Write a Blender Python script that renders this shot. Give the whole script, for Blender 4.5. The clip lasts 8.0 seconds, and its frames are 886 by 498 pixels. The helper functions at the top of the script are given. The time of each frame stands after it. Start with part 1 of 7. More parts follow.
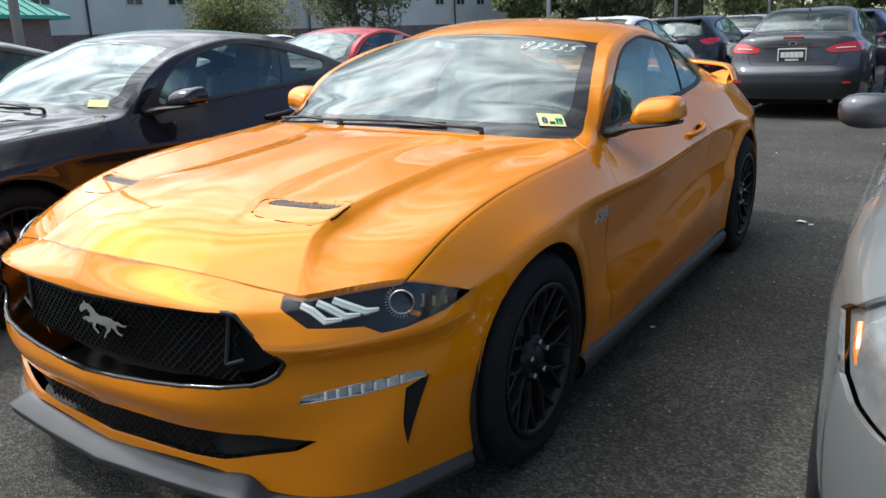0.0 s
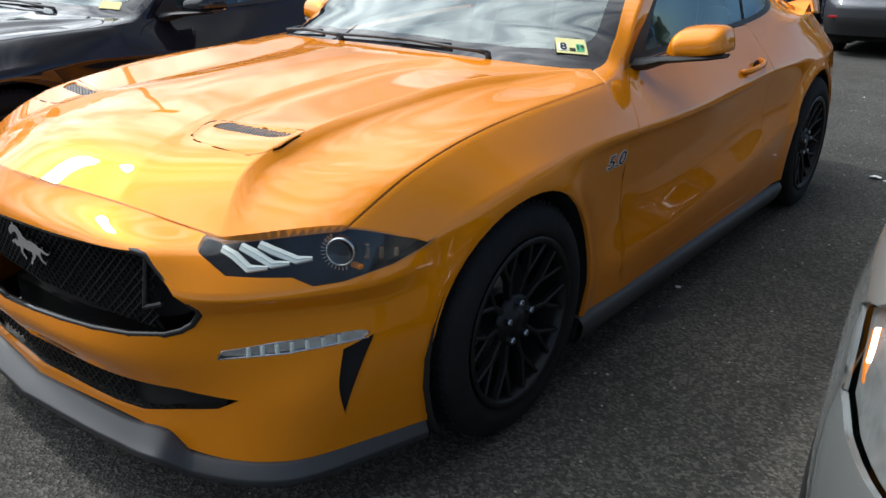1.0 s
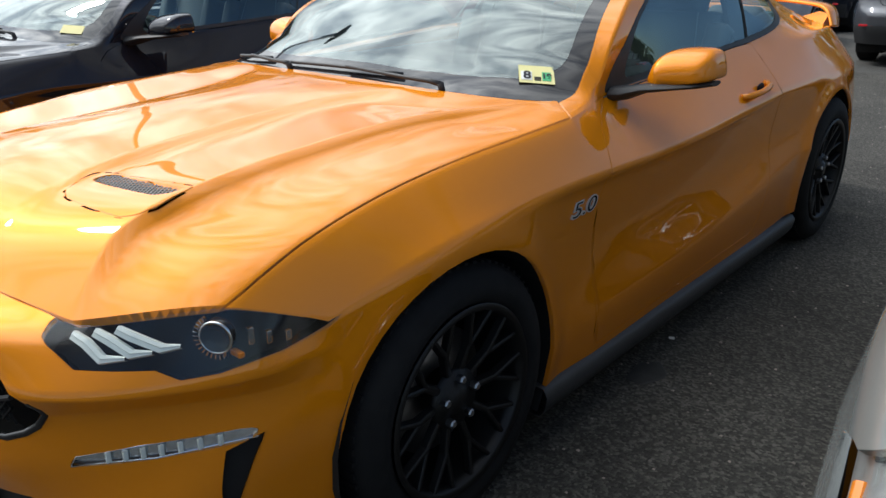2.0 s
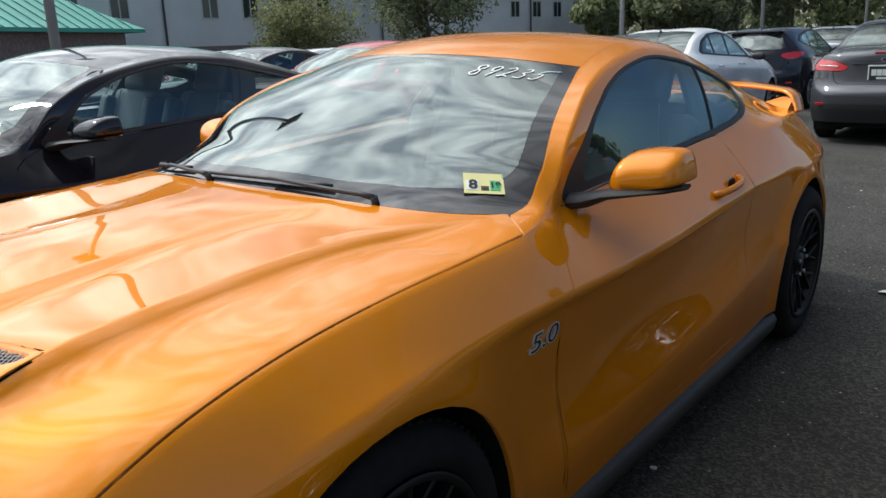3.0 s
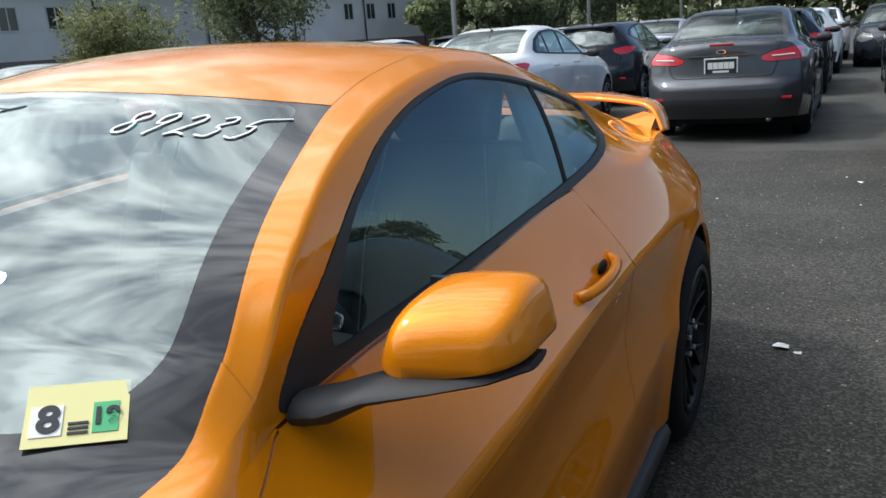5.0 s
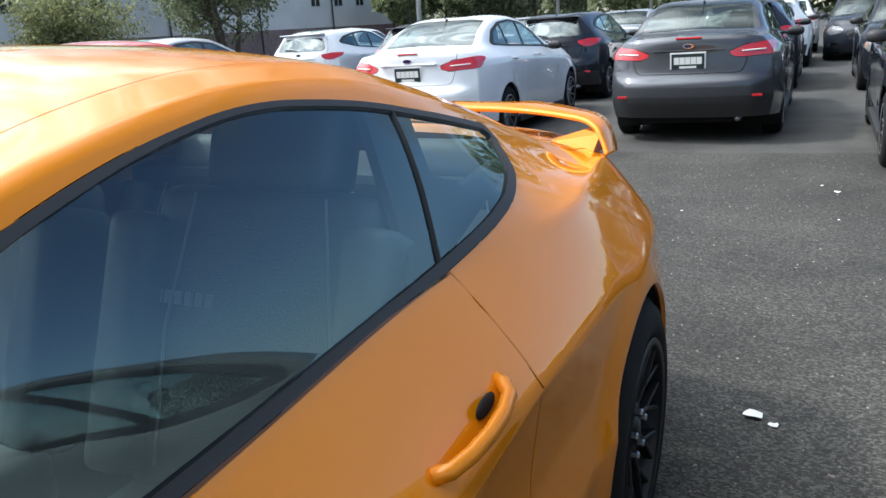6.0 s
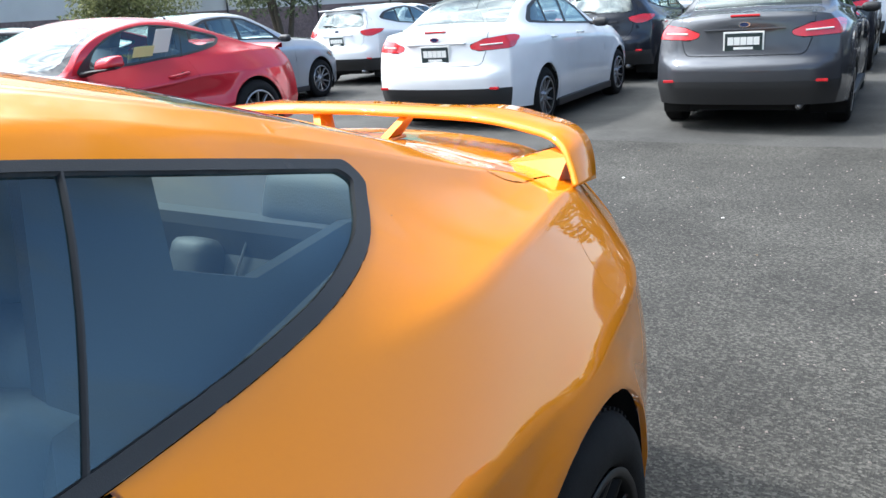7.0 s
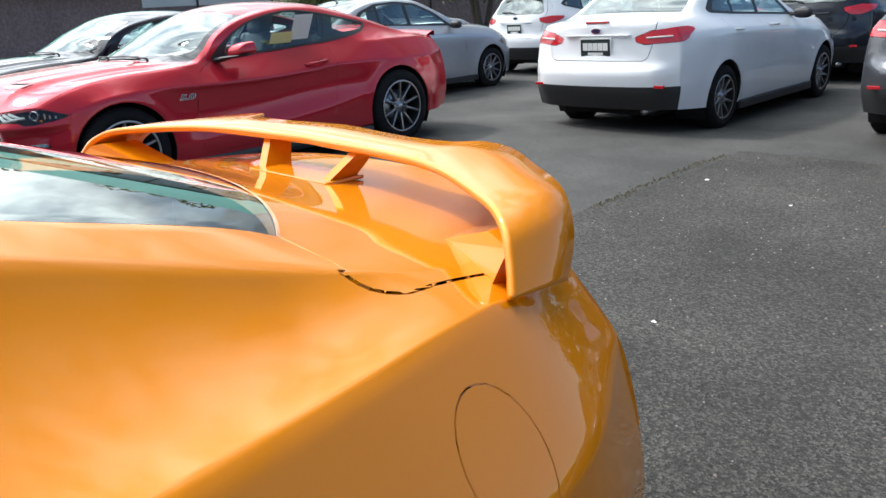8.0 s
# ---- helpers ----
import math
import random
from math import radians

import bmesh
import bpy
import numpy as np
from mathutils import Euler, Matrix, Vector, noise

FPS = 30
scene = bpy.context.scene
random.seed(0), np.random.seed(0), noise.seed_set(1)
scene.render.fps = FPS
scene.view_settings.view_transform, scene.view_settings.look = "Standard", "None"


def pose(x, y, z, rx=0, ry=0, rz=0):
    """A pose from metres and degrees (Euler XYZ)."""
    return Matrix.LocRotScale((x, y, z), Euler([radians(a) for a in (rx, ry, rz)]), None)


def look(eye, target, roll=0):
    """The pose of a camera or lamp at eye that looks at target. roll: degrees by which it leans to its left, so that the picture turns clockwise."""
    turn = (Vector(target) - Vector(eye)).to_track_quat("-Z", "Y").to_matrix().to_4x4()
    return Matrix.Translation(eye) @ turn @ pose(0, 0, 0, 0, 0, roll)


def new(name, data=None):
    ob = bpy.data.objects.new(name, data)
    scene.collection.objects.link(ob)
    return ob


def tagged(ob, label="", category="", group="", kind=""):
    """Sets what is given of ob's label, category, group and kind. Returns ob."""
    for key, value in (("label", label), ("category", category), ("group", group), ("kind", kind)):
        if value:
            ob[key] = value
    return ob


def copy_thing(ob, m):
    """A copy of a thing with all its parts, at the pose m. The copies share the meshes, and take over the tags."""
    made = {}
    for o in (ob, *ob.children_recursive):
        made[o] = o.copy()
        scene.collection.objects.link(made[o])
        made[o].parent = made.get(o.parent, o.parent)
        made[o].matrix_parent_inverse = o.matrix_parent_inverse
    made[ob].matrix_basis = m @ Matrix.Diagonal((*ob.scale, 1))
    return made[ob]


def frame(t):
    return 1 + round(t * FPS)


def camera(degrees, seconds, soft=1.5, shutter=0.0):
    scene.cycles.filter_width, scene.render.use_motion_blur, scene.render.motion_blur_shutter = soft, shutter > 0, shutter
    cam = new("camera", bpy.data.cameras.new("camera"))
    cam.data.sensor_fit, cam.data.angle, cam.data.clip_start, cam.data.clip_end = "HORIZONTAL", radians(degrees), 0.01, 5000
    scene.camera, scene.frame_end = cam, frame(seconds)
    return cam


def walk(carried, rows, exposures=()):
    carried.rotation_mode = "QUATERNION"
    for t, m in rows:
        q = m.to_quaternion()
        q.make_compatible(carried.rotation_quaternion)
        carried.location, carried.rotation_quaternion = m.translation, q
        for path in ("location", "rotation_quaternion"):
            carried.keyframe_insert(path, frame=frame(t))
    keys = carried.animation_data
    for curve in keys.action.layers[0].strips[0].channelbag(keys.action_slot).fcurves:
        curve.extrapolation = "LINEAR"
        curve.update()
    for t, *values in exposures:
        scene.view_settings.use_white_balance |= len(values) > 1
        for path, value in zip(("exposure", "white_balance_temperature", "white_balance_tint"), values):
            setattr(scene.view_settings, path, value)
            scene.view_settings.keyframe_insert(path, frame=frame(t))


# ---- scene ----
cam = camera(59.0, 8.0)
PATH = [
    (0, (1.902, -2.062, 1.334), (0.845, -0.45, 0.802), -2.3),
    (0.5, (1.992, -1.852, 1.339), (0.836, -0.34, 0.725), -1.7),
    (1, (1.953, -1.653, 1.294), (0.781, -0.197, 0.582), -0.1),
    (1.2, (1.937, -1.568, 1.293), (0.784, -0.105, 0.567), 0.4),
    (2.3, (1.927, -1.133, 1.32), (0.635, 0.25, 0.671), -2.2),
    (2.5, (1.902, -1.071, 1.326), (0.593, 0.316, 0.724), -2.7),
    (3, (1.776, -0.922, 1.337), (0.557, 0.584, 0.841), -2.3),
    (3.5, (1.663, -0.727, 1.35), (0.49, 0.829, 0.901), -2.6),
    (4, (1.556, -0.426, 1.361), (0.441, 1.167, 0.895), -4.0),
    (4.5, (1.424, -0.127, 1.351), (0.462, 1.554, 0.85), -4.3),
    (4.7, (1.382, -0.007, 1.357), (0.457, 1.693, 0.853), -4.5),
    (5.8, (1.289, 0.771, 1.353), (0.389, 2.477, 0.824), -4.3),
    (6, (1.269, 0.911, 1.367), (0.42, 2.638, 0.824), -3.9),
    (6.5, (1.26, 1.281, 1.36), (0.372, 2.982, 0.799), -4.4),
    (7, (1.291, 1.647, 1.362), (0.318, 3.29, 0.77), -3.9),
    (7.5, (1.293, 2.069, 1.352), (0.25, 3.664, 0.746), -3.6),
    (8, (1.328, 2.484, 1.349), (-0.023, 3.833, 0.752), -3.3),
]
walk(cam, [(t, look(eye, target, roll)) for t, eye, target, roll in PATH],
     exposures=[(0, 0.35, 6100, 10), (1, 0.22, 6100, 10), (2.5, 0.0, 6150, 10), (3.5, -0.2, 6150, 10), (4.2, -0.15, 6150, 10), (4.7, 0.05, 6100, 10), (5.8, 0.55, 6000, 10), (6.5, 1.15, 5900, 10), (7.2, 1.2, 5950, 10), (8, 0.5, 6100, 10)])

# ---- world, sun ----
SUN = Vector((-0.62, -0.10, 0.78)).normalized()
world = bpy.data.worlds.new("sky")
scene.world = world
world.use_nodes = True
wt = world.node_tree
wt.nodes.clear()


def wnode(kind, **inputs):
    n = wt.nodes.new(kind)
    for key, value in inputs.items():
        n.inputs[key.replace("_", " ")].default_value = value
    return n


sky = wt.nodes.new("ShaderNodeTexSky")
sky.sky_type, sky.sun_disc = "NISHITA", False
sky.sun_elevation = math.asin(SUN.z)
sky.sun_rotation = math.atan2(SUN.x, SUN.y)
sky.air_density, sky.dust_density, sky.ozone_density = 1.1, 0.6, 2.0
coord = wt.nodes.new("ShaderNodeTexCoord")
bands = wt.nodes.new("ShaderNodeMapping")
bands.inputs["Scale"].default_value = (0.6, 1.5, 0.75)
bands.inputs["Rotation"].default_value = (0.0, 0.0, 0.25)
wt.links.new(coord.outputs["Generated"], bands.inputs["Vector"])
# clouds
puffs = wnode("ShaderNodeTexNoise", Scale=2.4, Detail=8.0, Roughness=0.58, Distortion=0.2)
wt.links.new(bands.outputs[0], puffs.inputs["Vector"])
cover = wt.nodes.new("ShaderNodeValToRGB")
cover.color_ramp.elements[0].position, cover.color_ramp.elements[0].color = 0.40, (0, 0, 0, 1)
cover.color_ramp.elements[1].position, cover.color_ramp.elements[1].color = 0.60, (1, 1, 1, 1)
thick = wt.nodes.new("ShaderNodeMapRange")
thick.inputs["From Min"].default_value, thick.inputs["From Max"].default_value = -0.2, 1.0
thick.inputs["To Min"].default_value, thick.inputs["To Max"].default_value = -0.15, 0.26
gather = wt.nodes.new("ShaderNodeMath")
gather.operation = "ADD"
wt.links.new(puffs.outputs["Fac"], gather.inputs[0])
wt.links.new(thick.outputs[0], gather.inputs[1])
wt.links.new(gather.outputs[0], cover.inputs[0])
shade = wnode("ShaderNodeTexNoise", Scale=8.0, Detail=8.0, Roughness=0.55, Distortion=0.0)
wt.links.new(bands.outputs[0], shade.inputs["Vector"])
tone = wt.nodes.new("ShaderNodeValToRGB")
tone.color_ramp.elements[0].position, tone.color_ramp.elements[0].color = 0.36, (3.3, 3.6, 3.9, 1)
tone.color_ramp.elements[1].position, tone.color_ramp.elements[1].color = 0.66, (10.0, 10.1, 9.7, 1)
wt.links.new(shade.outputs["Fac"], tone.inputs[0])
# thin cloud glows towards the sun
near = wt.nodes.new("ShaderNodeVectorMath")
near.operation = "DOT_PRODUCT"
near.inputs[1].default_value = SUN
wt.links.new(coord.outputs["Generated"], near.inputs[0])
glow = wt.nodes.new("ShaderNodeMapRange")
glow.interpolation_type = "SMOOTHERSTEP"
glow.inputs["From Min"].default_value, glow.inputs["From Max"].default_value = 0.42, 1.0
glow.inputs["To Min"].default_value, glow.inputs["To Max"].default_value = 0.42, 5.0
wt.links.new(near.outputs["Value"], glow.inputs["Value"])
wt.links.new(near.outputs["Value"], thick.inputs["Value"])
lit = wt.nodes.new("ShaderNodeVectorMath")
lit.operation = "SCALE"
wt.links.new(tone.outputs[0], lit.inputs[0])
wt.links.new(glow.outputs[0], lit.inputs["Scale"])
mixed = wt.nodes.new("ShaderNodeMix")
mixed.data_type = "RGBA"
wt.links.new(cover.outputs[0], mixed.inputs["Factor"])
clear = wt.nodes.new("ShaderNodeVectorMath")
clear.operation = "SCALE"
clear.inputs["Scale"].default_value = 1.6
wt.links.new(sky.outputs[0], clear.inputs[0])
wt.links.new(clear.outputs[0], mixed.inputs["A"])
wt.links.new(lit.outputs[0], mixed.inputs["B"])
back = wnode("ShaderNodeBackground", Strength=0.085)
wt.links.new(mixed.outputs["Result"], back.inputs[0])
wt.links.new(back.outputs[0], wt.nodes.new("ShaderNodeOutputWorld").inputs[0])

lamp = new("sun", bpy.data.lights.new("sun", "SUN"))
lamp.data.energy, lamp.data.angle, lamp.data.color = 2.3, radians(5), (1.0, 0.94, 0.86)
lamp.matrix_world = look(SUN * 50, (0, 0, 0))


# ---- materials ----
def material(name, colour, rough=0.5, metal=0.0, coat=0.0, grain=0.0, grain_scale=40.0, stain=0.0, stain_scale=3.0,
             bump=0.0, bump_scale=60.0, flake=0.0, emit=0.0, spec=0.5, vary=0.0):
    """A principled surface with grain, stains and fine relief."""
    m = bpy.data.materials.new(name)
    m.use_nodes = True
    nt = m.node_tree
    b = nt.nodes["Principled BSDF"]
    b.inputs["Base Color"].default_value = (*colour, 1)
    b.inputs["Roughness"].default_value, b.inputs["Metallic"].default_value = rough, metal
    b.inputs["Specular IOR Level"].default_value = spec
    if coat:
        b.inputs["Coat IOR"].default_value = 1.5
        b.inputs["Coat Weight"].default_value, b.inputs["Coat Roughness"].default_value = coat, 0.015
    where = nt.nodes.new("ShaderNodeTexCoord").outputs["Object"]

    def speckle(scale, detail=4.0):
        n = nt.nodes.new("ShaderNodeTexNoise")
        n.inputs["Scale"].default_value, n.inputs["Detail"].default_value = scale, detail
        nt.links.new(where, n.inputs["Vector"])
        return n.outputs["Fac"]

    source = None
    for amount, scale in ((grain, grain_scale), (stain, stain_scale)):
        if amount:
            ramp = nt.nodes.new("ShaderNodeMapRange")
            ramp.inputs["From Min"].default_value, ramp.inputs["From Max"].default_value = 0.3, 0.7
            ramp.inputs["To Min"].default_value, ramp.inputs["To Max"].default_value = 1 - amount, 1 + amount
            nt.links.new(speckle(scale), ramp.inputs["Value"])
            mul = nt.nodes.new("ShaderNodeVectorMath")
            mul.operation = "SCALE"
            if source:
                nt.links.new(source, mul.inputs[0])
            else:
                mul.inputs[0].default_value = colour
            nt.links.new(ramp.outputs[0], mul.inputs["Scale"])
            source = mul.outputs[0]
    if vary:
        info = nt.nodes.new("ShaderNodeObjectInfo")
        ramp = nt.nodes.new("ShaderNodeMapRange")
        ramp.inputs["To Min"].default_value, ramp.inputs["To Max"].default_value = 1 - vary, 1 + vary
        nt.links.new(info.outputs["Random"], ramp.inputs["Value"])
        mul = nt.nodes.new("ShaderNodeVectorMath")
        mul.operation = "SCALE"
        if source:
            nt.links.new(source, mul.inputs[0])
        else:
            mul.inputs[0].default_value = colour
        nt.links.new(ramp.outputs[0], mul.inputs["Scale"])
        source = mul.outputs[0]
    if source:
        nt.links.new(source, b.inputs["Base Color"])
    if flake:
        cells = nt.nodes.new("ShaderNodeTexVoronoi")
        cells.inputs["Scale"].default_value = 900
        nt.links.new(where, cells.inputs["Vector"])
        ramp = nt.nodes.new("ShaderNodeMapRange")
        ramp.inputs["To Min"].default_value, ramp.inputs["To Max"].default_value = rough - flake, rough + flake
        nt.links.new(cells.outputs["Color"], ramp.inputs["Value"])
        nt.links.new(ramp.outputs[0], b.inputs["Roughness"])
    if bump:
        n = nt.nodes.new("ShaderNodeBump")
        n.inputs["Strength"].default_value, n.inputs["Distance"].default_value = min(1.0, bump), 0.004
        nt.links.new(speckle(bump_scale, 6.0), n.inputs["Height"])
        nt.links.new(n.outputs[0], b.inputs["Normal"])
    if emit:
        b.inputs["Emission Color"].default_value, b.inputs["Emission Strength"].default_value = (*colour, 1), emit
    return m


def glazing(name, tint, ior=1.95, sheen=(1, 1, 1)):
    """A pane: tinted see-through glass with a glossy face."""
    m = bpy.data.materials.new(name)
    m.use_nodes = True
    nt = m.node_tree
    nt.nodes.clear()
    clear, gloss = nt.nodes.new("ShaderNodeBsdfTransparent"), nt.nodes.new("ShaderNodeBsdfGlossy")
    clear.inputs[0].default_value, gloss.inputs["Roughness"].default_value = (*tint, 1), 0.012
    # the gloss rises from the face-on value to full at a grazing view, alike on both faces of the pane
    facing, mix = nt.nodes.new("ShaderNodeLayerWeight"), nt.nodes.new("ShaderNodeMixShader")
    facing.inputs["Blend"].default_value = 0.5
    power, scale = nt.nodes.new("ShaderNodeMath"), nt.nodes.new("ShaderNodeMath")
    power.operation, scale.operation = "POWER", "MULTIPLY_ADD"
    power.inputs[1].default_value = 5.0
    face_on = ((ior - 1) / (ior + 1)) ** 2
    scale.inputs[1].default_value, scale.inputs[2].default_value = 1 - face_on, face_on
    gloss.inputs["Color"].default_value = (*sheen, 1)
    nt.links.new(facing.outputs["Facing"], power.inputs[0])
    nt.links.new(power.outputs[0], scale.inputs[0])
    nt.links.new(scale.outputs[0], mix.inputs[0])
    nt.links.new(clear.outputs[0], mix.inputs[1])
    nt.links.new(gloss.outputs[0], mix.inputs[2])
    last = mix.outputs[0]
    nt.links.new(last, nt.nodes.new("ShaderNodeOutputMaterial").inputs[0])
    return m


def paint(name, colour, metal=0.35, rough=0.38, flake=0.06):
    return material(name, colour, rough=rough, metal=metal, coat=1.0, flake=flake, stain=0.04, stain_scale=2.0, spec=0.0)


ORANGE = paint("orange_paint", (0.74, 0.232, 0.001), metal=0.25, rough=0.45)
BLACK_PAINT = paint("black_paint", (0.012, 0.012, 0.018))
RED_PAINT = paint("red_paint", (0.52, 0.022, 0.036), metal=0.4)
WHITE_PAINT = paint("white_paint", (0.78, 0.79, 0.80), metal=0.0, rough=0.4)
GREY_PAINT = paint("dark_grey_paint", (0.072, 0.075, 0.084), metal=0.5)
SILVER_PAINT = paint("silver_paint", (0.48, 0.50, 0.53), metal=0.6)
LIGHT_GREY_PAINT = paint("warm_grey_paint", (0.17, 0.18, 0.177), metal=0.4)
BLUE_PAINT = paint("dark_blue_paint", (0.022, 0.025, 0.034), metal=0.5)
TRIM = material("black_plastic", (0.022, 0.022, 0.023), rough=0.55, bump=0.15, bump_scale=700)
SKIRT = material("grey_black_skirt", (0.032, 0.033, 0.036), rough=0.5, bump=0.12, bump_scale=500, stain=0.2, stain_scale=4)
GLOSS_BLACK = material("gloss_black", (0.012, 0.012, 0.013), rough=0.12)
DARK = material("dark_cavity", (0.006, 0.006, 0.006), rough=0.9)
RUBBER = material("tyre_rubber", (0.011, 0.011, 0.0115), rough=0.8, spec=0.2, bump=0.3, bump_scale=300, stain=0.25, stain_scale=14)
RIM_BLACK = material("black_alloy", (0.007, 0.007, 0.0075), rough=0.45, metal=0.3)
RIM_SILVER = material("machined_alloy", (0.42, 0.42, 0.43), rough=0.3, metal=0.9)
STEEL = material("brushed_steel", (0.35, 0.35, 0.36), rough=0.35, metal=1.0)
SATIN = material("satin_silver", (0.72, 0.72, 0.72), rough=0.3, metal=0.5)
CHROME = material("chrome", (0.75, 0.76, 0.78), rough=0.08, metal=1.0)
GLASS = glazing("windscreen_glass", (0.48, 0.54, 0.52), 2.3, (0.92, 1.0, 0.98))
SIDE_GLASS = glazing("side_glass", (0.68, 0.79, 0.79), 1.86, (0.72, 0.92, 0.98))
CLEAR_GLASS = glazing("clear_side_glass", (0.75, 0.85, 0.85), 2.2, (0.85, 1.0, 1.0))
LENS = glazing("lamp_lens", (0.94, 0.95, 0.95), 1.5)
FRIT = material("black_frit", (0.02, 0.019, 0.021), rough=0.03)
SEAT = material("black_leather", (0.12, 0.123, 0.123), rough=0.5, bump=0.2, bump_scale=250)
DASH = material("dash_plastic", (0.05, 0.05, 0.053), rough=0.6, bump=0.2, bump_scale=400)
STITCH = material("pale_stitching", (0.30, 0.30, 0.29), rough=0.8)
LAMP_WHITE = material("lamp_white", (0.78, 0.82, 0.76), rough=0.25)
FOG_SILVER = material("fog_lamp_reflector", (0.62, 0.64, 0.66), rough=0.22, metal=0.8, grain=0.25, grain_scale=60)
VENT_WIRE = material("vent_wire", (0.24, 0.22, 0.20), rough=0.45)
GRILLE = material("grille_plastic", (0.006, 0.006, 0.006), rough=0.6, spec=0.2)
LAMP_BLACK = material("lamp_housing", (0.008, 0.008, 0.009), rough=0.5, spec=0.2)
LAMP_GREY = material("lamp_grey_plastic", (0.19, 0.195, 0.195), rough=0.35, metal=0.3, grain=0.2, grain_scale=30)
LAMP_SILVER = material("lamp_reflector", (0.7, 0.7, 0.7), rough=0.15, metal=1.0)
TAIL_RED = material("tail_lamp_red", (0.55, 0.012, 0.02), rough=0.12, coat=1.0)
AMBER = material("amber_lens", (0.75, 0.22, 0.02), rough=0.15)
CLOTH_WHITE = material("white_paper", (0.78, 0.78, 0.74), rough=0.85)
MARKER = material("white_marker", (0.85, 0.86, 0.84), rough=0.8)
YELLOW = material("pale_yellow_paper", (0.72, 0.66, 0.30), rough=0.7)
GREEN = material("green_paper", (0.08, 0.42, 0.18), rough=0.7)
INK = material("black_ink", (0.02, 0.02, 0.025), rough=0.7)
PLATE_DARK = material("dark_plate", (0.02, 0.035, 0.035), rough=0.4)
BADGE_BLUE = material("blue_badge", (0.015, 0.03, 0.09), rough=0.2)


# ---- mesh helpers ----
def mesh_object(name, verts, faces, mats, parent=None, label="", normals=None, slots=None, smooth=True):
    me = bpy.data.meshes.new(name)
    me.from_pydata([tuple(map(float, v)) for v in verts], [], [tuple(map(int, f)) for f in faces])
    for m in mats if isinstance(mats, (list, tuple)) else [mats]:
        me.materials.append(m)
    if slots is not None:
        me.polygons.foreach_set("material_index", slots)
    me.polygons.foreach_set("use_smooth", [bool(smooth)] * len(me.polygons))
    me.update()
    if normals is not None:
        me.normals_split_custom_set_from_vertices([tuple(map(float, n)) for n in normals])
    ob = new(name, me)
    if parent:
        ob.parent = parent
    if label:
        ob["label"] = label
    return ob


def part(name, bm, mat, parent, label="", smooth=False):
    me = bpy.data.meshes.new(name)
    if smooth:
        for e in bm.edges:
            if len(e.link_faces) == 2 and e.calc_face_angle(0) > 0.75:
                e.smooth = False
    bm.to_mesh(me)
    bm.free()
    for m in mat if isinstance(mat, (list, tuple)) else [mat]:
        me.materials.append(m)
    if smooth:
        me.polygons.foreach_set("use_smooth", [True] * len(me.polygons))
    ob = new(name, me)
    ob.parent = parent
    if label:
        ob["label"] = label
    return ob


def thing(name, label, category, group="", m=None):
    ob = new(name)
    ob.empty_display_size = 0.1
    if m is not None:
        ob.matrix_world = m
    return tagged(ob, label, category, group)


def box(bm, lo, hi, bevel=0.0, m=None, segs=2):
    """A box between two corners, bevelled, in the pose m."""
    lo, hi = Vector(lo), Vector(hi)
    got = bmesh.ops.create_cube(bm, size=1.0)["verts"]
    for v in got:
        v.co = Vector([lo[k] + (v.co[k] + 0.5) * (hi[k] - lo[k]) for k in range(3)])
    if bevel:
        edges = list({e for v in got for e in v.link_edges})
        got = bmesh.ops.bevel(bm, geom=edges, offset=bevel, segments=segs, profile=0.6, affect="EDGES")["verts"]
        got = list({v for v in got} | {w for v in got for e in v.link_edges for w in e.verts})
    if m is not None:
        bmesh.ops.transform(bm, matrix=m, verts=got)
    return got


def tube(bm, points, radius, sides=8, taper=None):
    """A round bar along points."""
    points = [Vector(p) for p in points]
    rings = []
    for i, p in enumerate(points):
        way = (points[min(i + 1, len(points) - 1)] - points[max(i - 1, 0)]).normalized()
        side = way.orthogonal().normalized() if i == 0 else (side - way * side.dot(way)).normalized()
        up = way.cross(side)
        r = radius if taper is None else radius + (taper - radius) * i / (len(points) - 1)
        rings.append([bm.verts.new(p + r * (math.cos(a) * side + math.sin(a) * up)) for a in np.arange(sides) * math.tau / sides])
    for a, b in zip(rings, rings[1:]):
        for k in range(sides):
            bm.faces.new((a[k], a[(k + 1) % sides], b[(k + 1) % sides], b[k]))
    bm.faces.new(rings[0][::-1])
    bm.faces.new(rings[-1])


def lathe(bm, profile, axis_m, steps=48, closed=False):
    """Turns (radius, along) pairs round the x axis of axis_m."""
    rings = [[bm.verts.new(axis_m @ Vector((h, r * math.cos(a), r * math.sin(a)))) for a in np.arange(steps) * math.tau / steps] for r, h in profile]
    pairs = list(zip(rings, rings[1:])) + ([(rings[-1], rings[0])] if closed else [])
    for a, b in pairs:
        for k in range(steps):
            bm.faces.new((a[k], b[k], b[(k + 1) % steps], a[(k + 1) % steps]))
    return rings


def prism(bm, outline, depth, m):
    """A flat outline in the xy plane of m, depth thick along its z."""
    low = [bm.verts.new(m @ Vector((x, y, 0))) for x, y in outline]
    top = [bm.verts.new(m @ Vector((x, y, depth))) for x, y in outline]
    n = len(outline)
    bm.faces.new(low[::-1])
    bm.faces.new(top)
    for k in range(n):
        bm.faces.new((low[k], low[(k + 1) % n], top[(k + 1) % n], top[k]))


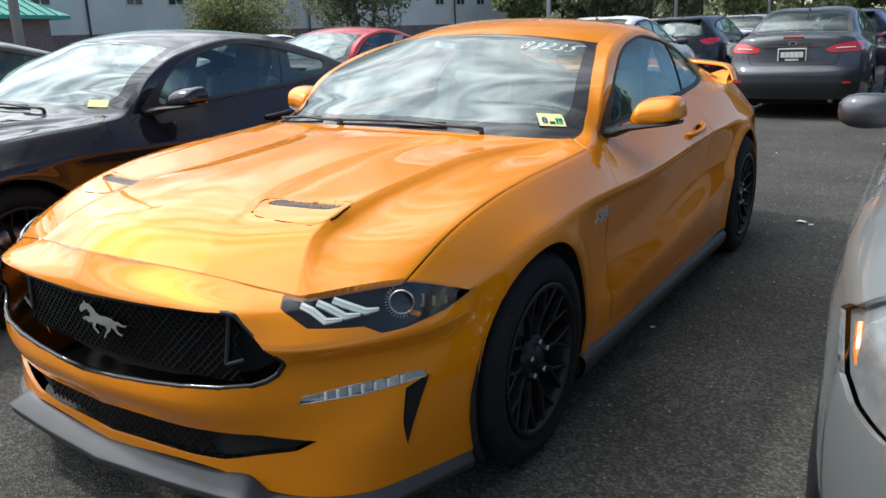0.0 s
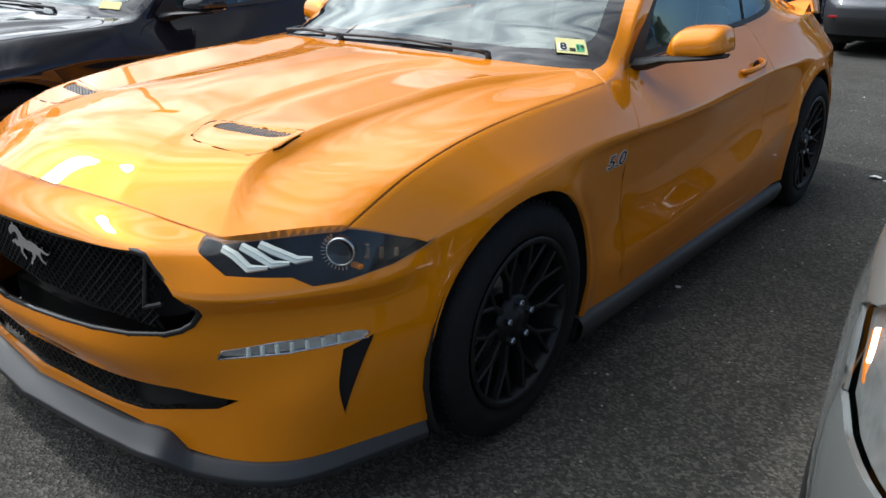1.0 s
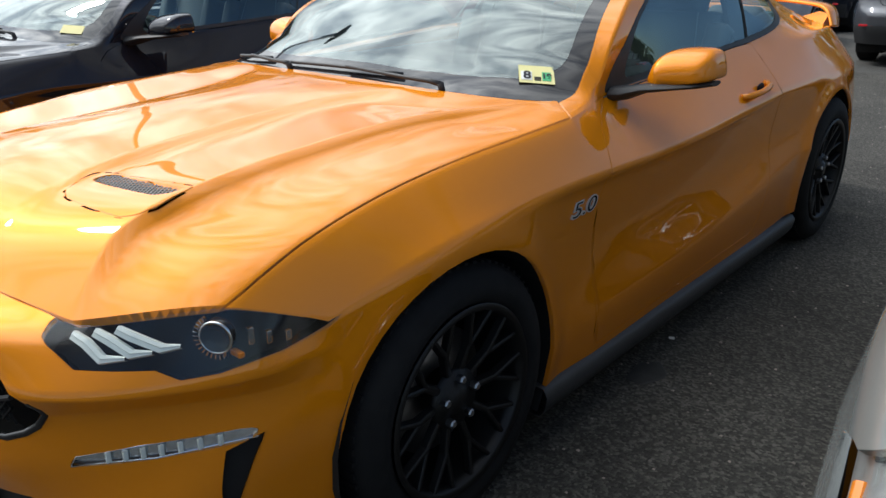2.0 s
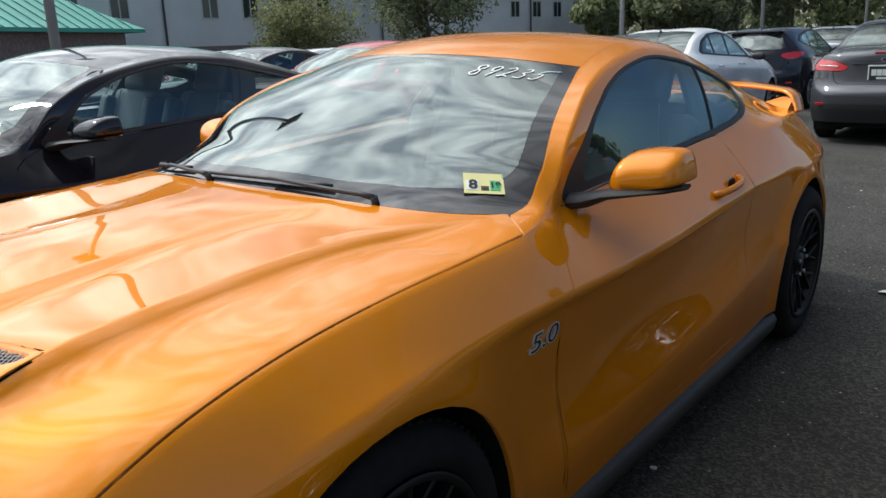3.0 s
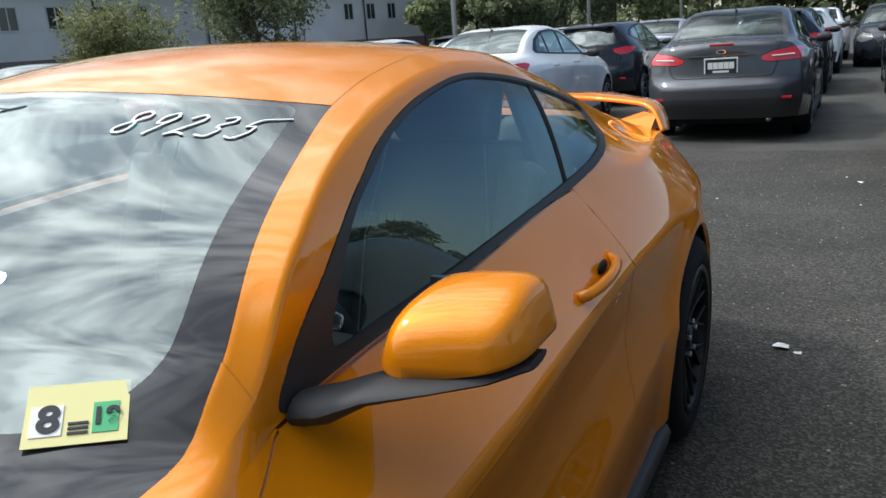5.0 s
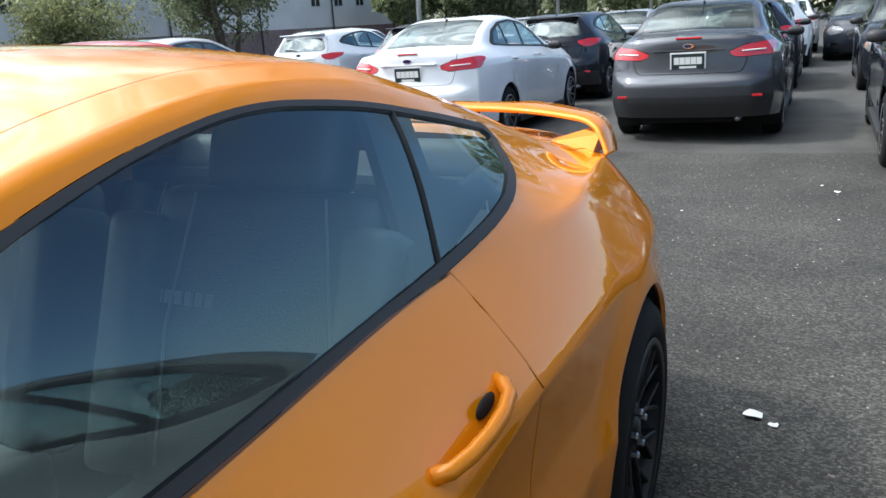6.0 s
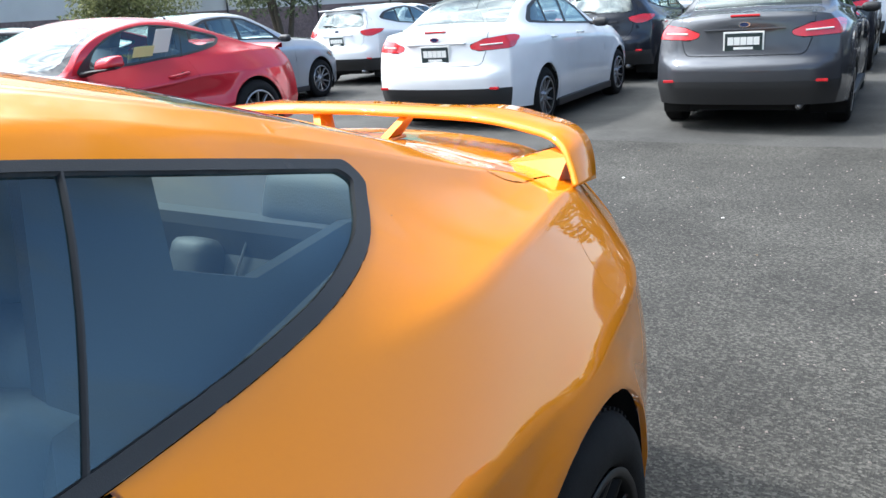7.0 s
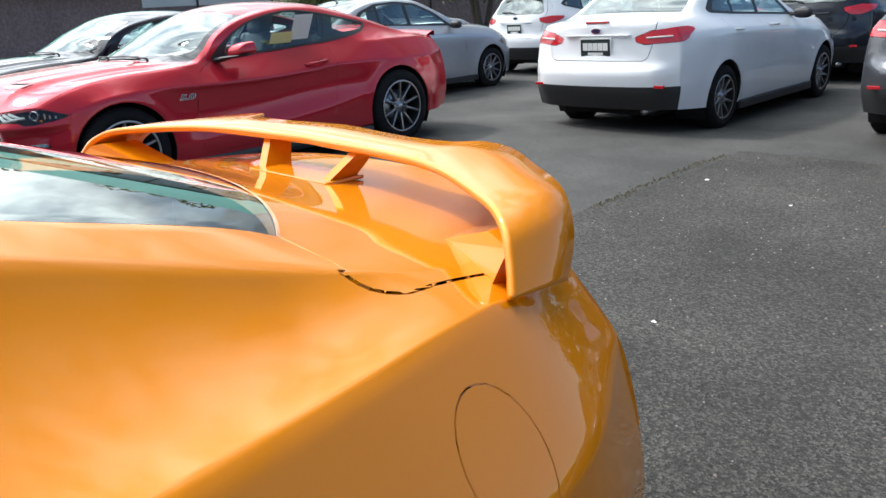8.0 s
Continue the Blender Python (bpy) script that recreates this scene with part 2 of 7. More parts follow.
# ---- lofted shells ----
def spline(knots):
    """A smooth curve through rows of (s, ...), without overshoot."""
    k = np.array(knots, float)
    s, p = k[:, 0], k[:, 1:]
    h = np.diff(s)[:, None]
    d = np.diff(p, axis=0) / h
    m = np.zeros_like(p)
    m[0], m[-1] = d[0], d[-1]
    for i in range(1, len(s) - 1):
        a, b = d[i - 1], d[i]
        w1, w2 = 2 * h[i] + h[i - 1], h[i] + 2 * h[i - 1]
        with np.errstate(divide="ignore", invalid="ignore"):
            m[i] = np.where(a * b > 0, (w1 + w2) / (w1 / a + w2 / b), 0)
        mean = (h[i] * a + h[i - 1] * b) / (h[i] + h[i - 1])
        m[i] = 0.55 * m[i] + 0.45 * mean

    def at(x):
        x = np.clip(np.atleast_1d(x), s[0], s[-1])
        i = np.clip(np.searchsorted(s, x, "right") - 1, 0, len(s) - 2)
        w, t = (s[i + 1] - s[i])[:, None], ((x - s[i]) / (s[i + 1] - s[i]))[:, None]
        return ((1 + 2 * t) * (1 - t) ** 2 * p[i] + t * (1 - t) ** 2 * w * m[i]
                + t * t * (3 - 2 * t) * p[i + 1] + t * t * (t - 1) * w * m[i + 1])
    return at


def level(lines):
    """Lines across a car's end, made level where they cross the middle."""
    out = []
    for k in lines:
        a, b = k[0], k[1]
        mid = [a[0] + 0.25 * (b[0] - a[0]), a[1] + 0.25 * (b[1] - a[1])] + [a[i] + 0.0625 * (b[i] - a[i]) for i in (2, 3)]
        out.append([a, tuple(mid)] + list(k[1:]))
    return out


def loft(lines, sharp, stations, counts, level_end=True):
    """A grid through lines (rows of s, x, y, z), smooth across them but for the sharp ones. Returns points [station][across], and each line's column."""
    p = np.array([spline(k)(stations) for k in lines])
    n = len(lines)
    seg = np.maximum(np.linalg.norm(np.diff(p, axis=0), axis=2), 1e-6)[..., None]
    slope = np.diff(p, axis=0) / seg
    tang = np.zeros_like(p)
    tang[0], tang[-1] = slope[0], (-1, 0, 0) if level_end else slope[-1]
    for k in range(1, n - 1):
        tang[k] = (slope[k - 1] * seg[k] + slope[k] * seg[k - 1]) / (seg[k - 1] + seg[k])
    out, columns = [], [0]
    for k in range(n - 1):
        a = (1 - sharp[k]) * tang[k] + sharp[k] * slope[k]
        b = (1 - sharp[k + 1]) * tang[k + 1] + sharp[k + 1] * slope[k]
        for j in range(counts[k]):
            t = j / counts[k]
            out.append((1 + 2 * t) * (1 - t) ** 2 * p[k] + t * (1 - t) ** 2 * seg[k] * a
                       + t * t * (3 - 2 * t) * p[k + 1] + t * t * (t - 1) * seg[k] * b)
        columns.append(columns[-1] + counts[k])
    out.append(p[-1])
    return np.array(out).transpose(1, 0, 2), columns


class Shell:
    """One half (x > 0) of a car's skin: points with normals, and faces with the name of the panel that they belong to."""

    def __init__(self):
        self.v, self.n, self.f, self.tag = [], [], [], []

    def add_grid(self, g, tags, flip=False):
        du, dv = np.gradient(g, axis=0), np.gradient(g, axis=1)
        nor = np.cross(du, dv)
        nor /= np.maximum(np.linalg.norm(nor, axis=2, keepdims=True), 1e-9)
        if flip:
            nor = -nor
        base, (rows, cols) = len(self.v), g.shape[:2]
        self.v += [np.array(q) for q in g.reshape(-1, 3)]
        self.n += [np.array(q) for q in nor.reshape(-1, 3)]
        for i in range(rows - 1):
            for j in range(cols - 1):
                a = base + i * cols + j
                quad = (a, a + 1, a + cols + 1, a + cols)
                self.f.append(quad if flip else quad[::-1])
                self.tag.append(tags(i, j))

        return base, rows, cols

    def soften(self, a, b):
        """Blends the normals of two rows of points that meet along a seam."""
        pa, pb = np.array([self.v[i] for i in a]), np.array([self.v[i] for i in b])
        na, nb = np.array([self.n[i] for i in a]), np.array([self.n[i] for i in b])
        for rows, p, q, mine, other in ((a, pa, pb, na, nb), (b, pb, pa, nb, na)):
            for k, i in enumerate(rows):
                d = np.linalg.norm(q - p[k], axis=1)
                j = int(d.argmin())
                if d[j] < 0.05:
                    m = mine[k] + other[j]
                    self.n[i] = m / max(np.linalg.norm(m), 1e-9)

    def cut(self, outline, proj, tag, of, keep_out=None):
        """Cuts along a closed outline in the plane proj maps to, and names the faces of the panels `of` inside it."""
        pts = np.array([proj(q) for q in self.v])
        pts = list(pts)
        poly = np.array(outline, float)
        lo, hi = poly.min(0) - 0.03, poly.max(0) + 0.03
        new_at = {}
        for a, b in zip(poly, np.roll(poly, -1, axis=0)):
            way = b - a
            size = np.hypot(*way)
            if size < 1e-6:
                continue
            nrm = np.array((-way[1], way[0])) / size
            elo, ehi = np.minimum(a, b) - 0.035, np.maximum(a, b) + 0.035
            faces, tags = [], []
            for f, tg in zip(self.f, self.tag):
                done = False
                if tg in of:
                    q = [pts[i] for i in f]
                    xs, ys = [p[0] for p in q], [p[1] for p in q]
                    if max(xs) > elo[0] and min(xs) < ehi[0] and max(ys) > elo[1] and min(ys) < ehi[1]:
                        d = [float((p - a) @ nrm) for p in q]
                        if max(d) > 1e-5 and min(d) < -1e-5:
                            up, down = [], []
                            for k in range(len(f)):
                                i, j, di, dj = f[k], f[(k + 1) % len(f)], d[k], d[(k + 1) % len(f)]
                                if di >= -1e-5:
                                    up.append(i)
                                if di <= 1e-5:
                                    down.append(i)
                                if (di > 1e-5 and dj < -1e-5) or (di < -1e-5 and dj > 1e-5):
                                    key = (min(i, j), max(i, j))
                                    if key not in new_at or abs((pts[new_at[key]] - a) @ nrm) > 1e-6:
                                        t = di / (di - dj)
                                        self.v.append(self.v[i] * (1 - t) + self.v[j] * t)
                                        m = self.n[i] * (1 - t) + self.n[j] * t
                                        self.n.append(m / max(np.linalg.norm(m), 1e-9))
                                        pts.append(pts[i] * (1 - t) + pts[j] * t)
                                        new_at[key] = len(self.v) - 1
                                    up.append(new_at[key])
                                    down.append(new_at[key])
                            for part_face in (up, down):
                                if len(part_face) > 2:
                                    faces.append(tuple(part_face))
                                    tags.append(tg)
                            done = True
                if not done:
                    faces.append(f)
                    tags.append(tg)
            if new_at:
                for k, f in enumerate(faces):
                    row = []
                    for a1, b1 in zip(f, f[1:] + f[:1]):
                        row.append(a1)
                        m1 = new_at.get((min(a1, b1), max(a1, b1)))
                        if m1 is not None and m1 not in f:
                            row.append(m1)
                    if len(row) > len(f):
                        faces[k] = tuple(row)
            self.f, self.tag = faces, tags
            new_at = {}
        for k, f in enumerate(self.f):
            if self.tag[k] in of:
                c = sum(pts[i] for i in f) / len(f)
                if (c > lo).all() and (c < hi).all() and inside(c, poly) and (keep_out is None or keep_out(sum(self.v[i] for i in f) / len(f))):
                    self.tag[k] = tag

    def take(self, tags, side=0):
        """The faces of panels: side 0 both halves joined at the middle, 1 the left half, -1 the mirrored one."""
        tags = {tags} if isinstance(tags, str) else set(tags)
        faces = [f for f, t in zip(self.f, self.tag) if t in tags]
        v, n, out, at = [], [], [], {}
        for sign in ((1, -1) if side == 0 else (side,)):
            for f in faces:
                row = []
                for i in f:
                    p = self.v[i]
                    mid = side == 0 and abs(p[0]) < 1e-5
                    key = (round(p[0] * 2e4) if not mid else 0, round(p[1] * 2e4), round(p[2] * 2e4), 0 if mid else sign)
                    if key not in at:
                        at[key] = len(v)
                        v.append(p * (sign, 1, 1))
                        q = self.n[i] * (sign, 1, 1)
                        if mid:
                            q = q * (0, 1, 1)
                            q = q / max(np.linalg.norm(q), 1e-9)
                        n.append(q)
                    row.append(at[key])
                row = [r for k, r in enumerate(row) if r != row[k - 1]]
                if len(row) > 2:
                    out.append(tuple(row if sign > 0 else row[::-1]))
        return v, n, out


def inside(c, poly):
    x, y = c
    px, py = poly[:, 0], poly[:, 1]
    qx, qy = np.roll(px, -1), np.roll(py, -1)
    with np.errstate(divide="ignore", invalid="ignore"):
        hits = ((py > y) != (qy > y)) & (x < (qx - px) * (y - py) / (qy - py) + px)
    return bool(hits.sum() % 2)


def panel(name, shell, tags, mat, parent, side=0, gap=0.0018, depth=0.012, label="", lift=0.0):
    """A body panel: its skin with a gap round it and turned-in edges."""
    v, n, faces = shell.take(tags, side)
    if not faces:
        return None
    v, n = [np.array(p) + lift * np.array(q) for p, q in zip(v, n)], list(n)
    count = {}
    for f in faces:
        for k in range(len(f)):
            e = (f[k], f[(k + 1) % len(f)])
            count[tuple(sorted(e))] = count.get(tuple(sorted(e)), []) + [(e, f)]
    push, edges = {}, []
    for uses in count.values():
        if len(uses) == 1:
            (i, j), f = uses[0]
            way = v[j] - v[i]
            inw = np.cross(n[i], way)
            inw = inw / max(np.linalg.norm(inw), 1e-9)
            for k in (i, j):
                push[k] = push.get(k, 0) + inw
            edges.append((i, j))
    low = {}
    for k, d in push.items():
        v[k] = v[k] + gap * d / max(np.linalg.norm(d), 1e-9)
    for k in push:
        low[k] = len(v)
        v.append(v[k] - depth * n[k])
        n.append(n[k])
    faces = list(faces) + [(j, i, low[i], low[j]) for i, j in edges]
    return mesh_object(name, v, faces, mat, parent, label, normals=n)


def rounded(points, r=0.02, n=4):
    """An outline with its corners rounded."""
    pts = [np.array(p, float) for p in points]
    out = []
    for a, b, c in zip(pts[-1:] + pts[:-1], pts, pts[1:] + pts[:1]):
        u, w = a - b, c - b
        lu, lw = np.linalg.norm(u), np.linalg.norm(w)
        d = min(r, lu * 0.45, lw * 0.45)
        p, q = b + u / lu * d, b + w / lw * d
        for t in np.linspace(0, 1, n):
            out.append(tuple((1 - t) ** 2 * p + 2 * t * (1 - t) * b + t * t * q))
    return out


def circle(cx, cy, r, n=40):
    return [(cx + r * math.cos(a), cy + r * math.sin(a)) for a in np.arange(n) * math.tau / n]


side_view = lambda q: np.array((q[1], q[2]))
front_view = lambda q: np.array((q[0], q[2]))
top_view = lambda q: np.array((q[0], q[1]))


# ---- wheels ----
def wheel(parent, x, y, z, radius, rim_r, width, style, side, spokes=10):
    """A wheel on its axle end: tyre, rim, spokes, nuts. x is the outer face."""
    hub = new("wheel")
    hub.parent = parent
    hub.matrix_basis = Matrix.Translation((side * x, y, z)) @ Matrix.Scale(side, 4, (1, 0, 0))
    face = RIM_BLACK if style == "black" else RIM_SILVER
    bm = bmesh.new()
    prof = [(rim_r, -0.012), (rim_r + 0.012, 0.0), (rim_r + 0.03, 0.006), (radius - 0.05, 0.004), (radius - 0.018, -0.008), (radius - 0.004, -0.026),
            (radius, -0.05), (radius, -width + 0.05), (radius - 0.02, -width + 0.012), (radius - 0.06, -width), (rim_r, -width + 0.01)]
    lathe(bm, prof, Matrix(), 64)
    part("tyre", bm, RUBBER, hub, smooth=True)
    bm = bmesh.new()
    for k in range(72):
        turn = Matrix.Rotation(k * math.tau / 72, 4, "X")
        box(bm, (-width + 0.03, -0.006, radius - 0.003), (-0.028, 0.006, radius + 0.0035), m=turn)
    part("tyre_tread", bm, RUBBER, hub)
    bm = bmesh.new()
    lathe(bm, [(rim_r + 0.002, -0.002), (rim_r - 0.004, 0.004), (rim_r - 0.016, -0.004), (rim_r - 0.02, -0.03), (rim_r - 0.03, -0.12), (rim_r - 0.05, -width + 0.03), (0.02, -width + 0.03)], Matrix(), 64)
    part("rim", bm, RIM_BLACK if style == "black" else DARK, hub, smooth=True)
    bm = bmesh.new()
    lathe(bm, [(rim_r + 0.003, 0.0), (rim_r - 0.003, 0.006), (rim_r - 0.014, 0.0)], Matrix(), 64)
    part("rim_lip", bm, face, hub, smooth=True)
    bm = bmesh.new()
    lathe(bm, [(0.078, -0.045), (0.074, -0.030), (0.036, -0.026), (0.034, -0.018), (0.0, -0.016)], Matrix(), 32)
    part("hub_cap", bm, face, hub, smooth=True)

    def bar(bm, r0, a0, w0, r1, a1, w1, h0, h1, thick=0.02):
        """A tapered bar in the wheel's face from (r0, a0) to (r1, a1)."""
        p = [Vector((h, r * math.cos(a), r * math.sin(a))) for h, r, a in ((h0, r0, a0), (h1, r1, a1))]
        out = (p[1] - p[0]).normalized()
        across = Vector((1, 0, 0)).cross(out).normalized()
        ring = []
        for q, w in zip(p, (w0, w1)):
            ring.append([bm.verts.new(q + across * s * w / 2 + Vector((h, 0, 0))) for s, h in ((-1, -thick), (-0.75, -0.003), (-0.35, 0.0), (0.35, 0.0), (0.75, -0.003), (1, -thick))])
        for k in range(6):
            bm.faces.new((ring[0][k], ring[0][(k + 1) % 6], ring[1][(k + 1) % 6], ring[1][k]))
        bm.faces.new(ring[0][::-1])
        bm.faces.new(ring[1])

    step = math.tau / spokes
    for k in range(spokes):
        bm = bmesh.new()
        a = k * step
        if style == "black":
            bar(bm, 0.06, a, 0.026, rim_r * 0.58, a, 0.02, -0.034, -0.022)
            bar(bm, rim_r * 0.56, a, 0.017, rim_r - 0.008, a + step * 0.27, 0.015, -0.022, -0.006)
            bar(bm, rim_r * 0.56, a, 0.017, rim_r - 0.008, a - step * 0.27, 0.015, -0.022, -0.006)
        else:
            bar(bm, 0.055, a - step * 0.16, 0.03, rim_r - 0.008, a - step * 0.24, 0.02, -0.03, -0.006, 0.03)
            bar(bm, 0.055, a + step * 0.16, 0.03, rim_r - 0.008, a + step * 0.24, 0.02, -0.03, -0.006, 0.03)
        part("spoke", bm, face, hub)
    for k in range(5):
        a = k * math.tau / 5 + 0.3
        bm = bmesh.new()
        lathe(bm, [(0.011, -0.035), (0.011, -0.012), (0.008, -0.008), (0.0, -0.008)], Matrix.Translation((0, 0.057 * math.cos(a), 0.057 * math.sin(a))), 6)
        part("lug_nut", bm, STEEL, hub)
    bm = bmesh.new()
    lathe(bm, [(0.16, -0.11), (0.16, -0.095), (0.06, -0.095)], Matrix(), 32)
    part("brake_disc", bm, STEEL, hub, smooth=True)
    return hub


def liner(parent, y, z, r, x0, x1, side):
    bm = bmesh.new()
    arc = np.radians(np.arange(-30, 211, 12))
    rows = [[bm.verts.new((side * x, y + r * math.cos(a), z + r * math.sin(a))) for a in arc] for x in (x1, x0)]
    for k in range(len(arc) - 1):
        bm.faces.new((rows[0][k], rows[0][k + 1], rows[1][k + 1], rows[1][k]))
    bm.faces.new(rows[1])
    part("wheel_liner", bm, DARK, parent)


def text_mesh(body, size, depth, shear=0.0, bold=0.03):
    """The outline of words as a mesh, in the xy plane."""
    cu = bpy.data.curves.new("words", "FONT")
    cu.body, cu.size, cu.extrude, cu.shear, cu.align_x, cu.align_y = body, size, depth, shear, "CENTER", "CENTER"
    cu.offset = size * bold
    ob = bpy.data.objects.new("words", cu)
    scene.collection.objects.link(ob)
    me = bpy.data.meshes.new_from_object(ob.evaluated_get(bpy.context.evaluated_depsgraph_get()))
    bpy.data.objects.remove(ob)
    return me


def words(name, body, size, depth, mat, parent, m, shear=0.0, label="", bold=0.03):
    me = text_mesh(body, size, depth, shear, bold)
    me.transform(m)
    me.materials.clear()
    me.materials.append(mat)
    ob = new(name, me)
    if parent:
        ob.parent = parent
    if label:
        ob["label"] = label
    return ob


def seat(parent, x, y, z, scale=1.0, mark=False):
    bm = bmesh.new()
    box(bm, (x - 0.25, y - 0.25, z), (x + 0.25, y + 0.27, z + 0.16), 0.05, segs=3)
    part("seat_cushion", bm, SEAT, parent, smooth=True)
    lean = Matrix.Translation((x, y + 0.25, z + 0.12)) @ Matrix.Rotation(radians(-20), 4, "X")
    bm = bmesh.new()
    box(bm, (-0.25, -0.05, 0), (0.25, 0.09, 0.56 * scale), 0.055, m=lean, segs=3)
    for s in (-1, 1):
        box(bm, (s * 0.25 - 0.05, -0.11, 0.04), (s * 0.25 + 0.05, 0.05, 0.50 * scale), 0.035, m=lean, segs=3)
    back = part("seat_backrest", bm, SEAT, parent, smooth=True)
    for k in range(6 if mark else 0):
        bm = bmesh.new()
        box(bm, (-0.214 + 0.023 * k, -0.054, 0.370), (-0.198 + 0.023 * k, -0.050, 0.395), m=lean)
        part("stitched_bar", bm, STITCH, back, "pale stitched bar")
    bm = bmesh.new()
    box(bm, (-0.14, -0.06, 0.55 * scale), (0.14, 0.06, 0.76 * scale), 0.045, m=lean, segs=3)
    part("headrest", bm, SEAT, parent, smooth=True)
    for s in (-1, 1):
        bm = bmesh.new()
        tube(bm, [lean @ Vector((s * 0.17, -0.055, 0.06 * scale)), lean @ Vector((s * 0.18, -0.056, 0.3 * scale)), lean @ Vector((s * 0.14, -0.058, 0.54 * scale))], 0.003, 5)
        part("seat_piping", bm, STITCH, parent)


# ---- the sports coupe ----
COUPE_FRONT = [
    [(-0.36, 0.855, -0.36, 0.20), (0.0, 0.875, 0.0, 0.21), (0.33, 0.882, 0.33, 0.195), (0.62, 0.895, 0.62, 0.195)],
    [(-0.36, 0.868, -0.36, 0.30), (0.0, 0.892, 0.0, 0.32), (0.33, 0.895, 0.33, 0.325), (0.62, 0.908, 0.62, 0.330)],
    [(-0.36, 0.876, -0.36, 0.46), (0.0, 0.902, 0.0, 0.49), (0.33, 0.895, 0.33, 0.51), (0.62, 0.874, 0.62, 0.52)],
    [(-0.36, 0.873, -0.355, 0.666), (-0.16, 0.902, -0.16, 0.73), (0.0, 0.914, 0.0, 0.757), (0.33, 0.911, 0.33, 0.765), (0.62, 0.905, 0.62, 0.757)],
    [(-0.36, 0.781, -0.526, 0.73), (-0.24, 0.792, -0.34, 0.808), (-0.1, 0.798, -0.14, 0.855), (0.1, 0.803, 0.1, 0.883), (0.35, 0.806, 0.35, 0.897), (0.62, 0.806, 0.575, 0.908)],
    [(-0.36, 0.593, -0.722, 0.712), (-0.24, 0.528, -0.575, 0.832), (-0.1, 0.528, -0.40, 0.882), (0.1, 0.535, -0.10, 0.915), (0.35, 0.565, 0.24, 0.935), (0.62, 0.709, 0.652, 0.934)],
    [(-0.36, 0.33, -0.805, 0.757), (-0.24, 0.285, -0.68, 0.835), (-0.1, 0.250, -0.485, 0.887), (0.1, 0.215, -0.16, 0.918), (0.35, 0.215, 0.16, 0.940), (0.62, 0.31, 0.472, 0.957)],
    [(-0.36, 0.0, -0.885, 0.790), (-0.24, 0.0, -0.74, 0.855), (-0.1, 0.0, -0.53, 0.899), (0.1, 0.0, -0.20, 0.931), (0.35, 0.0, 0.14, 0.953), (0.62, 0.0, 0.45, 0.963)],
]
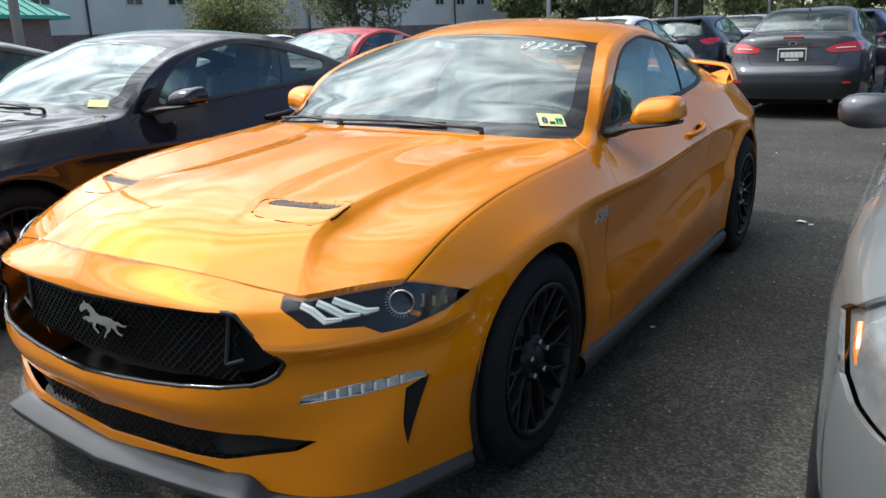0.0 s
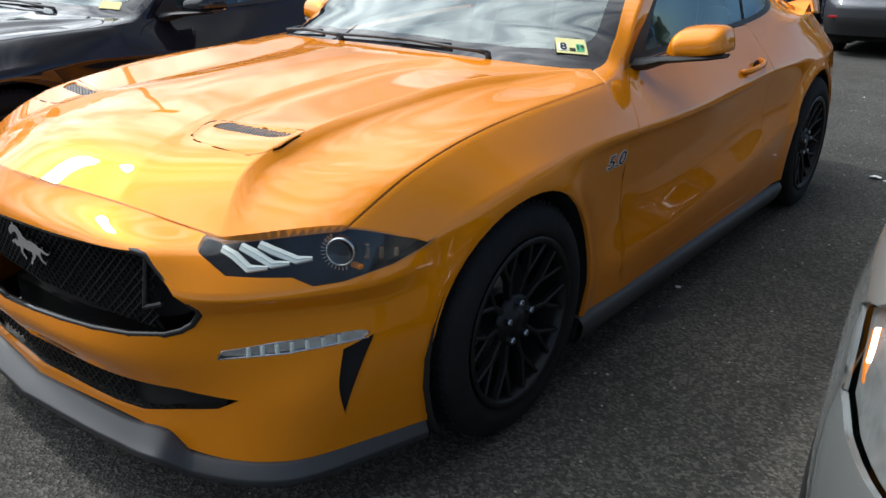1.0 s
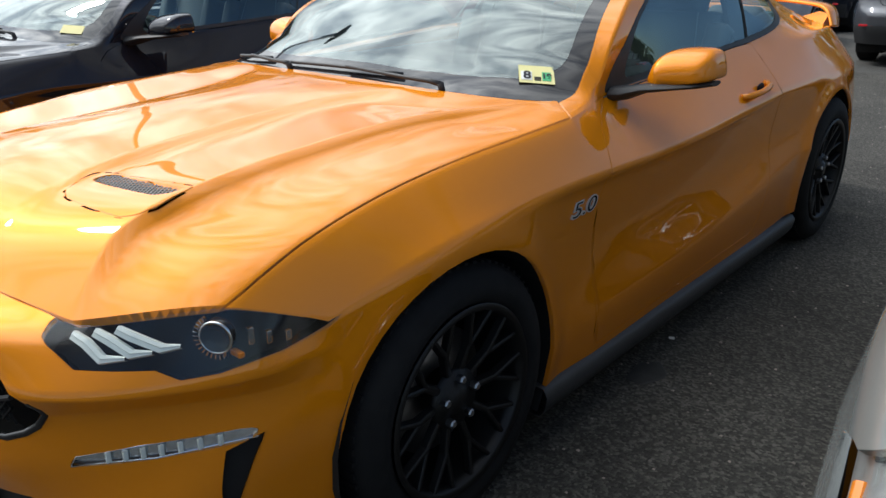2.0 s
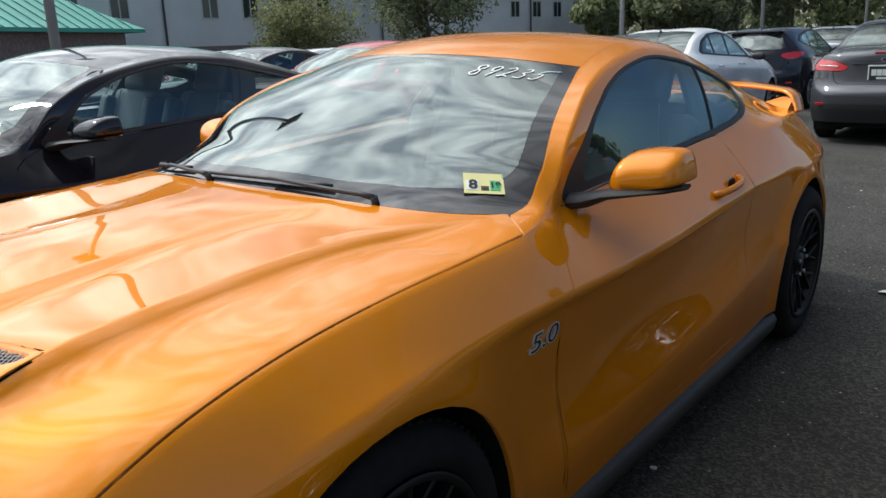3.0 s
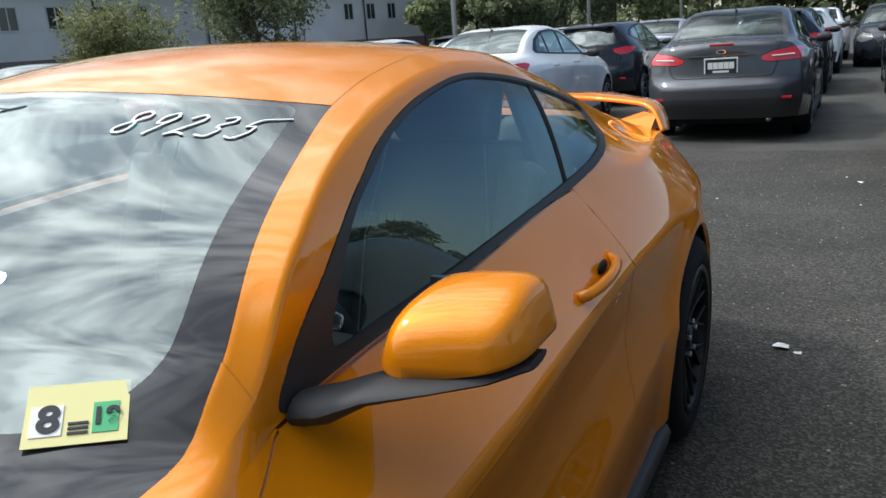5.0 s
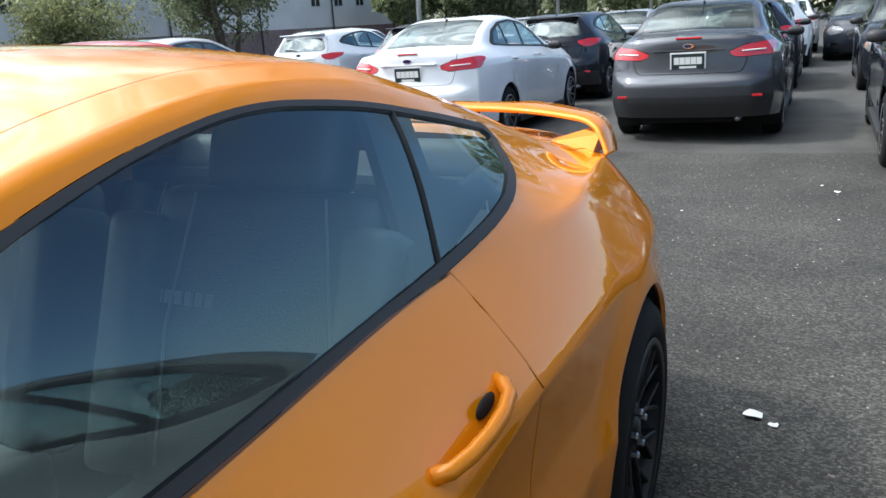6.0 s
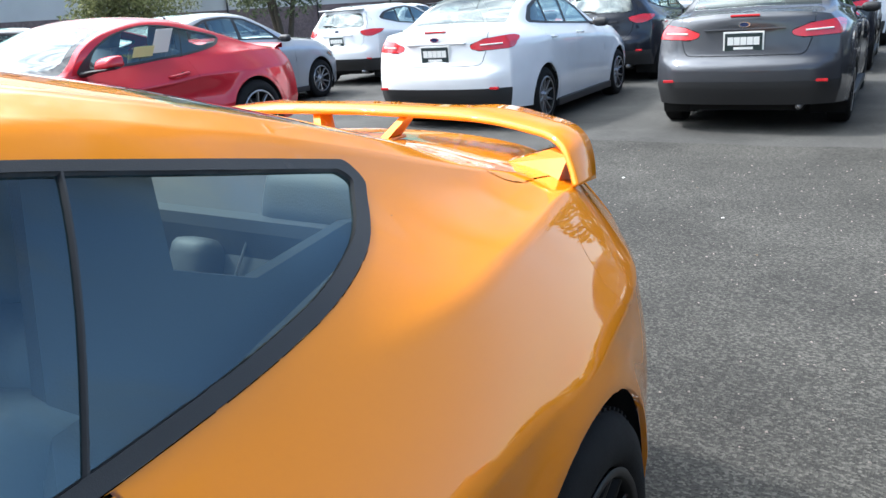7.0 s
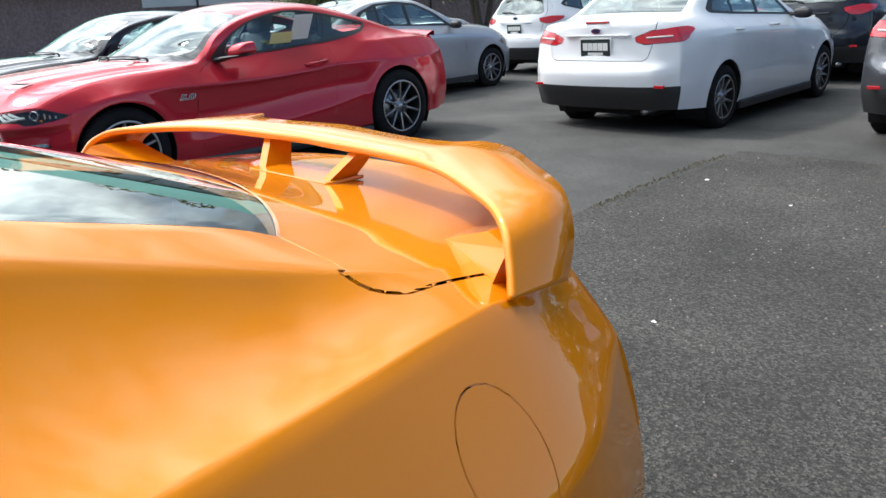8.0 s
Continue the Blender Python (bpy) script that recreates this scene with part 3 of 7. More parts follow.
COUPE_CABIN = [
    [(0.62, 0.895, 0.62, 0.195), (1.2, 0.890, 1.2, 0.200), (2.05, 0.892, 2.05, 0.212), (2.72, 0.885, 2.72, 0.24), (3.2, 0.855, 3.2, 0.245), (3.6, 0.72, 3.50, 0.27)],
    [(0.62, 0.908, 0.62, 0.330), (1.2, 0.908, 1.2, 0.365), (2.05, 0.912, 2.05, 0.455), (2.4, 0.912, 2.4, 0.51), (2.72, 0.910, 2.72, 0.46), (3.2, 0.87, 3.2, 0.42), (3.6, 0.745, 3.52, 0.44)],
    [(0.62, 0.874, 0.62, 0.52), (1.2, 0.856, 1.2, 0.545), (1.75, 0.860, 1.75, 0.585), (2.05, 0.876, 2.05, 0.61), (2.72, 0.908, 2.72, 0.60), (3.2, 0.865, 3.2, 0.61), (3.6, 0.74, 3.52, 0.60)],
    [(0.62, 0.905, 0.62, 0.757), (1.2, 0.898, 1.2, 0.752), (1.75, 0.886, 1.75, 0.772), (2.05, 0.890, 2.05, 0.80), (2.4, 0.896, 2.4, 0.80), (2.72, 0.897, 2.72, 0.79), (3.2, 0.838, 3.2, 0.79), (3.6, 0.695, 3.50, 0.82)],
    [(0.62, 0.806, 0.575, 0.908), (0.74, 0.770, 0.76, 0.918), (0.84, 0.742, 0.85, 0.922), (1.4, 0.740, 1.4, 0.955), (2.0, 0.738, 2.0, 0.985), (2.25, 0.765, 2.25, 0.972), (2.55, 0.785, 2.55, 0.968), (2.74, 0.765, 2.74, 0.974), (2.88, 0.744, 2.88, 0.973), (3.07, 0.710, 3.07, 0.969), (3.2, 0.690, 3.2, 0.964), (3.6, 0.615, 3.48, 0.925)],
    [(0.62, 0.750, 0.628, 0.918), (0.68, 0.752, 0.715, 0.928), (0.76, 0.745, 0.79, 0.955), (1.0, 0.715, 0.95, 1.108), (1.2, 0.645, 1.175, 1.212), (1.4, 0.590, 1.435, 1.270), (1.7, 0.560, 1.74, 1.302), (2.0, 0.552, 2.02, 1.287), (2.35, 0.540, 2.36, 1.222), (2.7, 0.535, 2.70, 1.132), (3.0, 0.560, 3.0, 1.045), (3.2, 0.585, 3.2, 0.996), (3.6, 0.53, 3.53, 0.955)],
    [(0.62, 0.720, 0.665, 0.922), (0.68, 0.722, 0.728, 0.938), (0.76, 0.705, 0.795, 0.992), (1.0, 0.655, 0.955, 1.130), (1.2, 0.587, 1.16, 1.214), (1.33, 0.535, 1.315, 1.258), (1.5, 0.507, 1.505, 1.301), (1.7, 0.49, 1.73, 1.327), (2.0, 0.485, 2.02, 1.318), (2.35, 0.48, 2.36, 1.252), (2.7, 0.472, 2.72, 1.158), (3.0, 0.455, 3.0, 1.075), (3.06, 0.452, 3.04, 1.058), (3.2, 0.44, 3.23, 1.010), (3.6, 0.39, 3.61, 0.975)],
    [(0.62, 0.0, 0.45, 0.963), (0.74, 0.0, 0.575, 1.032), (1.0, 0.0, 0.815, 1.156), (1.2, 0.0, 0.995, 1.244), (1.33, 0.0, 1.135, 1.307), (1.5, 0.0, 1.34, 1.351), (1.7, 0.0, 1.6, 1.372), (2.0, 0.0, 1.97, 1.362), (2.35, 0.0, 2.38, 1.295), (2.7, 0.0, 2.76, 1.192), (3.0, 0.0, 3.12, 1.082), (3.06, 0.0, 3.18, 1.064), (3.2, 0.0, 3.32, 1.022), (3.6, 0.0, 3.68, 0.99)],
]
COUPE_NOSE = [
    [(0, 0.0, -0.898, 0.232), (0.5, 0.46, -0.845, 0.232), (0.56, 0.52, -0.826, 0.205), (0.78, 0.735, -0.70, 0.195), (1, 0.855, -0.36, 0.19)],
    [(0, 0.0, -0.895, 0.335), (0.45, 0.42, -0.850, 0.335), (0.62, 0.60, -0.785, 0.337), (0.80, 0.755, -0.66, 0.34), (1, 0.870, -0.36, 0.34)],
    [(0, 0.0, -0.945, 0.43), (0.3, 0.30, -0.922, 0.435), (0.5, 0.50, -0.866, 0.445), (0.64, 0.63, -0.77, 0.455), (0.85, 0.81, -0.53, 0.47), (1, 0.878, -0.36, 0.47)],
    [(0, 0.0, -0.935, 0.495), (0.3, 0.30, -0.912, 0.505), (0.5, 0.50, -0.865, 0.535), (0.6, 0.592, -0.800, 0.553), (0.85, 0.806, -0.514, 0.552), (1, 0.879, -0.36, 0.565)],
    [(0, 0.0, -0.935, 0.62), (0.3, 0.30, -0.908, 0.62), (0.5, 0.50, -0.870, 0.62), (0.6, 0.617, -0.815, 0.608), (0.85, 0.838, -0.512, 0.602), (1, 0.877, -0.36, 0.62)],
    [(0, 0.0, -0.932, 0.705), (0.3, 0.30, -0.902, 0.70), (0.5, 0.49, -0.850, 0.692), (0.6, 0.592, -0.768, 0.684), (0.85, 0.80, -0.525, 0.69), (1, 0.875, -0.357, 0.645)],
    [(0, 0.0, -0.885, 0.790), (0.3, 0.33, -0.805, 0.757), (0.5, 0.49, -0.748, 0.728), (0.6, 0.593, -0.722, 0.712), (0.85, 0.781, -0.526, 0.73), (1, 0.873, -0.355, 0.666)],
]
COUPE_TAIL = [
    [(0, 0.0, 3.66, 0.30), (0.5, 0.42, 3.64, 0.30), (1, 0.72, 3.50, 0.27)],
    [(0, 0.0, 3.74, 0.44), (0.5, 0.44, 3.70, 0.44), (1, 0.745, 3.52, 0.44)],
    [(0, 0.0, 3.76, 0.60), (0.5, 0.44, 3.72, 0.60), (1, 0.74, 3.52, 0.60)],
    [(0, 0.0, 3.71, 0.80), (0.5, 0.41, 3.66, 0.80), (1, 0.695, 3.50, 0.82)],
    [(0, 0.0, 3.69, 0.93), (0.5, 0.38, 3.63, 0.925), (1, 0.615, 3.48, 0.925)],
    [(0, 0.0, 3.68, 0.99), (0.5, 0.37, 3.62, 0.976), (1, 0.53, 3.53, 0.955)],
]


def flare(g, arches, amount):
    """Swells the side round the wheel arches."""
    for y, z, r in arches:
        d = np.hypot(g[..., 1] - y, g[..., 2] - z)
        lift = amount * np.exp(-((d - r) / 0.055) ** 2) * (g[..., 0] > 0.8)
        g[..., 0] += lift


def dent(g, c0, c1, shape, strength):
    """Moves the strip between two lines along its normal: shape runs over 0 to 1 across it, strength along it."""
    nor = np.cross(np.gradient(g, axis=0), np.gradient(g, axis=1))
    nor /= np.maximum(np.linalg.norm(nor, axis=2, keepdims=True), 1e-9)
    for j in range(c0 + 1, c1):
        g[:, j] += nor[:, j] * (shape((j - c0) / (c1 - c0)) * strength)[:, None]


def undercut(u):
    """A quick drop behind a crease, easing back (u = 0 is the far line)."""
    return -(u * (1 - math.exp(-(1 - u) * 9)))


VENT = rounded([(0.288, -0.505), (0.288, -0.475), (0.305, -0.455), (0.40, -0.440), (0.508, -0.421), (0.504, -0.450), (0.478, -0.474), (0.40, -0.490)], 0.010, 3)


def coupe_shell():
    arches = ((0.0, 0.335, 0.375), (2.72, 0.342, 0.385))
    sh = Shell()
    sts = np.linspace(-0.36, 0.62, 54)
    g, col = loft(COUPE_FRONT, (0, 0.7, 0, 0.85, 0.35, 0.95, 1.0, 0), sts, (3, 6, 12, 9, 14, 20, 14))
    flare(g, arches[:1], 0.016)
    along = np.interp(sts, (0.25, 0.45), (0, 1))
    dent(g, col[2], col[3], undercut, 0.024 * along)
    # the hood: a raised middle, a trough with the vents, a ridge and a hollow before the fender
    dome = np.interp(sts, (-0.30, -0.16, -0.04, 0.45, 0.60), (0, 0.3, 1, 0.8, 0.0))
    ridge = np.interp(sts, (-0.33, -0.2, 0.40, 0.58), (0, 1, 0.8, 0.0))
    dent(g, col[5], col[6], undercut, 0.024 * dome)
    dent(g, col[4], col[5], lambda u: -2.2 * u * (1 - u) + 0.9 * undercut(u), 0.024 * ridge)
    dent(g, col[6], col[7], lambda u: 4 * u * (1 - u), 0.003 * dome)
    # the hood's rear edge sweeps back towards the pillars
    rim = {1: (0.4495, 0.2780, -0.7662, 5.5155, -5.9152), 2: (0.9631, -0.0759, 0.1953, -1.2005, 2.2486)}
    fade = np.interp(sts, (0.28, 0.36, 0.54, 0.62), (0, 0.12, 0.88, 1))
    for j in range(col[5], g.shape[1]):
        for k in (1, 2):
            sweep = sum(c * g[-1, j, 0] ** n for c, n in zip(rim[k], (0, 2, 4, 8, 12)))
            g[:, j, k] += fade * (sweep - g[-1, j, k])
    st2 = np.r_[np.linspace(0.62, 1.33, 34), np.linspace(1.33, 2.35, 40)[1:], np.linspace(2.35, 3.06, 34)[1:], np.linspace(3.06, 3.6, 24)[1:]]
    g2, c2 = loft(COUPE_CABIN, (0, 0.75, 0, 0.85, 0.85, 0.75, 0.55, 0), st2, (3, 6, 12, 9, 16, 5, 16))
    dent(g2, c2[2], c2[3], undercut, 0.024 * np.interp(st2, (0.62, 1.6, 2.15), (1, 1, 0)))
    dent(g2, c2[4], c2[5], lambda u: -4 * u * (1 - u), 0.022 * np.interp(st2, (2.3, 2.6, 2.95, 3.15), (0, 1, 0.9, 0)))
    dent(g2, c2[4], c2[5], lambda u: 4 * u * (1 - u), 0.010 * np.interp(st2, (0.95, 1.2, 2.0, 2.4), (0, 1, 1, 0)))
    flare(g2, arches[1:], 0.018)

    # an even crown across the windscreen, roof and rear window
    last = g2.shape[1] - 1
    for i in range(len(st2)):
        side, mid = g2[i, c2[6]].copy(), g2[i, last].copy()
        for j in range(c2[6], last + 1):
            u = 1 - (j - c2[6]) / (last - c2[6])
            g2[i, j] = mid + (side - mid) * u ** 2.15
            g2[i, j, 0] = side[0] * u
    # the windscreen's foot and the pillar's base follow the hood's rear edge
    rear = g[-1, col[4]:][::-1]
    fade = np.interp(st2, (0.62, 0.80), (1, 0))
    for j in range(c2[4], g2.shape[1]):
        x = g2[0, j, 0]
        for k in (1, 2):
            g2[:, j, k] += fade * (np.interp(x, rear[:, 0], rear[:, k]) - g2[0, j, k])
    b1 = sh.add_grid(g, lambda i, j: "fender" if j < col[4] else "hood")

    def cabin(i, j):
        s = 0.5 * (st2[i] + st2[i + 1])
        if j < c2[4]:
            return "side"
        if j < c2[6] and s < 0.80:
            return "fender"
        if j < c2[5]:
            return "pillar"
        if j < c2[6]:
            return "rail" if s < 3.06 else "deck_side"
        return "windscreen" if s < 1.33 else "roof" if s < 2.35 else "rear_glass" if s < 3.06 else "deck"
    b2 = sh.add_grid(g2, cabin)
    ws = np.linspace(0, 1, 46)
    g3, c3 = loft(COUPE_NOSE, (0, 0.5, 0.3, 0.7, 0.9, 0.3, 0), ws, (6, 6, 5, 6, 5, 6), False)
    # the bumper's end lies on the fender's front edge
    edge = g[0, :col[3] + 1]
    fade = np.interp(ws, (0.75, 1.0), (0, 1))
    for j in range(g3.shape[1]):
        z = g3[-1, j, 2]
        for k in (0, 1):
            g3[:, j, k] += fade * (np.interp(z, edge[:, 2], edge[:, k]) - g3[-1, j, k])
    b3 = sh.add_grid(g3, lambda i, j: "nose", flip=False)
    g4, c4 = loft(level(COUPE_TAIL), (0, 0.4, 0.3, 0.3, 0.5, 0), np.linspace(0, 1, 20), (4, 5, 6, 5, 3), False)
    b4 = sh.add_grid(g4, lambda i, j: "tail", flip=True)
    row = lambda b, i: [b[0] + (i % b[1]) * b[2] + j for j in range(b[2])]
    sh.soften(row(b1, 0)[:col[4] + 1], row(b3, -1))
    sh.soften(row(b2, -1)[:c2[5] + 1], row(b4, -1))
    sh.soften(row(b1, -1)[:col[4] + 1], row(b2, 0)[:c2[4] + 1])

    def arch(cy, cz, r):
        a = np.radians(np.arange(-10, 191, 8))
        return [(cy + r * math.cos(t), cz + r * math.sin(t)) for t in a] + [(cy - r * 0.94, 0.1), (cy + r * 0.94, 0.1)]
    sh.cut(arch(*arches[0]), side_view, "none", {"fender", "side", "nose"}, lambda c: c[0] > 0.7)
    sh.cut(arch(*arches[1]), side_view, "none", {"side"}, lambda c: c[0] > 0.7)
    sh.cut([(-0.40, 0.1), (-0.40, 0.660), (-0.29, 0.690), (-0.20, 0.1)], side_view, "nose", {"fender"}, lambda c: c[0] > 0.7)
    # door and window outlines, seen from the side
    door = [(0.86, 0.99), (0.845, 0.92), (0.755, 0.896), (0.70, 0.86), (0.635, 0.75), (0.61, 0.60), (0.60, 0.28), (0.63, 0.235), (1.84, 0.258), (1.89, 0.31),
            (1.965, 0.50), (2.005, 0.70), (2.014, 0.85), (2.010, 0.92), (1.998, 0.985), (1.99, 1.03)]
    sh.cut(door, side_view, "door", {"fender", "side"}, lambda c: c[0] > 0.55)
    front_bit = [(0.50, 0.1), (0.50, 0.935), (0.85, 0.935), (0.845, 0.92), (0.755, 0.896), (0.70, 0.86), (0.635, 0.75), (0.61, 0.60), (0.60, 0.30), (0.60, 0.1)]
    sh.cut(front_bit, side_view, "fender", {"side"}, lambda c: c[0] > 0.7)
    dlo = rounded([(0.835, 0.926), (1.4, 0.957), (2.0, 0.987), (2.16, 1.003), (2.36, 1.030), (2.50, 1.058), (2.615, 1.106), (2.602, 1.140), (2.36, 1.190), (2.0, 1.260), (1.74, 1.286), (1.50, 1.258), (1.265, 1.205), (1.07, 1.116), (0.92, 1.018)], 0.2, 9)
    sh.cut(dlo, side_view, "trim", {"pillar", "side", "rail"}, lambda c: c[0] > 0.4)
    pane = rounded([(0.955, 0.955), (1.4, 0.975), (1.965, 1.004), (2.155, 1.021), (2.352, 1.048), (2.483, 1.073), (2.582, 1.116), (2.565, 1.133), (2.345, 1.179), (2.0, 1.249), (1.74, 1.277), (1.51, 1.25), (1.275, 1.195), (1.075, 1.104)], 0.2, 9)
    sh.cut(pane, side_view, "glass", {"trim"}, lambda c: c[0] > 0.4)
    sh.cut([(2.20, 1.4), (1.953, 0.95), (3.0, 0.95), (3.0, 1.4)], side_view, "quarter_glass", {"glass"})
    sh.cut([(2.1975, 1.4), (1.9505, 0.95), (1.9545, 0.95), (2.2015, 1.4)], side_view, "trim", {"glass", "quarter_glass"})
    # black border of the windscreen
    sh.cut(rounded([(-0.1, 0.512), (0.25, 0.530), (0.47, 0.582), (0.615, 0.67), (0.648, 0.78), (0.600, 0.95), (0.548, 1.13), (0.503, 1.262), (0.46, 1.268), (0.25, 1.195), (-0.1, 1.148)], 0.05, 4), top_view, "screen", {"windscreen"})
    sh.cut(circle(3.078, 0.846, 0.073, 28), side_view, "fuel_door", {"side"}, lambda c: c[0] > 0.6)
    # rear lid
    sh.cut(rounded([(-0.1, 3.0), (0.44, 3.0), (0.51, 3.03), (0.60, 3.06), (0.628, 3.11), (0.622, 3.21), (0.62, 3.47), (0.56, 3.7), (-0.1, 3.9)], 0.05, 4), top_view, "lid", {"deck", "deck_side", "side", "pillar"}, lambda c: c[2] > 0.93)
    # hood vents
    sh.cut(VENT, top_view, "vent", {"hood"})
    sh.cut(rounded([(0.266, -0.495), (0.290, -0.566), (0.32, -0.578), (0.40, -0.572), (0.49, -0.556), (0.518, -0.533), (0.528, -0.50), (0.524, -0.405), (0.40, -0.43), (0.30, -0.447), (0.275, -0.468)], 0.014, 4), top_view, "vent_plate", {"hood"})
    # nose openings, seen from the front
    sh.cut(rounded([(-0.1, 0.462), (0.0, 0.463), (0.23, 0.476), (0.45, 0.496), (0.532, 0.507), (0.577, 0.527), (0.600, 0.565), (0.595, 0.592), (0.545, 0.642), (0.497, 0.688), (0.475, 0.694), (0.25, 0.694), (0.0, 0.694), (-0.1, 0.694)], 0.02, 3), front_view, "grille", {"nose"})
    sh.cut([(0.556, 0.80), (0.556, 0.712), (0.571, 0.696), (0.605, 0.675), (0.642, 0.650), (0.692, 0.644), (0.737, 0.640), (0.770, 0.619), (0.805, 0.620), (0.847, 0.636), (0.87, 0.660), (0.8745, 0.668), (0.8745, 0.80)], front_view, "headlamp", {"nose"}, lambda c: c[1] < -0.33)
    sh.cut(rounded([(0.616, 0.449), (0.624, 0.472), (0.70, 0.484), (0.808, 0.492), (0.826, 0.486), (0.820, 0.466), (0.72, 0.454)], 0.01, 3), front_view, "fog_lamp", {"nose"})
    sh.cut([(0.795, 0.452), (0.831, 0.478), (0.829, 0.455), (0.818, 0.38), (0.803, 0.280), (0.797, 0.36)], front_view, "slot", {"nose"})
    sh.cut([(-0.1, 0.350), (0.30, 0.350), (0.52, 0.362), (0.655, 0.347), (0.60, 0.314), (0.50, 0.293), (0.40, 0.267), (0.30, 0.260), (-0.1, 0.258)], front_view, "low_grille", {"nose"})
    return sh, g2, c2, st2


SHELL, CABIN, CABIN_COL, CABIN_ST = coupe_shell()


def side_x(y, z):
    """The half width of the fender and side at a place seen from the side."""
    q = np.array([v for v in SHELL.v if v[0] > 0.8])
    d = (q[:, 1] - y) ** 2 + (q[:, 2] - z) ** 2
    near_by = np.argsort(d)[:6]
    w = 1 / (d[near_by] + 1e-6)
    return float((q[near_by, 0] * w).sum() / w.sum())


def quadric(x, y):
    return np.stack([x ** 0, x, y, x * x, x * y, y * y], -1)


HOOD_SKIN = np.array([v for v in SHELL.v if v[2] > 0.7 and -0.60 < v[1] < -0.36 and 0.24 < v[0] < 0.56])
HOOD_FIT = np.linalg.lstsq(quadric(HOOD_SKIN[:, 0], HOOD_SKIN[:, 1]), HOOD_SKIN[:, 2], rcond=None)[0]


def hood_z(x, y):
    """The height of the hood's skin round a vent, at a place seen from above."""
    return float(quadric(np.float64(x), np.float64(y)) @ HOOD_FIT)


def vent_mesh(s):
    """Crossing wires over the vent's opening."""
    bm = bmesh.new()
    poly = np.array(VENT)
    for way, across in (((0.88, 0.47), (-0.47, 0.88)), ((-0.47, 0.88), (0.88, 0.47))):
        for k in np.arange(-0.2, 0.2, 0.0085):
            run = []
            for t in np.arange(-0.2, 0.2, 0.006):
                q = (0.40 + way[0] * t + across[0] * k, -0.462 + way[1] * t + across[1] * k)
                if inside(q, poly):
                    run.append((s * q[0], q[1], hood_z(*q) - 0.003))
            if len(run) > 1:
                tube(bm, run, 0.0014, 4)
    return bm


def on_screen(x, s, lift=0.004):
    """A place on the windscreen at x, at the station s, with its outward normal."""
    i = int(np.argmin(abs(CABIN_ST - s)))
    row, up = CABIN[i, CABIN_COL[6]:], CABIN[min(i + 2, len(CABIN_ST) - 1), CABIN_COL[6]:]
    here = lambda r: np.array([np.interp(abs(x), r[::-1, 0], r[::-1, k]) for k in range(3)]) * (1, 1, 1)
    p, q = here(row), here(up)
    if s > CABIN_ST[i]:
        t = (s - CABIN_ST[i]) / (CABIN_ST[min(i + 2, len(CABIN_ST) - 1)] - CABIN_ST[i])
    else:
        t = -(CABIN_ST[i] - s) / (CABIN_ST[min(i + 2, len(CABIN_ST) - 1)] - CABIN_ST[i])
    place = p + t * (q - p)
    place[0] = x
    nrm = Vector(np.cross((1, 0, 0), q - p)).normalized()
    return Vector(place) + float(lift) * nrm, nrm


def honeycomb(name, parent, lo, hi, depth_at, pitch, bar, label=""):
    """A mesh of crossing slanted bars between two corners of the xz plane; depth_at(x, z) is its y."""
    bm = bmesh.new()
    w, h = hi[0] - lo[0], hi[1] - lo[1]
    for sgn in (1, -1):
        k = -h
        while k < w:
            pts = []
            for t in np.linspace(0, 1, 7):
                x, z = lo[0] + k + t * h, (lo[1] + t * h) if sgn > 0 else (hi[1] - t * h)
                if lo[0] <= x <= hi[0]:
                    pts.append((x, depth_at(x, z), z))
            if len(pts) > 1:
                tube(bm, pts, bar, 4)
            k += pitch
    return part(name, bm, GRILLE, parent, label)


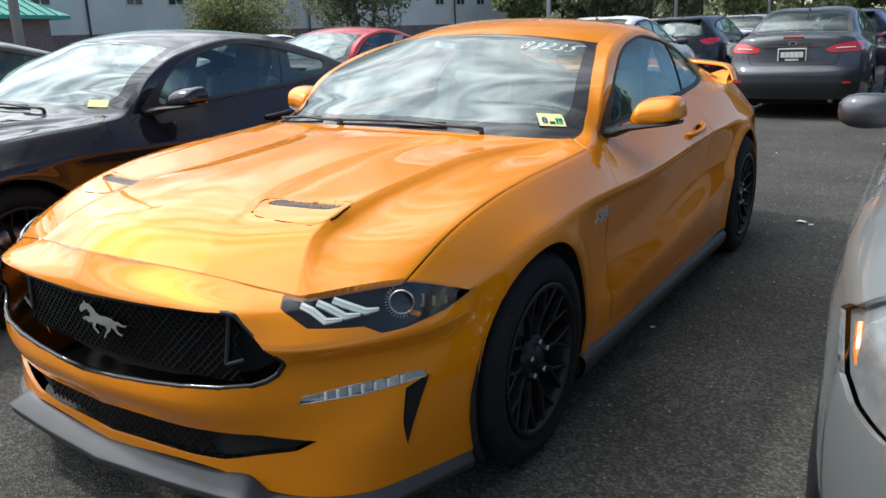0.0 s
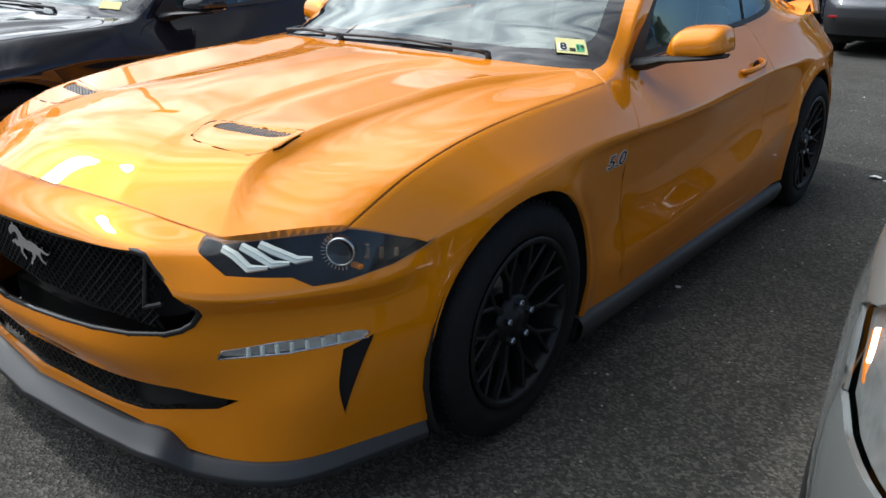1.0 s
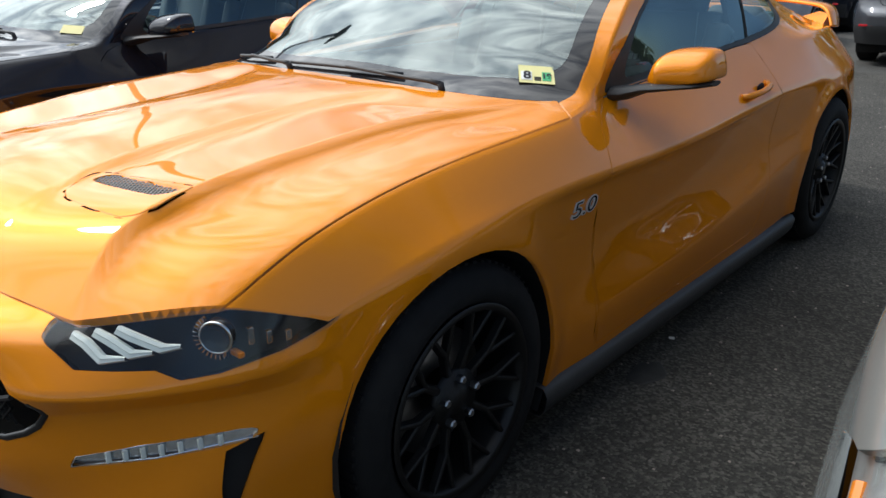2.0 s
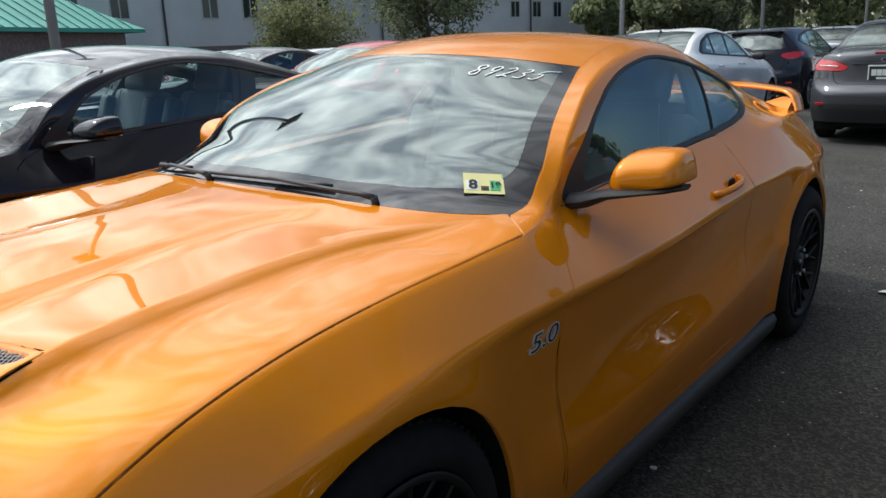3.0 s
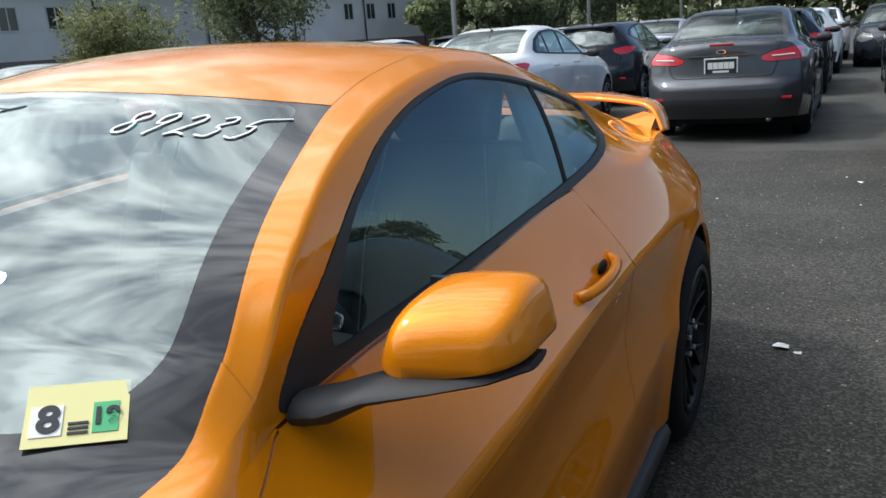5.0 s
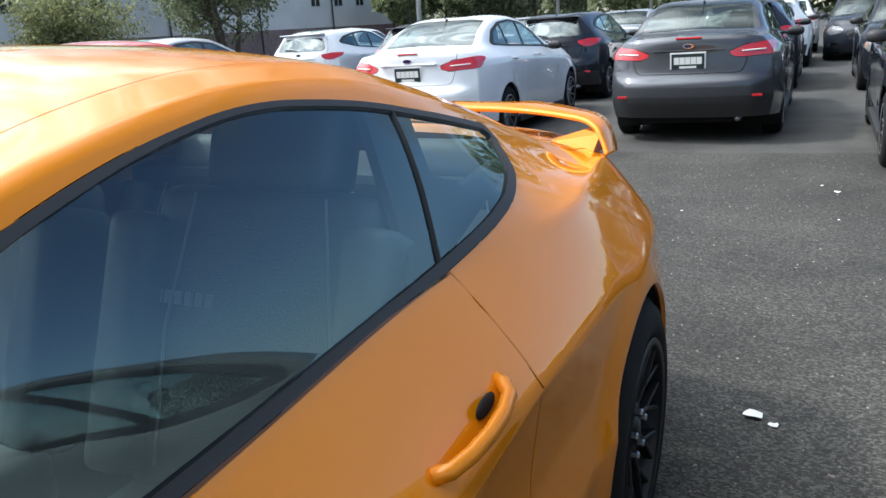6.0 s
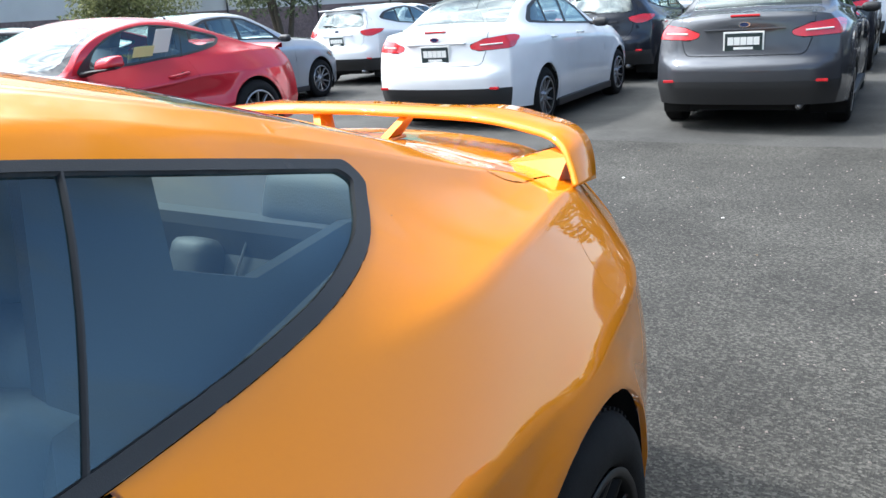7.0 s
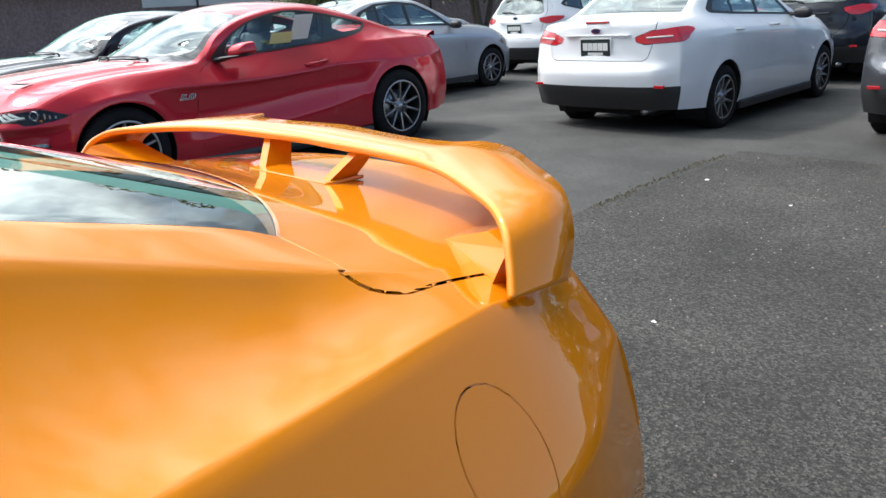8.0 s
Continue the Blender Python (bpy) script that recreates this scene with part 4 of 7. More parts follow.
def sports_coupe(name, label, colour, m, wing=True, style="black", near=True):
    car = thing(name, label, "car", m=None)
    P = lambda nm, tags, mat, side=0, **kw: panel(nm, SHELL, tags, mat, car, side, **kw)
    P("hood", "hood", colour, gap=0.005, depth=0.03)
    P("roof", "roof", colour, gap=0.0005)
    P("rear_lid", "lid", colour, gap=0.006, depth=0.03)
    P("windscreen", "screen", GLASS, gap=0.0, depth=0.004, lift=-0.001)
    P("windscreen_border", "windscreen", FRIT, gap=0.0, depth=0.004, lift=-0.001)
    P("rear_window", "rear_glass", GLASS, gap=0.0, depth=0.004)
    for s in (1, -1):
        P("front_fender", "fender", colour, s, gap=0.0)
        P("body_side", {"side", "pillar", "rail", "deck", "deck_side"}, colour, s, gap=0.001)
        dr = P("door", "door", colour, s, gap=0.0045, depth=0.03)
        P("window_trim", "trim", TRIM, s, gap=0.0006, lift=0.002)
        P("side_window", "glass", SIDE_GLASS, s, gap=0.001, depth=0.003, lift=-0.004)
        P("quarter_window", "quarter_glass", SIDE_GLASS, s, gap=0.001, depth=0.003, lift=-0.004)
        P("vent_plate", "vent_plate", colour, s, gap=0.0012, lift=0.001)
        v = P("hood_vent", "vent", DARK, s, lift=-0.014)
        part("vent_mesh", vent_mesh(s), GLOSS_BLACK if colour is not ORANGE else VENT_WIRE, v, "fine crossing wire mesh")
        # mirror
        mir = part("door_mirror", mirror_mesh(s, 1), colour, car)
        mir.data.polygons.foreach_set("use_smooth", [True] * len(mir.data.polygons))
        part("mirror_base", mirror_mesh(s, 0), TRIM, mir, smooth=True)
        mg = bmesh.new()
        box(mg, (s * 0.822, 1.105, 0.968), (s * 0.985, 1.1175, 1.04), 0.0)
        part("mirror_glass", mg, CHROME, mir)
        # door handle
        bm = bmesh.new()
        tube(bm, [(s * 0.846, 1.682, 0.820), (s * 0.866, 1.700, 0.822), (s * 0.878, 1.74, 0.826), (s * 0.884, 1.79, 0.831), (s * 0.884, 1.84, 0.836), (s * 0.876, 1.888, 0.841), (s * 0.858, 1.915, 0.844), (s * 0.842, 1.925, 0.845)], 0.0125, 12)
        part("door_handle", bm, colour, dr, smooth=True)
        # near-black ellipsoid: shade of the body-coloured hollow behind the handle, put into colour
        bm = bmesh.new()
        bmesh.ops.create_uvsphere(bm, u_segments=20, v_segments=10, radius=1)
        bmesh.ops.scale(bm, vec=(0.006, 0.034, 0.016), verts=bm.verts)
        bmesh.ops.translate(bm, vec=(s * 0.853, 1.852, 0.838), verts=bm.verts)
        part("handle_cup", bm, DARK, dr, smooth=True)
        # headlamp
        lens = P("headlamp", "headlamp", LENS, s, gap=0.001, depth=0.004)
        P("headlamp_housing", "headlamp", LAMP_BLACK, s, gap=0.0, depth=0.002, lift=-0.055)
        # reflectors beyond the projector
        for x, z, w, h, mat, nm in ((0.806, 0.672, 0.010, 0.034, LAMP_SILVER, "reflector"), (0.822, 0.664, 0.009, 0.026, LAMP_SILVER, "reflector"), (0.836, 0.660, 0.008, 0.020, LAMP_SILVER, "reflector"),
                                    (0.802, 0.645, 0.030, 0.010, AMBER, "side_marker")):
            bm = bmesh.new()
            box(bm, (s * x - w / 2, nose_y(x, z) + 0.022, z - h / 2), (s * x + w / 2, nose_y(x, z) + 0.034, z + h / 2), 0.002)
            part(nm, bm, mat, lens)
        for k in range(3):
            bm = bmesh.new()
            x0 = 0.602 + 0.029 * k
            pts = [(x0, 0.695 + 0.004 * k), (x0 + 0.026 - 0.002 * k, 0.684 + 0.004 * k), (x0 + 0.060 + 0.003 * k, 0.659 + 0.006 * k), (x0 + 0.089 - 0.001 * k, 0.659 + 0.0065 * k)]
            n = Vector((s * 0.45, -0.72, 0.53))
            prow = []
            for u, p in enumerate(pts):
                q = Vector((s * p[0], nose_y(*p) + 0.014, p[1]))
                before, after = pts[max(u - 1, 0)], pts[min(u + 1, 3)]
                way = Vector((s * (after[0] - before[0]), 0.4 * (after[0] - before[0]), after[1] - before[1])).normalized()
                across = way.cross(n).normalized() * (0.0095, 0.0105, 0.010, 0.004)[u]
                prow.append([bm.verts.new(q + across * w + n * h) for w, h in ((-1, -0.010), (-0.85, 0.001), (-0.1, 0.003), (0.0, 0.001), (0.85, 0.001), (1, -0.010))])
            for a, b in zip(prow, prow[1:]):
                for u in range(5):
                    bm.faces.new((a[u], a[u + 1], b[u + 1], b[u]))
            bmesh.ops.recalc_face_normals(bm, faces=bm.faces)
            part("daytime_light", bm, LAMP_WHITE, lens, "white slanted light bar")
        bm = bmesh.new()
        cx, cz = 0.770, 0.680
        cm = Matrix.Translation((s * cx, nose_y(cx, cz) + 0.045, cz)) @ Matrix.Rotation(radians(-90), 4, "Z") @ Matrix.Rotation(radians(s * 30), 4, "Z")
        lathe(bm, [(0.032, 0.0), (0.032, 0.02), (0.028, 0.024), (0.025, 0.012), (0.0, 0.018)], cm, 28)
        part("projector", bm, GLOSS_BLACK, lens, smooth=True)
        ring = bmesh.new()
        lathe(ring, [(0.033, 0.018), (0.033, 0.024), (0.029, 0.025), (0.029, 0.018)], cm, 28, True)
        part("projector_ring", ring, LAMP_SILVER, lens, "bright ring", smooth=True)
        ticks = bmesh.new()
        for a in np.radians(np.arange(30, 210, 12)):
            tm = cm @ Matrix.Rotation(a, 4, "X")
            box(ticks, (0.014, -0.0012, 0.035), (0.022, 0.0012, 0.044), m=tm)
        part("projector_fins", ticks, LAMP_SILVER, lens)
        fog = P("fog_lamp", "fog_lamp", LENS, s, gap=0.0008, depth=0.004)
        P("fog_reflector", "fog_lamp", FOG_SILVER, s, gap=0.0, depth=0.002, lift=-0.010)
        rim = bmesh.new()
        loop = [(0.618, 0.451), (0.626, 0.471), (0.70, 0.483), (0.806, 0.491), (0.823, 0.485), (0.818, 0.467), (0.72, 0.456), (0.618, 0.451)]
        tube(rim, [(s * x, nose_y(x, z) + 0.002, z) for x, z in loop], 0.0024, 6)
        part("fog_lamp_rim", rim, CHROME, fog, "bright rim", smooth=True)
        for x in np.linspace(0.665, 0.785, 7):
            z = 0.457 + 0.07 * (x - 0.665)
            bm = bmesh.new()
            box(bm, (s * x - 0.003, nose_y(x, z) - 0.001, z - 0.002), (s * x + 0.003, nose_y(x, z) + 0.008, z + 0.020), 0.001)
            part("fog_fin", bm, LAMP_WHITE, fog)
        P("bumper_slot", "slot", DARK, s, lift=-0.012)
        P("fuel_door", "fuel_door", colour, s) if s > 0 else P("body_patch", "fuel_door", colour, s, gap=0.0)
        # 5.0 badge
        if colour is not BLACK_PAINT:
            bm_m = Matrix.Translation((s * (side_x(0.525, 0.683) + 0.003), 0.525, 0.683)) @ Matrix.Rotation(radians(s * 2), 4, "Z") @ Matrix.Rotation(radians(s * 90), 4, "Z") @ Matrix.Rotation(radians(90), 4, "X") @ Matrix.Diagonal((1.6, 0.86, 1, 1))
            words("engine_badge", "5.0", 0.066, 0.002, SATIN, car, bm_m, shear=0.25, label="silver engine badge with dark faces", bold=0.045)
            words("badge_face", "5.0", 0.066, 0.0028, GLOSS_BLACK, car, bm_m, shear=0.25, bold=-0.008)
        # skirt
        bm = bmesh.new()
        ys = np.linspace(0.345, 2.345, 30)
        prof = lambda y: [(0.868, 0.213), (0.905, 0.210), (0.918 + 0.004 * math.sin((y - 0.35) * 1.5), 0.188), (0.912, 0.150), (0.895, 0.120), (0.80, 0.120)]
        rows = [[bm.verts.new((s * x, y, z)) for x, z in prof(y)] for y in ys]
        for a, b in zip(rows, rows[1:]):
            for k in range(5):
                bm.faces.new((a[k], a[k + 1], b[k + 1], b[k]) if s < 0 else (a[k], b[k], b[k + 1], a[k + 1]))
        part("side_skirt", bm, SKIRT, car, smooth=True)
        wheel(car, 0.915, 0.0, 0.335, 0.337, 0.243, 0.255, style, s, 10 if style == "black" else 5)
        wheel(car, 0.922, 2.72, 0.342, 0.344, 0.243, 0.275, style, s, 10 if style == "black" else 5)
        liner(car, 0.0, 0.335, 0.386, 0.55, 0.895, s)
        liner(car, 2.72, 0.342, 0.396, 0.55, 0.89, s)
        # wiper
        for pivot, mid, x0, x1 in ((0.42, 0.06, -0.24, 0.26), (-0.20, -0.46, -0.68, -0.34)) if s > 0 else ():
            bm = bmesh.new()
            a, n0 = on_screen(pivot, 0.624, 0.016)
            b = on_screen(mid, 0.640, 0.020)[0]
            tube(bm, [a, a.lerp(b, 0.12) + 0.004 * n0, a.lerp(b, 0.4), b], 0.009, 8, 0.005)
            tube(bm, [a - 0.03 * n0, a + 0.004 * n0], 0.010, 10)
            tube(bm, [on_screen(x0 + (x1 - x0) * u, 0.638 + 0.012 * u, 0.010 + 0.006 * u * (1 - u))[0] for u in np.linspace(0, 1, 9)], 0.006, 6)
            part("wiper", bm, TRIM, car, smooth=True)
    P("front_bumper", "nose", colour, gap=0.0)
    P("rear_bumper", "tail", colour, gap=0.001)
    # grilles
    v = P("upper_grille", "grille", DARK, gap=0.0, lift=-0.12)
    lip = bmesh.new()
    edge = [(0, 0.465), (0.12, 0.469), (0.23, 0.478), (0.34, 0.487), (0.45, 0.498), (0.530, 0.509), (0.560, 0.520), (0.580, 0.535), (0.596, 0.563), (0.598, 0.578), (0.591, 0.592), (0.543, 0.640), (0.494, 0.686), (0.475, 0.691), (0.25, 0.691), (0, 0.691)]
    ring = [(x, z) for x, z in edge] + [(-x, z) for x, z in edge[::-1][1:-1]]
    tube(lip, [(x, nose_y(abs(x), z) + 0.006, z) for x, z in ring + ring[:1]], 0.008, 8)
    part("grille_surround", lip, GLOSS_BLACK, v, smooth=True)
    inner = lambda x, z: nose_y(min(abs(x), 0.59), z) + 0.092 - 0.05 * max(0.0, abs(x) - 0.3)
    honeycomb("grille_mesh", v, (-0.46, 0.480), (0.46, 0.690), inner, 0.024, 0.0036)
    for s in (1, -1):
        bm = bmesh.new()
        for a, b in (((0.43, 0.69), (0.415, 0.53)), ((0.415, 0.53), (0.47, 0.55))):
            tube(bm, [(s * a[0], inner(*a) - 0.012, a[1]), (s * b[0], inner(*b) - 0.012, b[1])], 0.006, 6)
        part("grille_bracket", bm, TRIM, v)
    bm = bmesh.new()
    horse = [(-0.086, 0.018), (-0.080, 0.030), (-0.066, 0.040), (-0.062, 0.048), (-0.056, 0.040), (-0.044, 0.040), (-0.030, 0.030), (-0.022, 0.020), (-0.006, 0.015), (0.014, 0.017), (0.032, 0.015), (0.044, 0.010),
             (0.056, 0.012), (0.070, 0.006), (0.090, 0.008), (0.076, 0.000), (0.062, 0.001), (0.050, 0.002), (0.046, -0.006), (0.052, -0.016), (0.066, -0.020), (0.064, -0.026), (0.046, -0.022), (0.036, -0.012),
             (0.026, -0.010), (0.022, -0.020), (0.008, -0.032), (0.000, -0.044), (-0.006, -0.044), (0.002, -0.030), (0.010, -0.020), (0.008, -0.010), (-0.012, -0.010), (-0.026, -0.008), (-0.034, -0.020), (-0.020, -0.032),
             (-0.024, -0.038), (-0.042, -0.024), (-0.042, -0.010), (-0.058, -0.012), (-0.070, -0.004), (-0.074, -0.012), (-0.078, -0.004), (-0.062, 0.004), (-0.048, 0.004), (-0.046, 0.016), (-0.056, 0.024), (-0.070, 0.018), (-0.080, 0.010)]
    prism(bm, [(1.14 * x, 1.1 * z) for x, z in horse], 0.008, Matrix.Translation((0, nose_y(0, 0.6) + 0.078, 0.580)) @ Matrix.Rotation(radians(90), 4, "X"))
    part("grille_emblem", bm, CHROME, v, "chrome emblem on the grille")
    w = P("lower_grille", "low_grille", DARK, gap=0.0, lift=-0.04)
    honeycomb("lower_grille_mesh", w, (-0.36, 0.262), (0.36, 0.349), lambda x, z: nose_y(abs(x), z) + 0.03, 0.026, 0.003)
    # front splitter
    bm = bmesh.new()
    wl = np.linspace(0, 1, 70)
    base = spline(COUPE_NOSE[0])(wl)
    plan = [(*p[:2], p[2]) for p in base]
    full = [(-x, y, z) for x, y, z in plan[::-1]] + plan[1:]
    rows = []
    for x, y, z in full:
        out = Vector((x * 0.75, y + 0.25, 0)).normalized()
        past = min(max((abs(x) - 0.49) / 0.05, 0), 1)
        reach = 0.050 + 0.016 * math.exp(-((abs(x) - 0.46) / 0.06) ** 2) - 0.028 * past
        top = 0.236 + 0.010 * math.exp(-((abs(x) - 0.46) / 0.05) ** 2) - 0.040 * past
        rows.append([bm.verts.new(Vector((x, y, h)) + out * d) for d, h in ((-0.03, top), (0.008, top - 0.002), (0.010, top - 0.003), (reach - 0.002, top - 0.034), (reach, top - 0.036), (reach, top - 0.040), (reach - 0.004, top - 0.058), (reach - 0.010, top - 0.062), (-0.06, top - 0.056))])
    for a, b in zip(rows, rows[1:]):
        for k in range(8):
            bm.faces.new((a[k], b[k], b[k + 1], a[k + 1])[::-1])
    part("front_splitter", bm, SKIRT, car, smooth=True)
    # black cowl under the hood's rear edge
    bm = bmesh.new()
    xs = np.linspace(-0.74, 0.74, 33)
    ya = lambda x: np.interp(abs(x), (0, 0.43, 0.715, 0.80), (0.43, 0.465, 0.60, 0.60))
    za = lambda x: np.interp(abs(x), (0, 0.43, 0.715, 0.80), (0.953, 0.942, 0.916, 0.90))
    rows = [[bm.verts.new((x, ya(x), za(x) - 0.015)), bm.verts.new((x, ya(x) + 0.10, za(x) - 0.012)), bm.verts.new((x, ya(x) + 0.14, za(x) - 0.02))] for x in xs]
    for a, b in zip(rows, rows[1:]):
        for k in range(2):
            bm.faces.new((a[k], b[k], b[k + 1], a[k + 1]))
    part("cowl_panel", bm, TRIM, car, smooth=True)
    # floor pan
    bm = bmesh.new()
    box(bm, (-0.78, 0.40, 0.16), (0.78, 2.32, 0.24))
    box(bm, (-0.52, -0.70, 0.18), (0.52, 0.42, 0.30))
    box(bm, (-0.52, 2.3, 0.20), (0.52, 3.6, 0.34))
    part("floor_pan", bm, DARK, car)
    # cabin
    bm = bmesh.new()
    box(bm, (-0.70, 0.66, 0.60), (0.70, 1.16, 0.925), 0.05, segs=3)
    box(bm, (0.15, 0.95, 0.85), (0.55, 1.17, 0.955), 0.04, segs=3)
    part("dashboard", bm, DASH, car, smooth=True)
    bm = bmesh.new()
    ringm = Matrix.Translation((0.36, 1.30, 0.84)) @ Matrix.Rotation(radians(-65), 4, "X")
    tube(bm, [ringm @ Vector((0.18 * math.cos(a), 0.18 * math.sin(a), 0)) for a in np.linspace(0, math.tau, 29)], 0.016, 8)
    for a in (0, math.pi, -math.pi / 2):
        tube(bm, [ringm @ Vector((0, 0, -0.02)), ringm @ Vector((0.17 * math.cos(a), 0.17 * math.sin(a), 0))], 0.018, 6)
    part("steering_wheel", bm, SEAT, car, smooth=True)
    for x in (0.36, -0.36):
        seat(car, x, 1.62, 0.40, 1.08, mark=colour is ORANGE and x > 0)
        seat(car, x, 2.42, 0.50, 0.62)
    bm = bmesh.new()
    box(bm, (-0.66, 2.72, 0.80), (0.66, 3.10, 0.985), 0.03)
    part("parcel_shelf", bm, DASH, car)
    for s in (1, -1):
        bm = bmesh.new()
        box(bm, (0.655, 0.92, 0.30) if s > 0 else (-0.715, 0.92, 0.30), (0.715, 2.25, 0.91) if s > 0 else (-0.655, 2.25, 0.91), 0.02)
        part("door_lining", bm, DASH, car)
        # dark trim inside the quarter window
        bm = bmesh.new()
        inner_x = lambda z: 0.690 - 0.56 * (z - 0.96)
        trim = [(1.97, 0.95), (2.60, 1.06), (2.50, 1.075), (2.30, 1.06), (2.20, 1.10), (2.24, 1.21), (2.10, 1.24)]
        near_ring = [bm.verts.new((s * inner_x(z), y, z)) for y, z in trim]
        far_ring = [bm.verts.new((s * (inner_x(z) - 0.02), y, z)) for y, z in trim]
        bm.faces.new(near_ring)
        bm.faces.new(far_ring[::-1])
        for k in range(len(trim)):
            n = (k + 1) % len(trim)
            bm.faces.new((near_ring[k], far_ring[k], far_ring[n], near_ring[n]))
        bmesh.ops.recalc_face_normals(bm, faces=bm.faces)
        part("pillar_lining", bm, DASH, car)
    if wing:
        rear_wing(car, colour)
    elif style != "black":
        bm = bmesh.new()
        rows = [[bm.verts.new((x, y + d, z + h)) for d, h in ((-0.09, -0.01), (-0.04, 0.012), (0.02, 0.03), (0.035, 0.026), (0.03, -0.02))]
                for x, y, z in [(x, 3.60 - 0.19 * x * x, 0.985 - 0.05 * x * x) for x in np.linspace(-0.56, 0.56, 21)]]
        for a, b in zip(rows, rows[1:]):
            for k in range(4):
                bm.faces.new((a[k], b[k], b[k + 1], a[k + 1]))
        bmesh.ops.recalc_face_normals(bm, faces=bm.faces)
        part("lip_spoiler", bm, colour, car, smooth=True)
    bm = bmesh.new()
    box(bm, (-0.12, 1.235, 1.215), (0.12, 1.26, 1.275), 0.015)
    tube(bm, [(0, 1.25, 1.27), (0, 1.21, 1.31)], 0.012, 6)
    part("rear_view_mirror", bm, TRIM, car)
    widen(car)
    car.matrix_world = m
    return car


def wider(x, y):
    """How much further out the body reaches than its drawn lines: little at the nose, more at the tail."""
    return math.copysign((0.020 + 0.004 * y) * math.sin(math.pi / 2 * min(1, abs(x) / 0.4)), x)


def widen(car):
    for ob in car.children_recursive:
        if ob.parent is car and ob.name.startswith("wheel") and ob.type == "EMPTY":
            ob.location.x += wider(ob.location.x, ob.location.y)
    for ob in car.children_recursive:
        if ob.type == "MESH" and not ob.parent.name.startswith("wheel"):
            for v in ob.data.vertices:
                v.co.x += wider(v.co.x, v.co.y)


def nose_y(x, z):
    """How far forward the nose stands at (x, z)."""
    best = [spline(k)(np.linspace(0, 1, 41)) for k in COUPE_NOSE] if not NOSE_ROWS else NOSE_ROWS
    if not NOSE_ROWS:
        NOSE_ROWS.extend(best)
    col = [(np.interp(x, r[:, 0], r[:, 2]), np.interp(x, r[:, 0], r[:, 1])) for r in best]
    zs, ys = [c[0] for c in col], [c[1] for c in col]
    return float(np.interp(z, zs, ys))


NOSE_ROWS = []


def mirror_mesh(s, cap):
    """A door mirror: the painted shell with a flat underside, or its black base with the arm."""
    bm = bmesh.new()
    rows = []
    if cap:
        n = 32
        for t in np.r_[0.004, 0.02, 0.05, 0.09, 0.14, np.linspace(0.2, 1, 11)]:
            # from the front face to the open rear
            tall = (1 - max(0.0, 1 - t / 0.85) ** 2.3) ** (1 / 2.3)
            wide = (1 - max(0.0, 1 - t / 0.55) ** 2.6) ** (1 / 2.6)
            ring = []
            for a in np.arange(n) * math.tau / n:
                ca, sa = math.cos(a), math.sin(a)
                ex, ez = math.copysign(abs(ca) ** 0.42, ca), math.copysign(abs(sa) ** 0.42, sa)
                up = (ez + 1) / 2
                half = (0.104 - 0.040 * up * tall) if ex < 0 else (0.103 - 0.020 * up * tall)
                x = 0.905 + half * ex * (0.35 + 0.65 * wide)
                z = 0.959 + 0.008 * ex + (0.022 + 0.076 * tall) * up * (1 - 0.05 * max(0, ex))
                y = 0.938 + 0.150 * t + 0.045 * (x - 0.80) / 0.2 * (1 - 0.4 * t)
                ring.append(bm.verts.new((s * x, y, z)))
            rows.append(ring)
    else:
        n = 12
        for x, y, z, deep, tall in ((0.738, 0.893, 0.925, 0.014, 0.012), (0.744, 0.896, 0.925, 0.032, 0.023), (0.785, 0.914, 0.931, 0.046, 0.022), (0.83, 0.955, 0.944, 0.058, 0.014),
                                    (0.90, 1.000, 0.951, 0.066, 0.011), (0.96, 1.030, 0.957, 0.058, 0.010), (1.000, 1.050, 0.963, 0.032, 0.008)):
            rows.append([bm.verts.new((s * x, y + deep * math.cos(a), z + tall * math.sin(a))) for a in np.arange(n) * math.tau / n])
    for a, b in zip(rows, rows[1:]):
        for k in range(n):
            bm.faces.new((a[k], a[(k + 1) % n], b[(k + 1) % n], b[k]))
    bm.faces.new(rows[0])
    bm.faces.new(rows[-1])
    bmesh.ops.recalc_face_normals(bm, faces=bm.faces)
    return bm


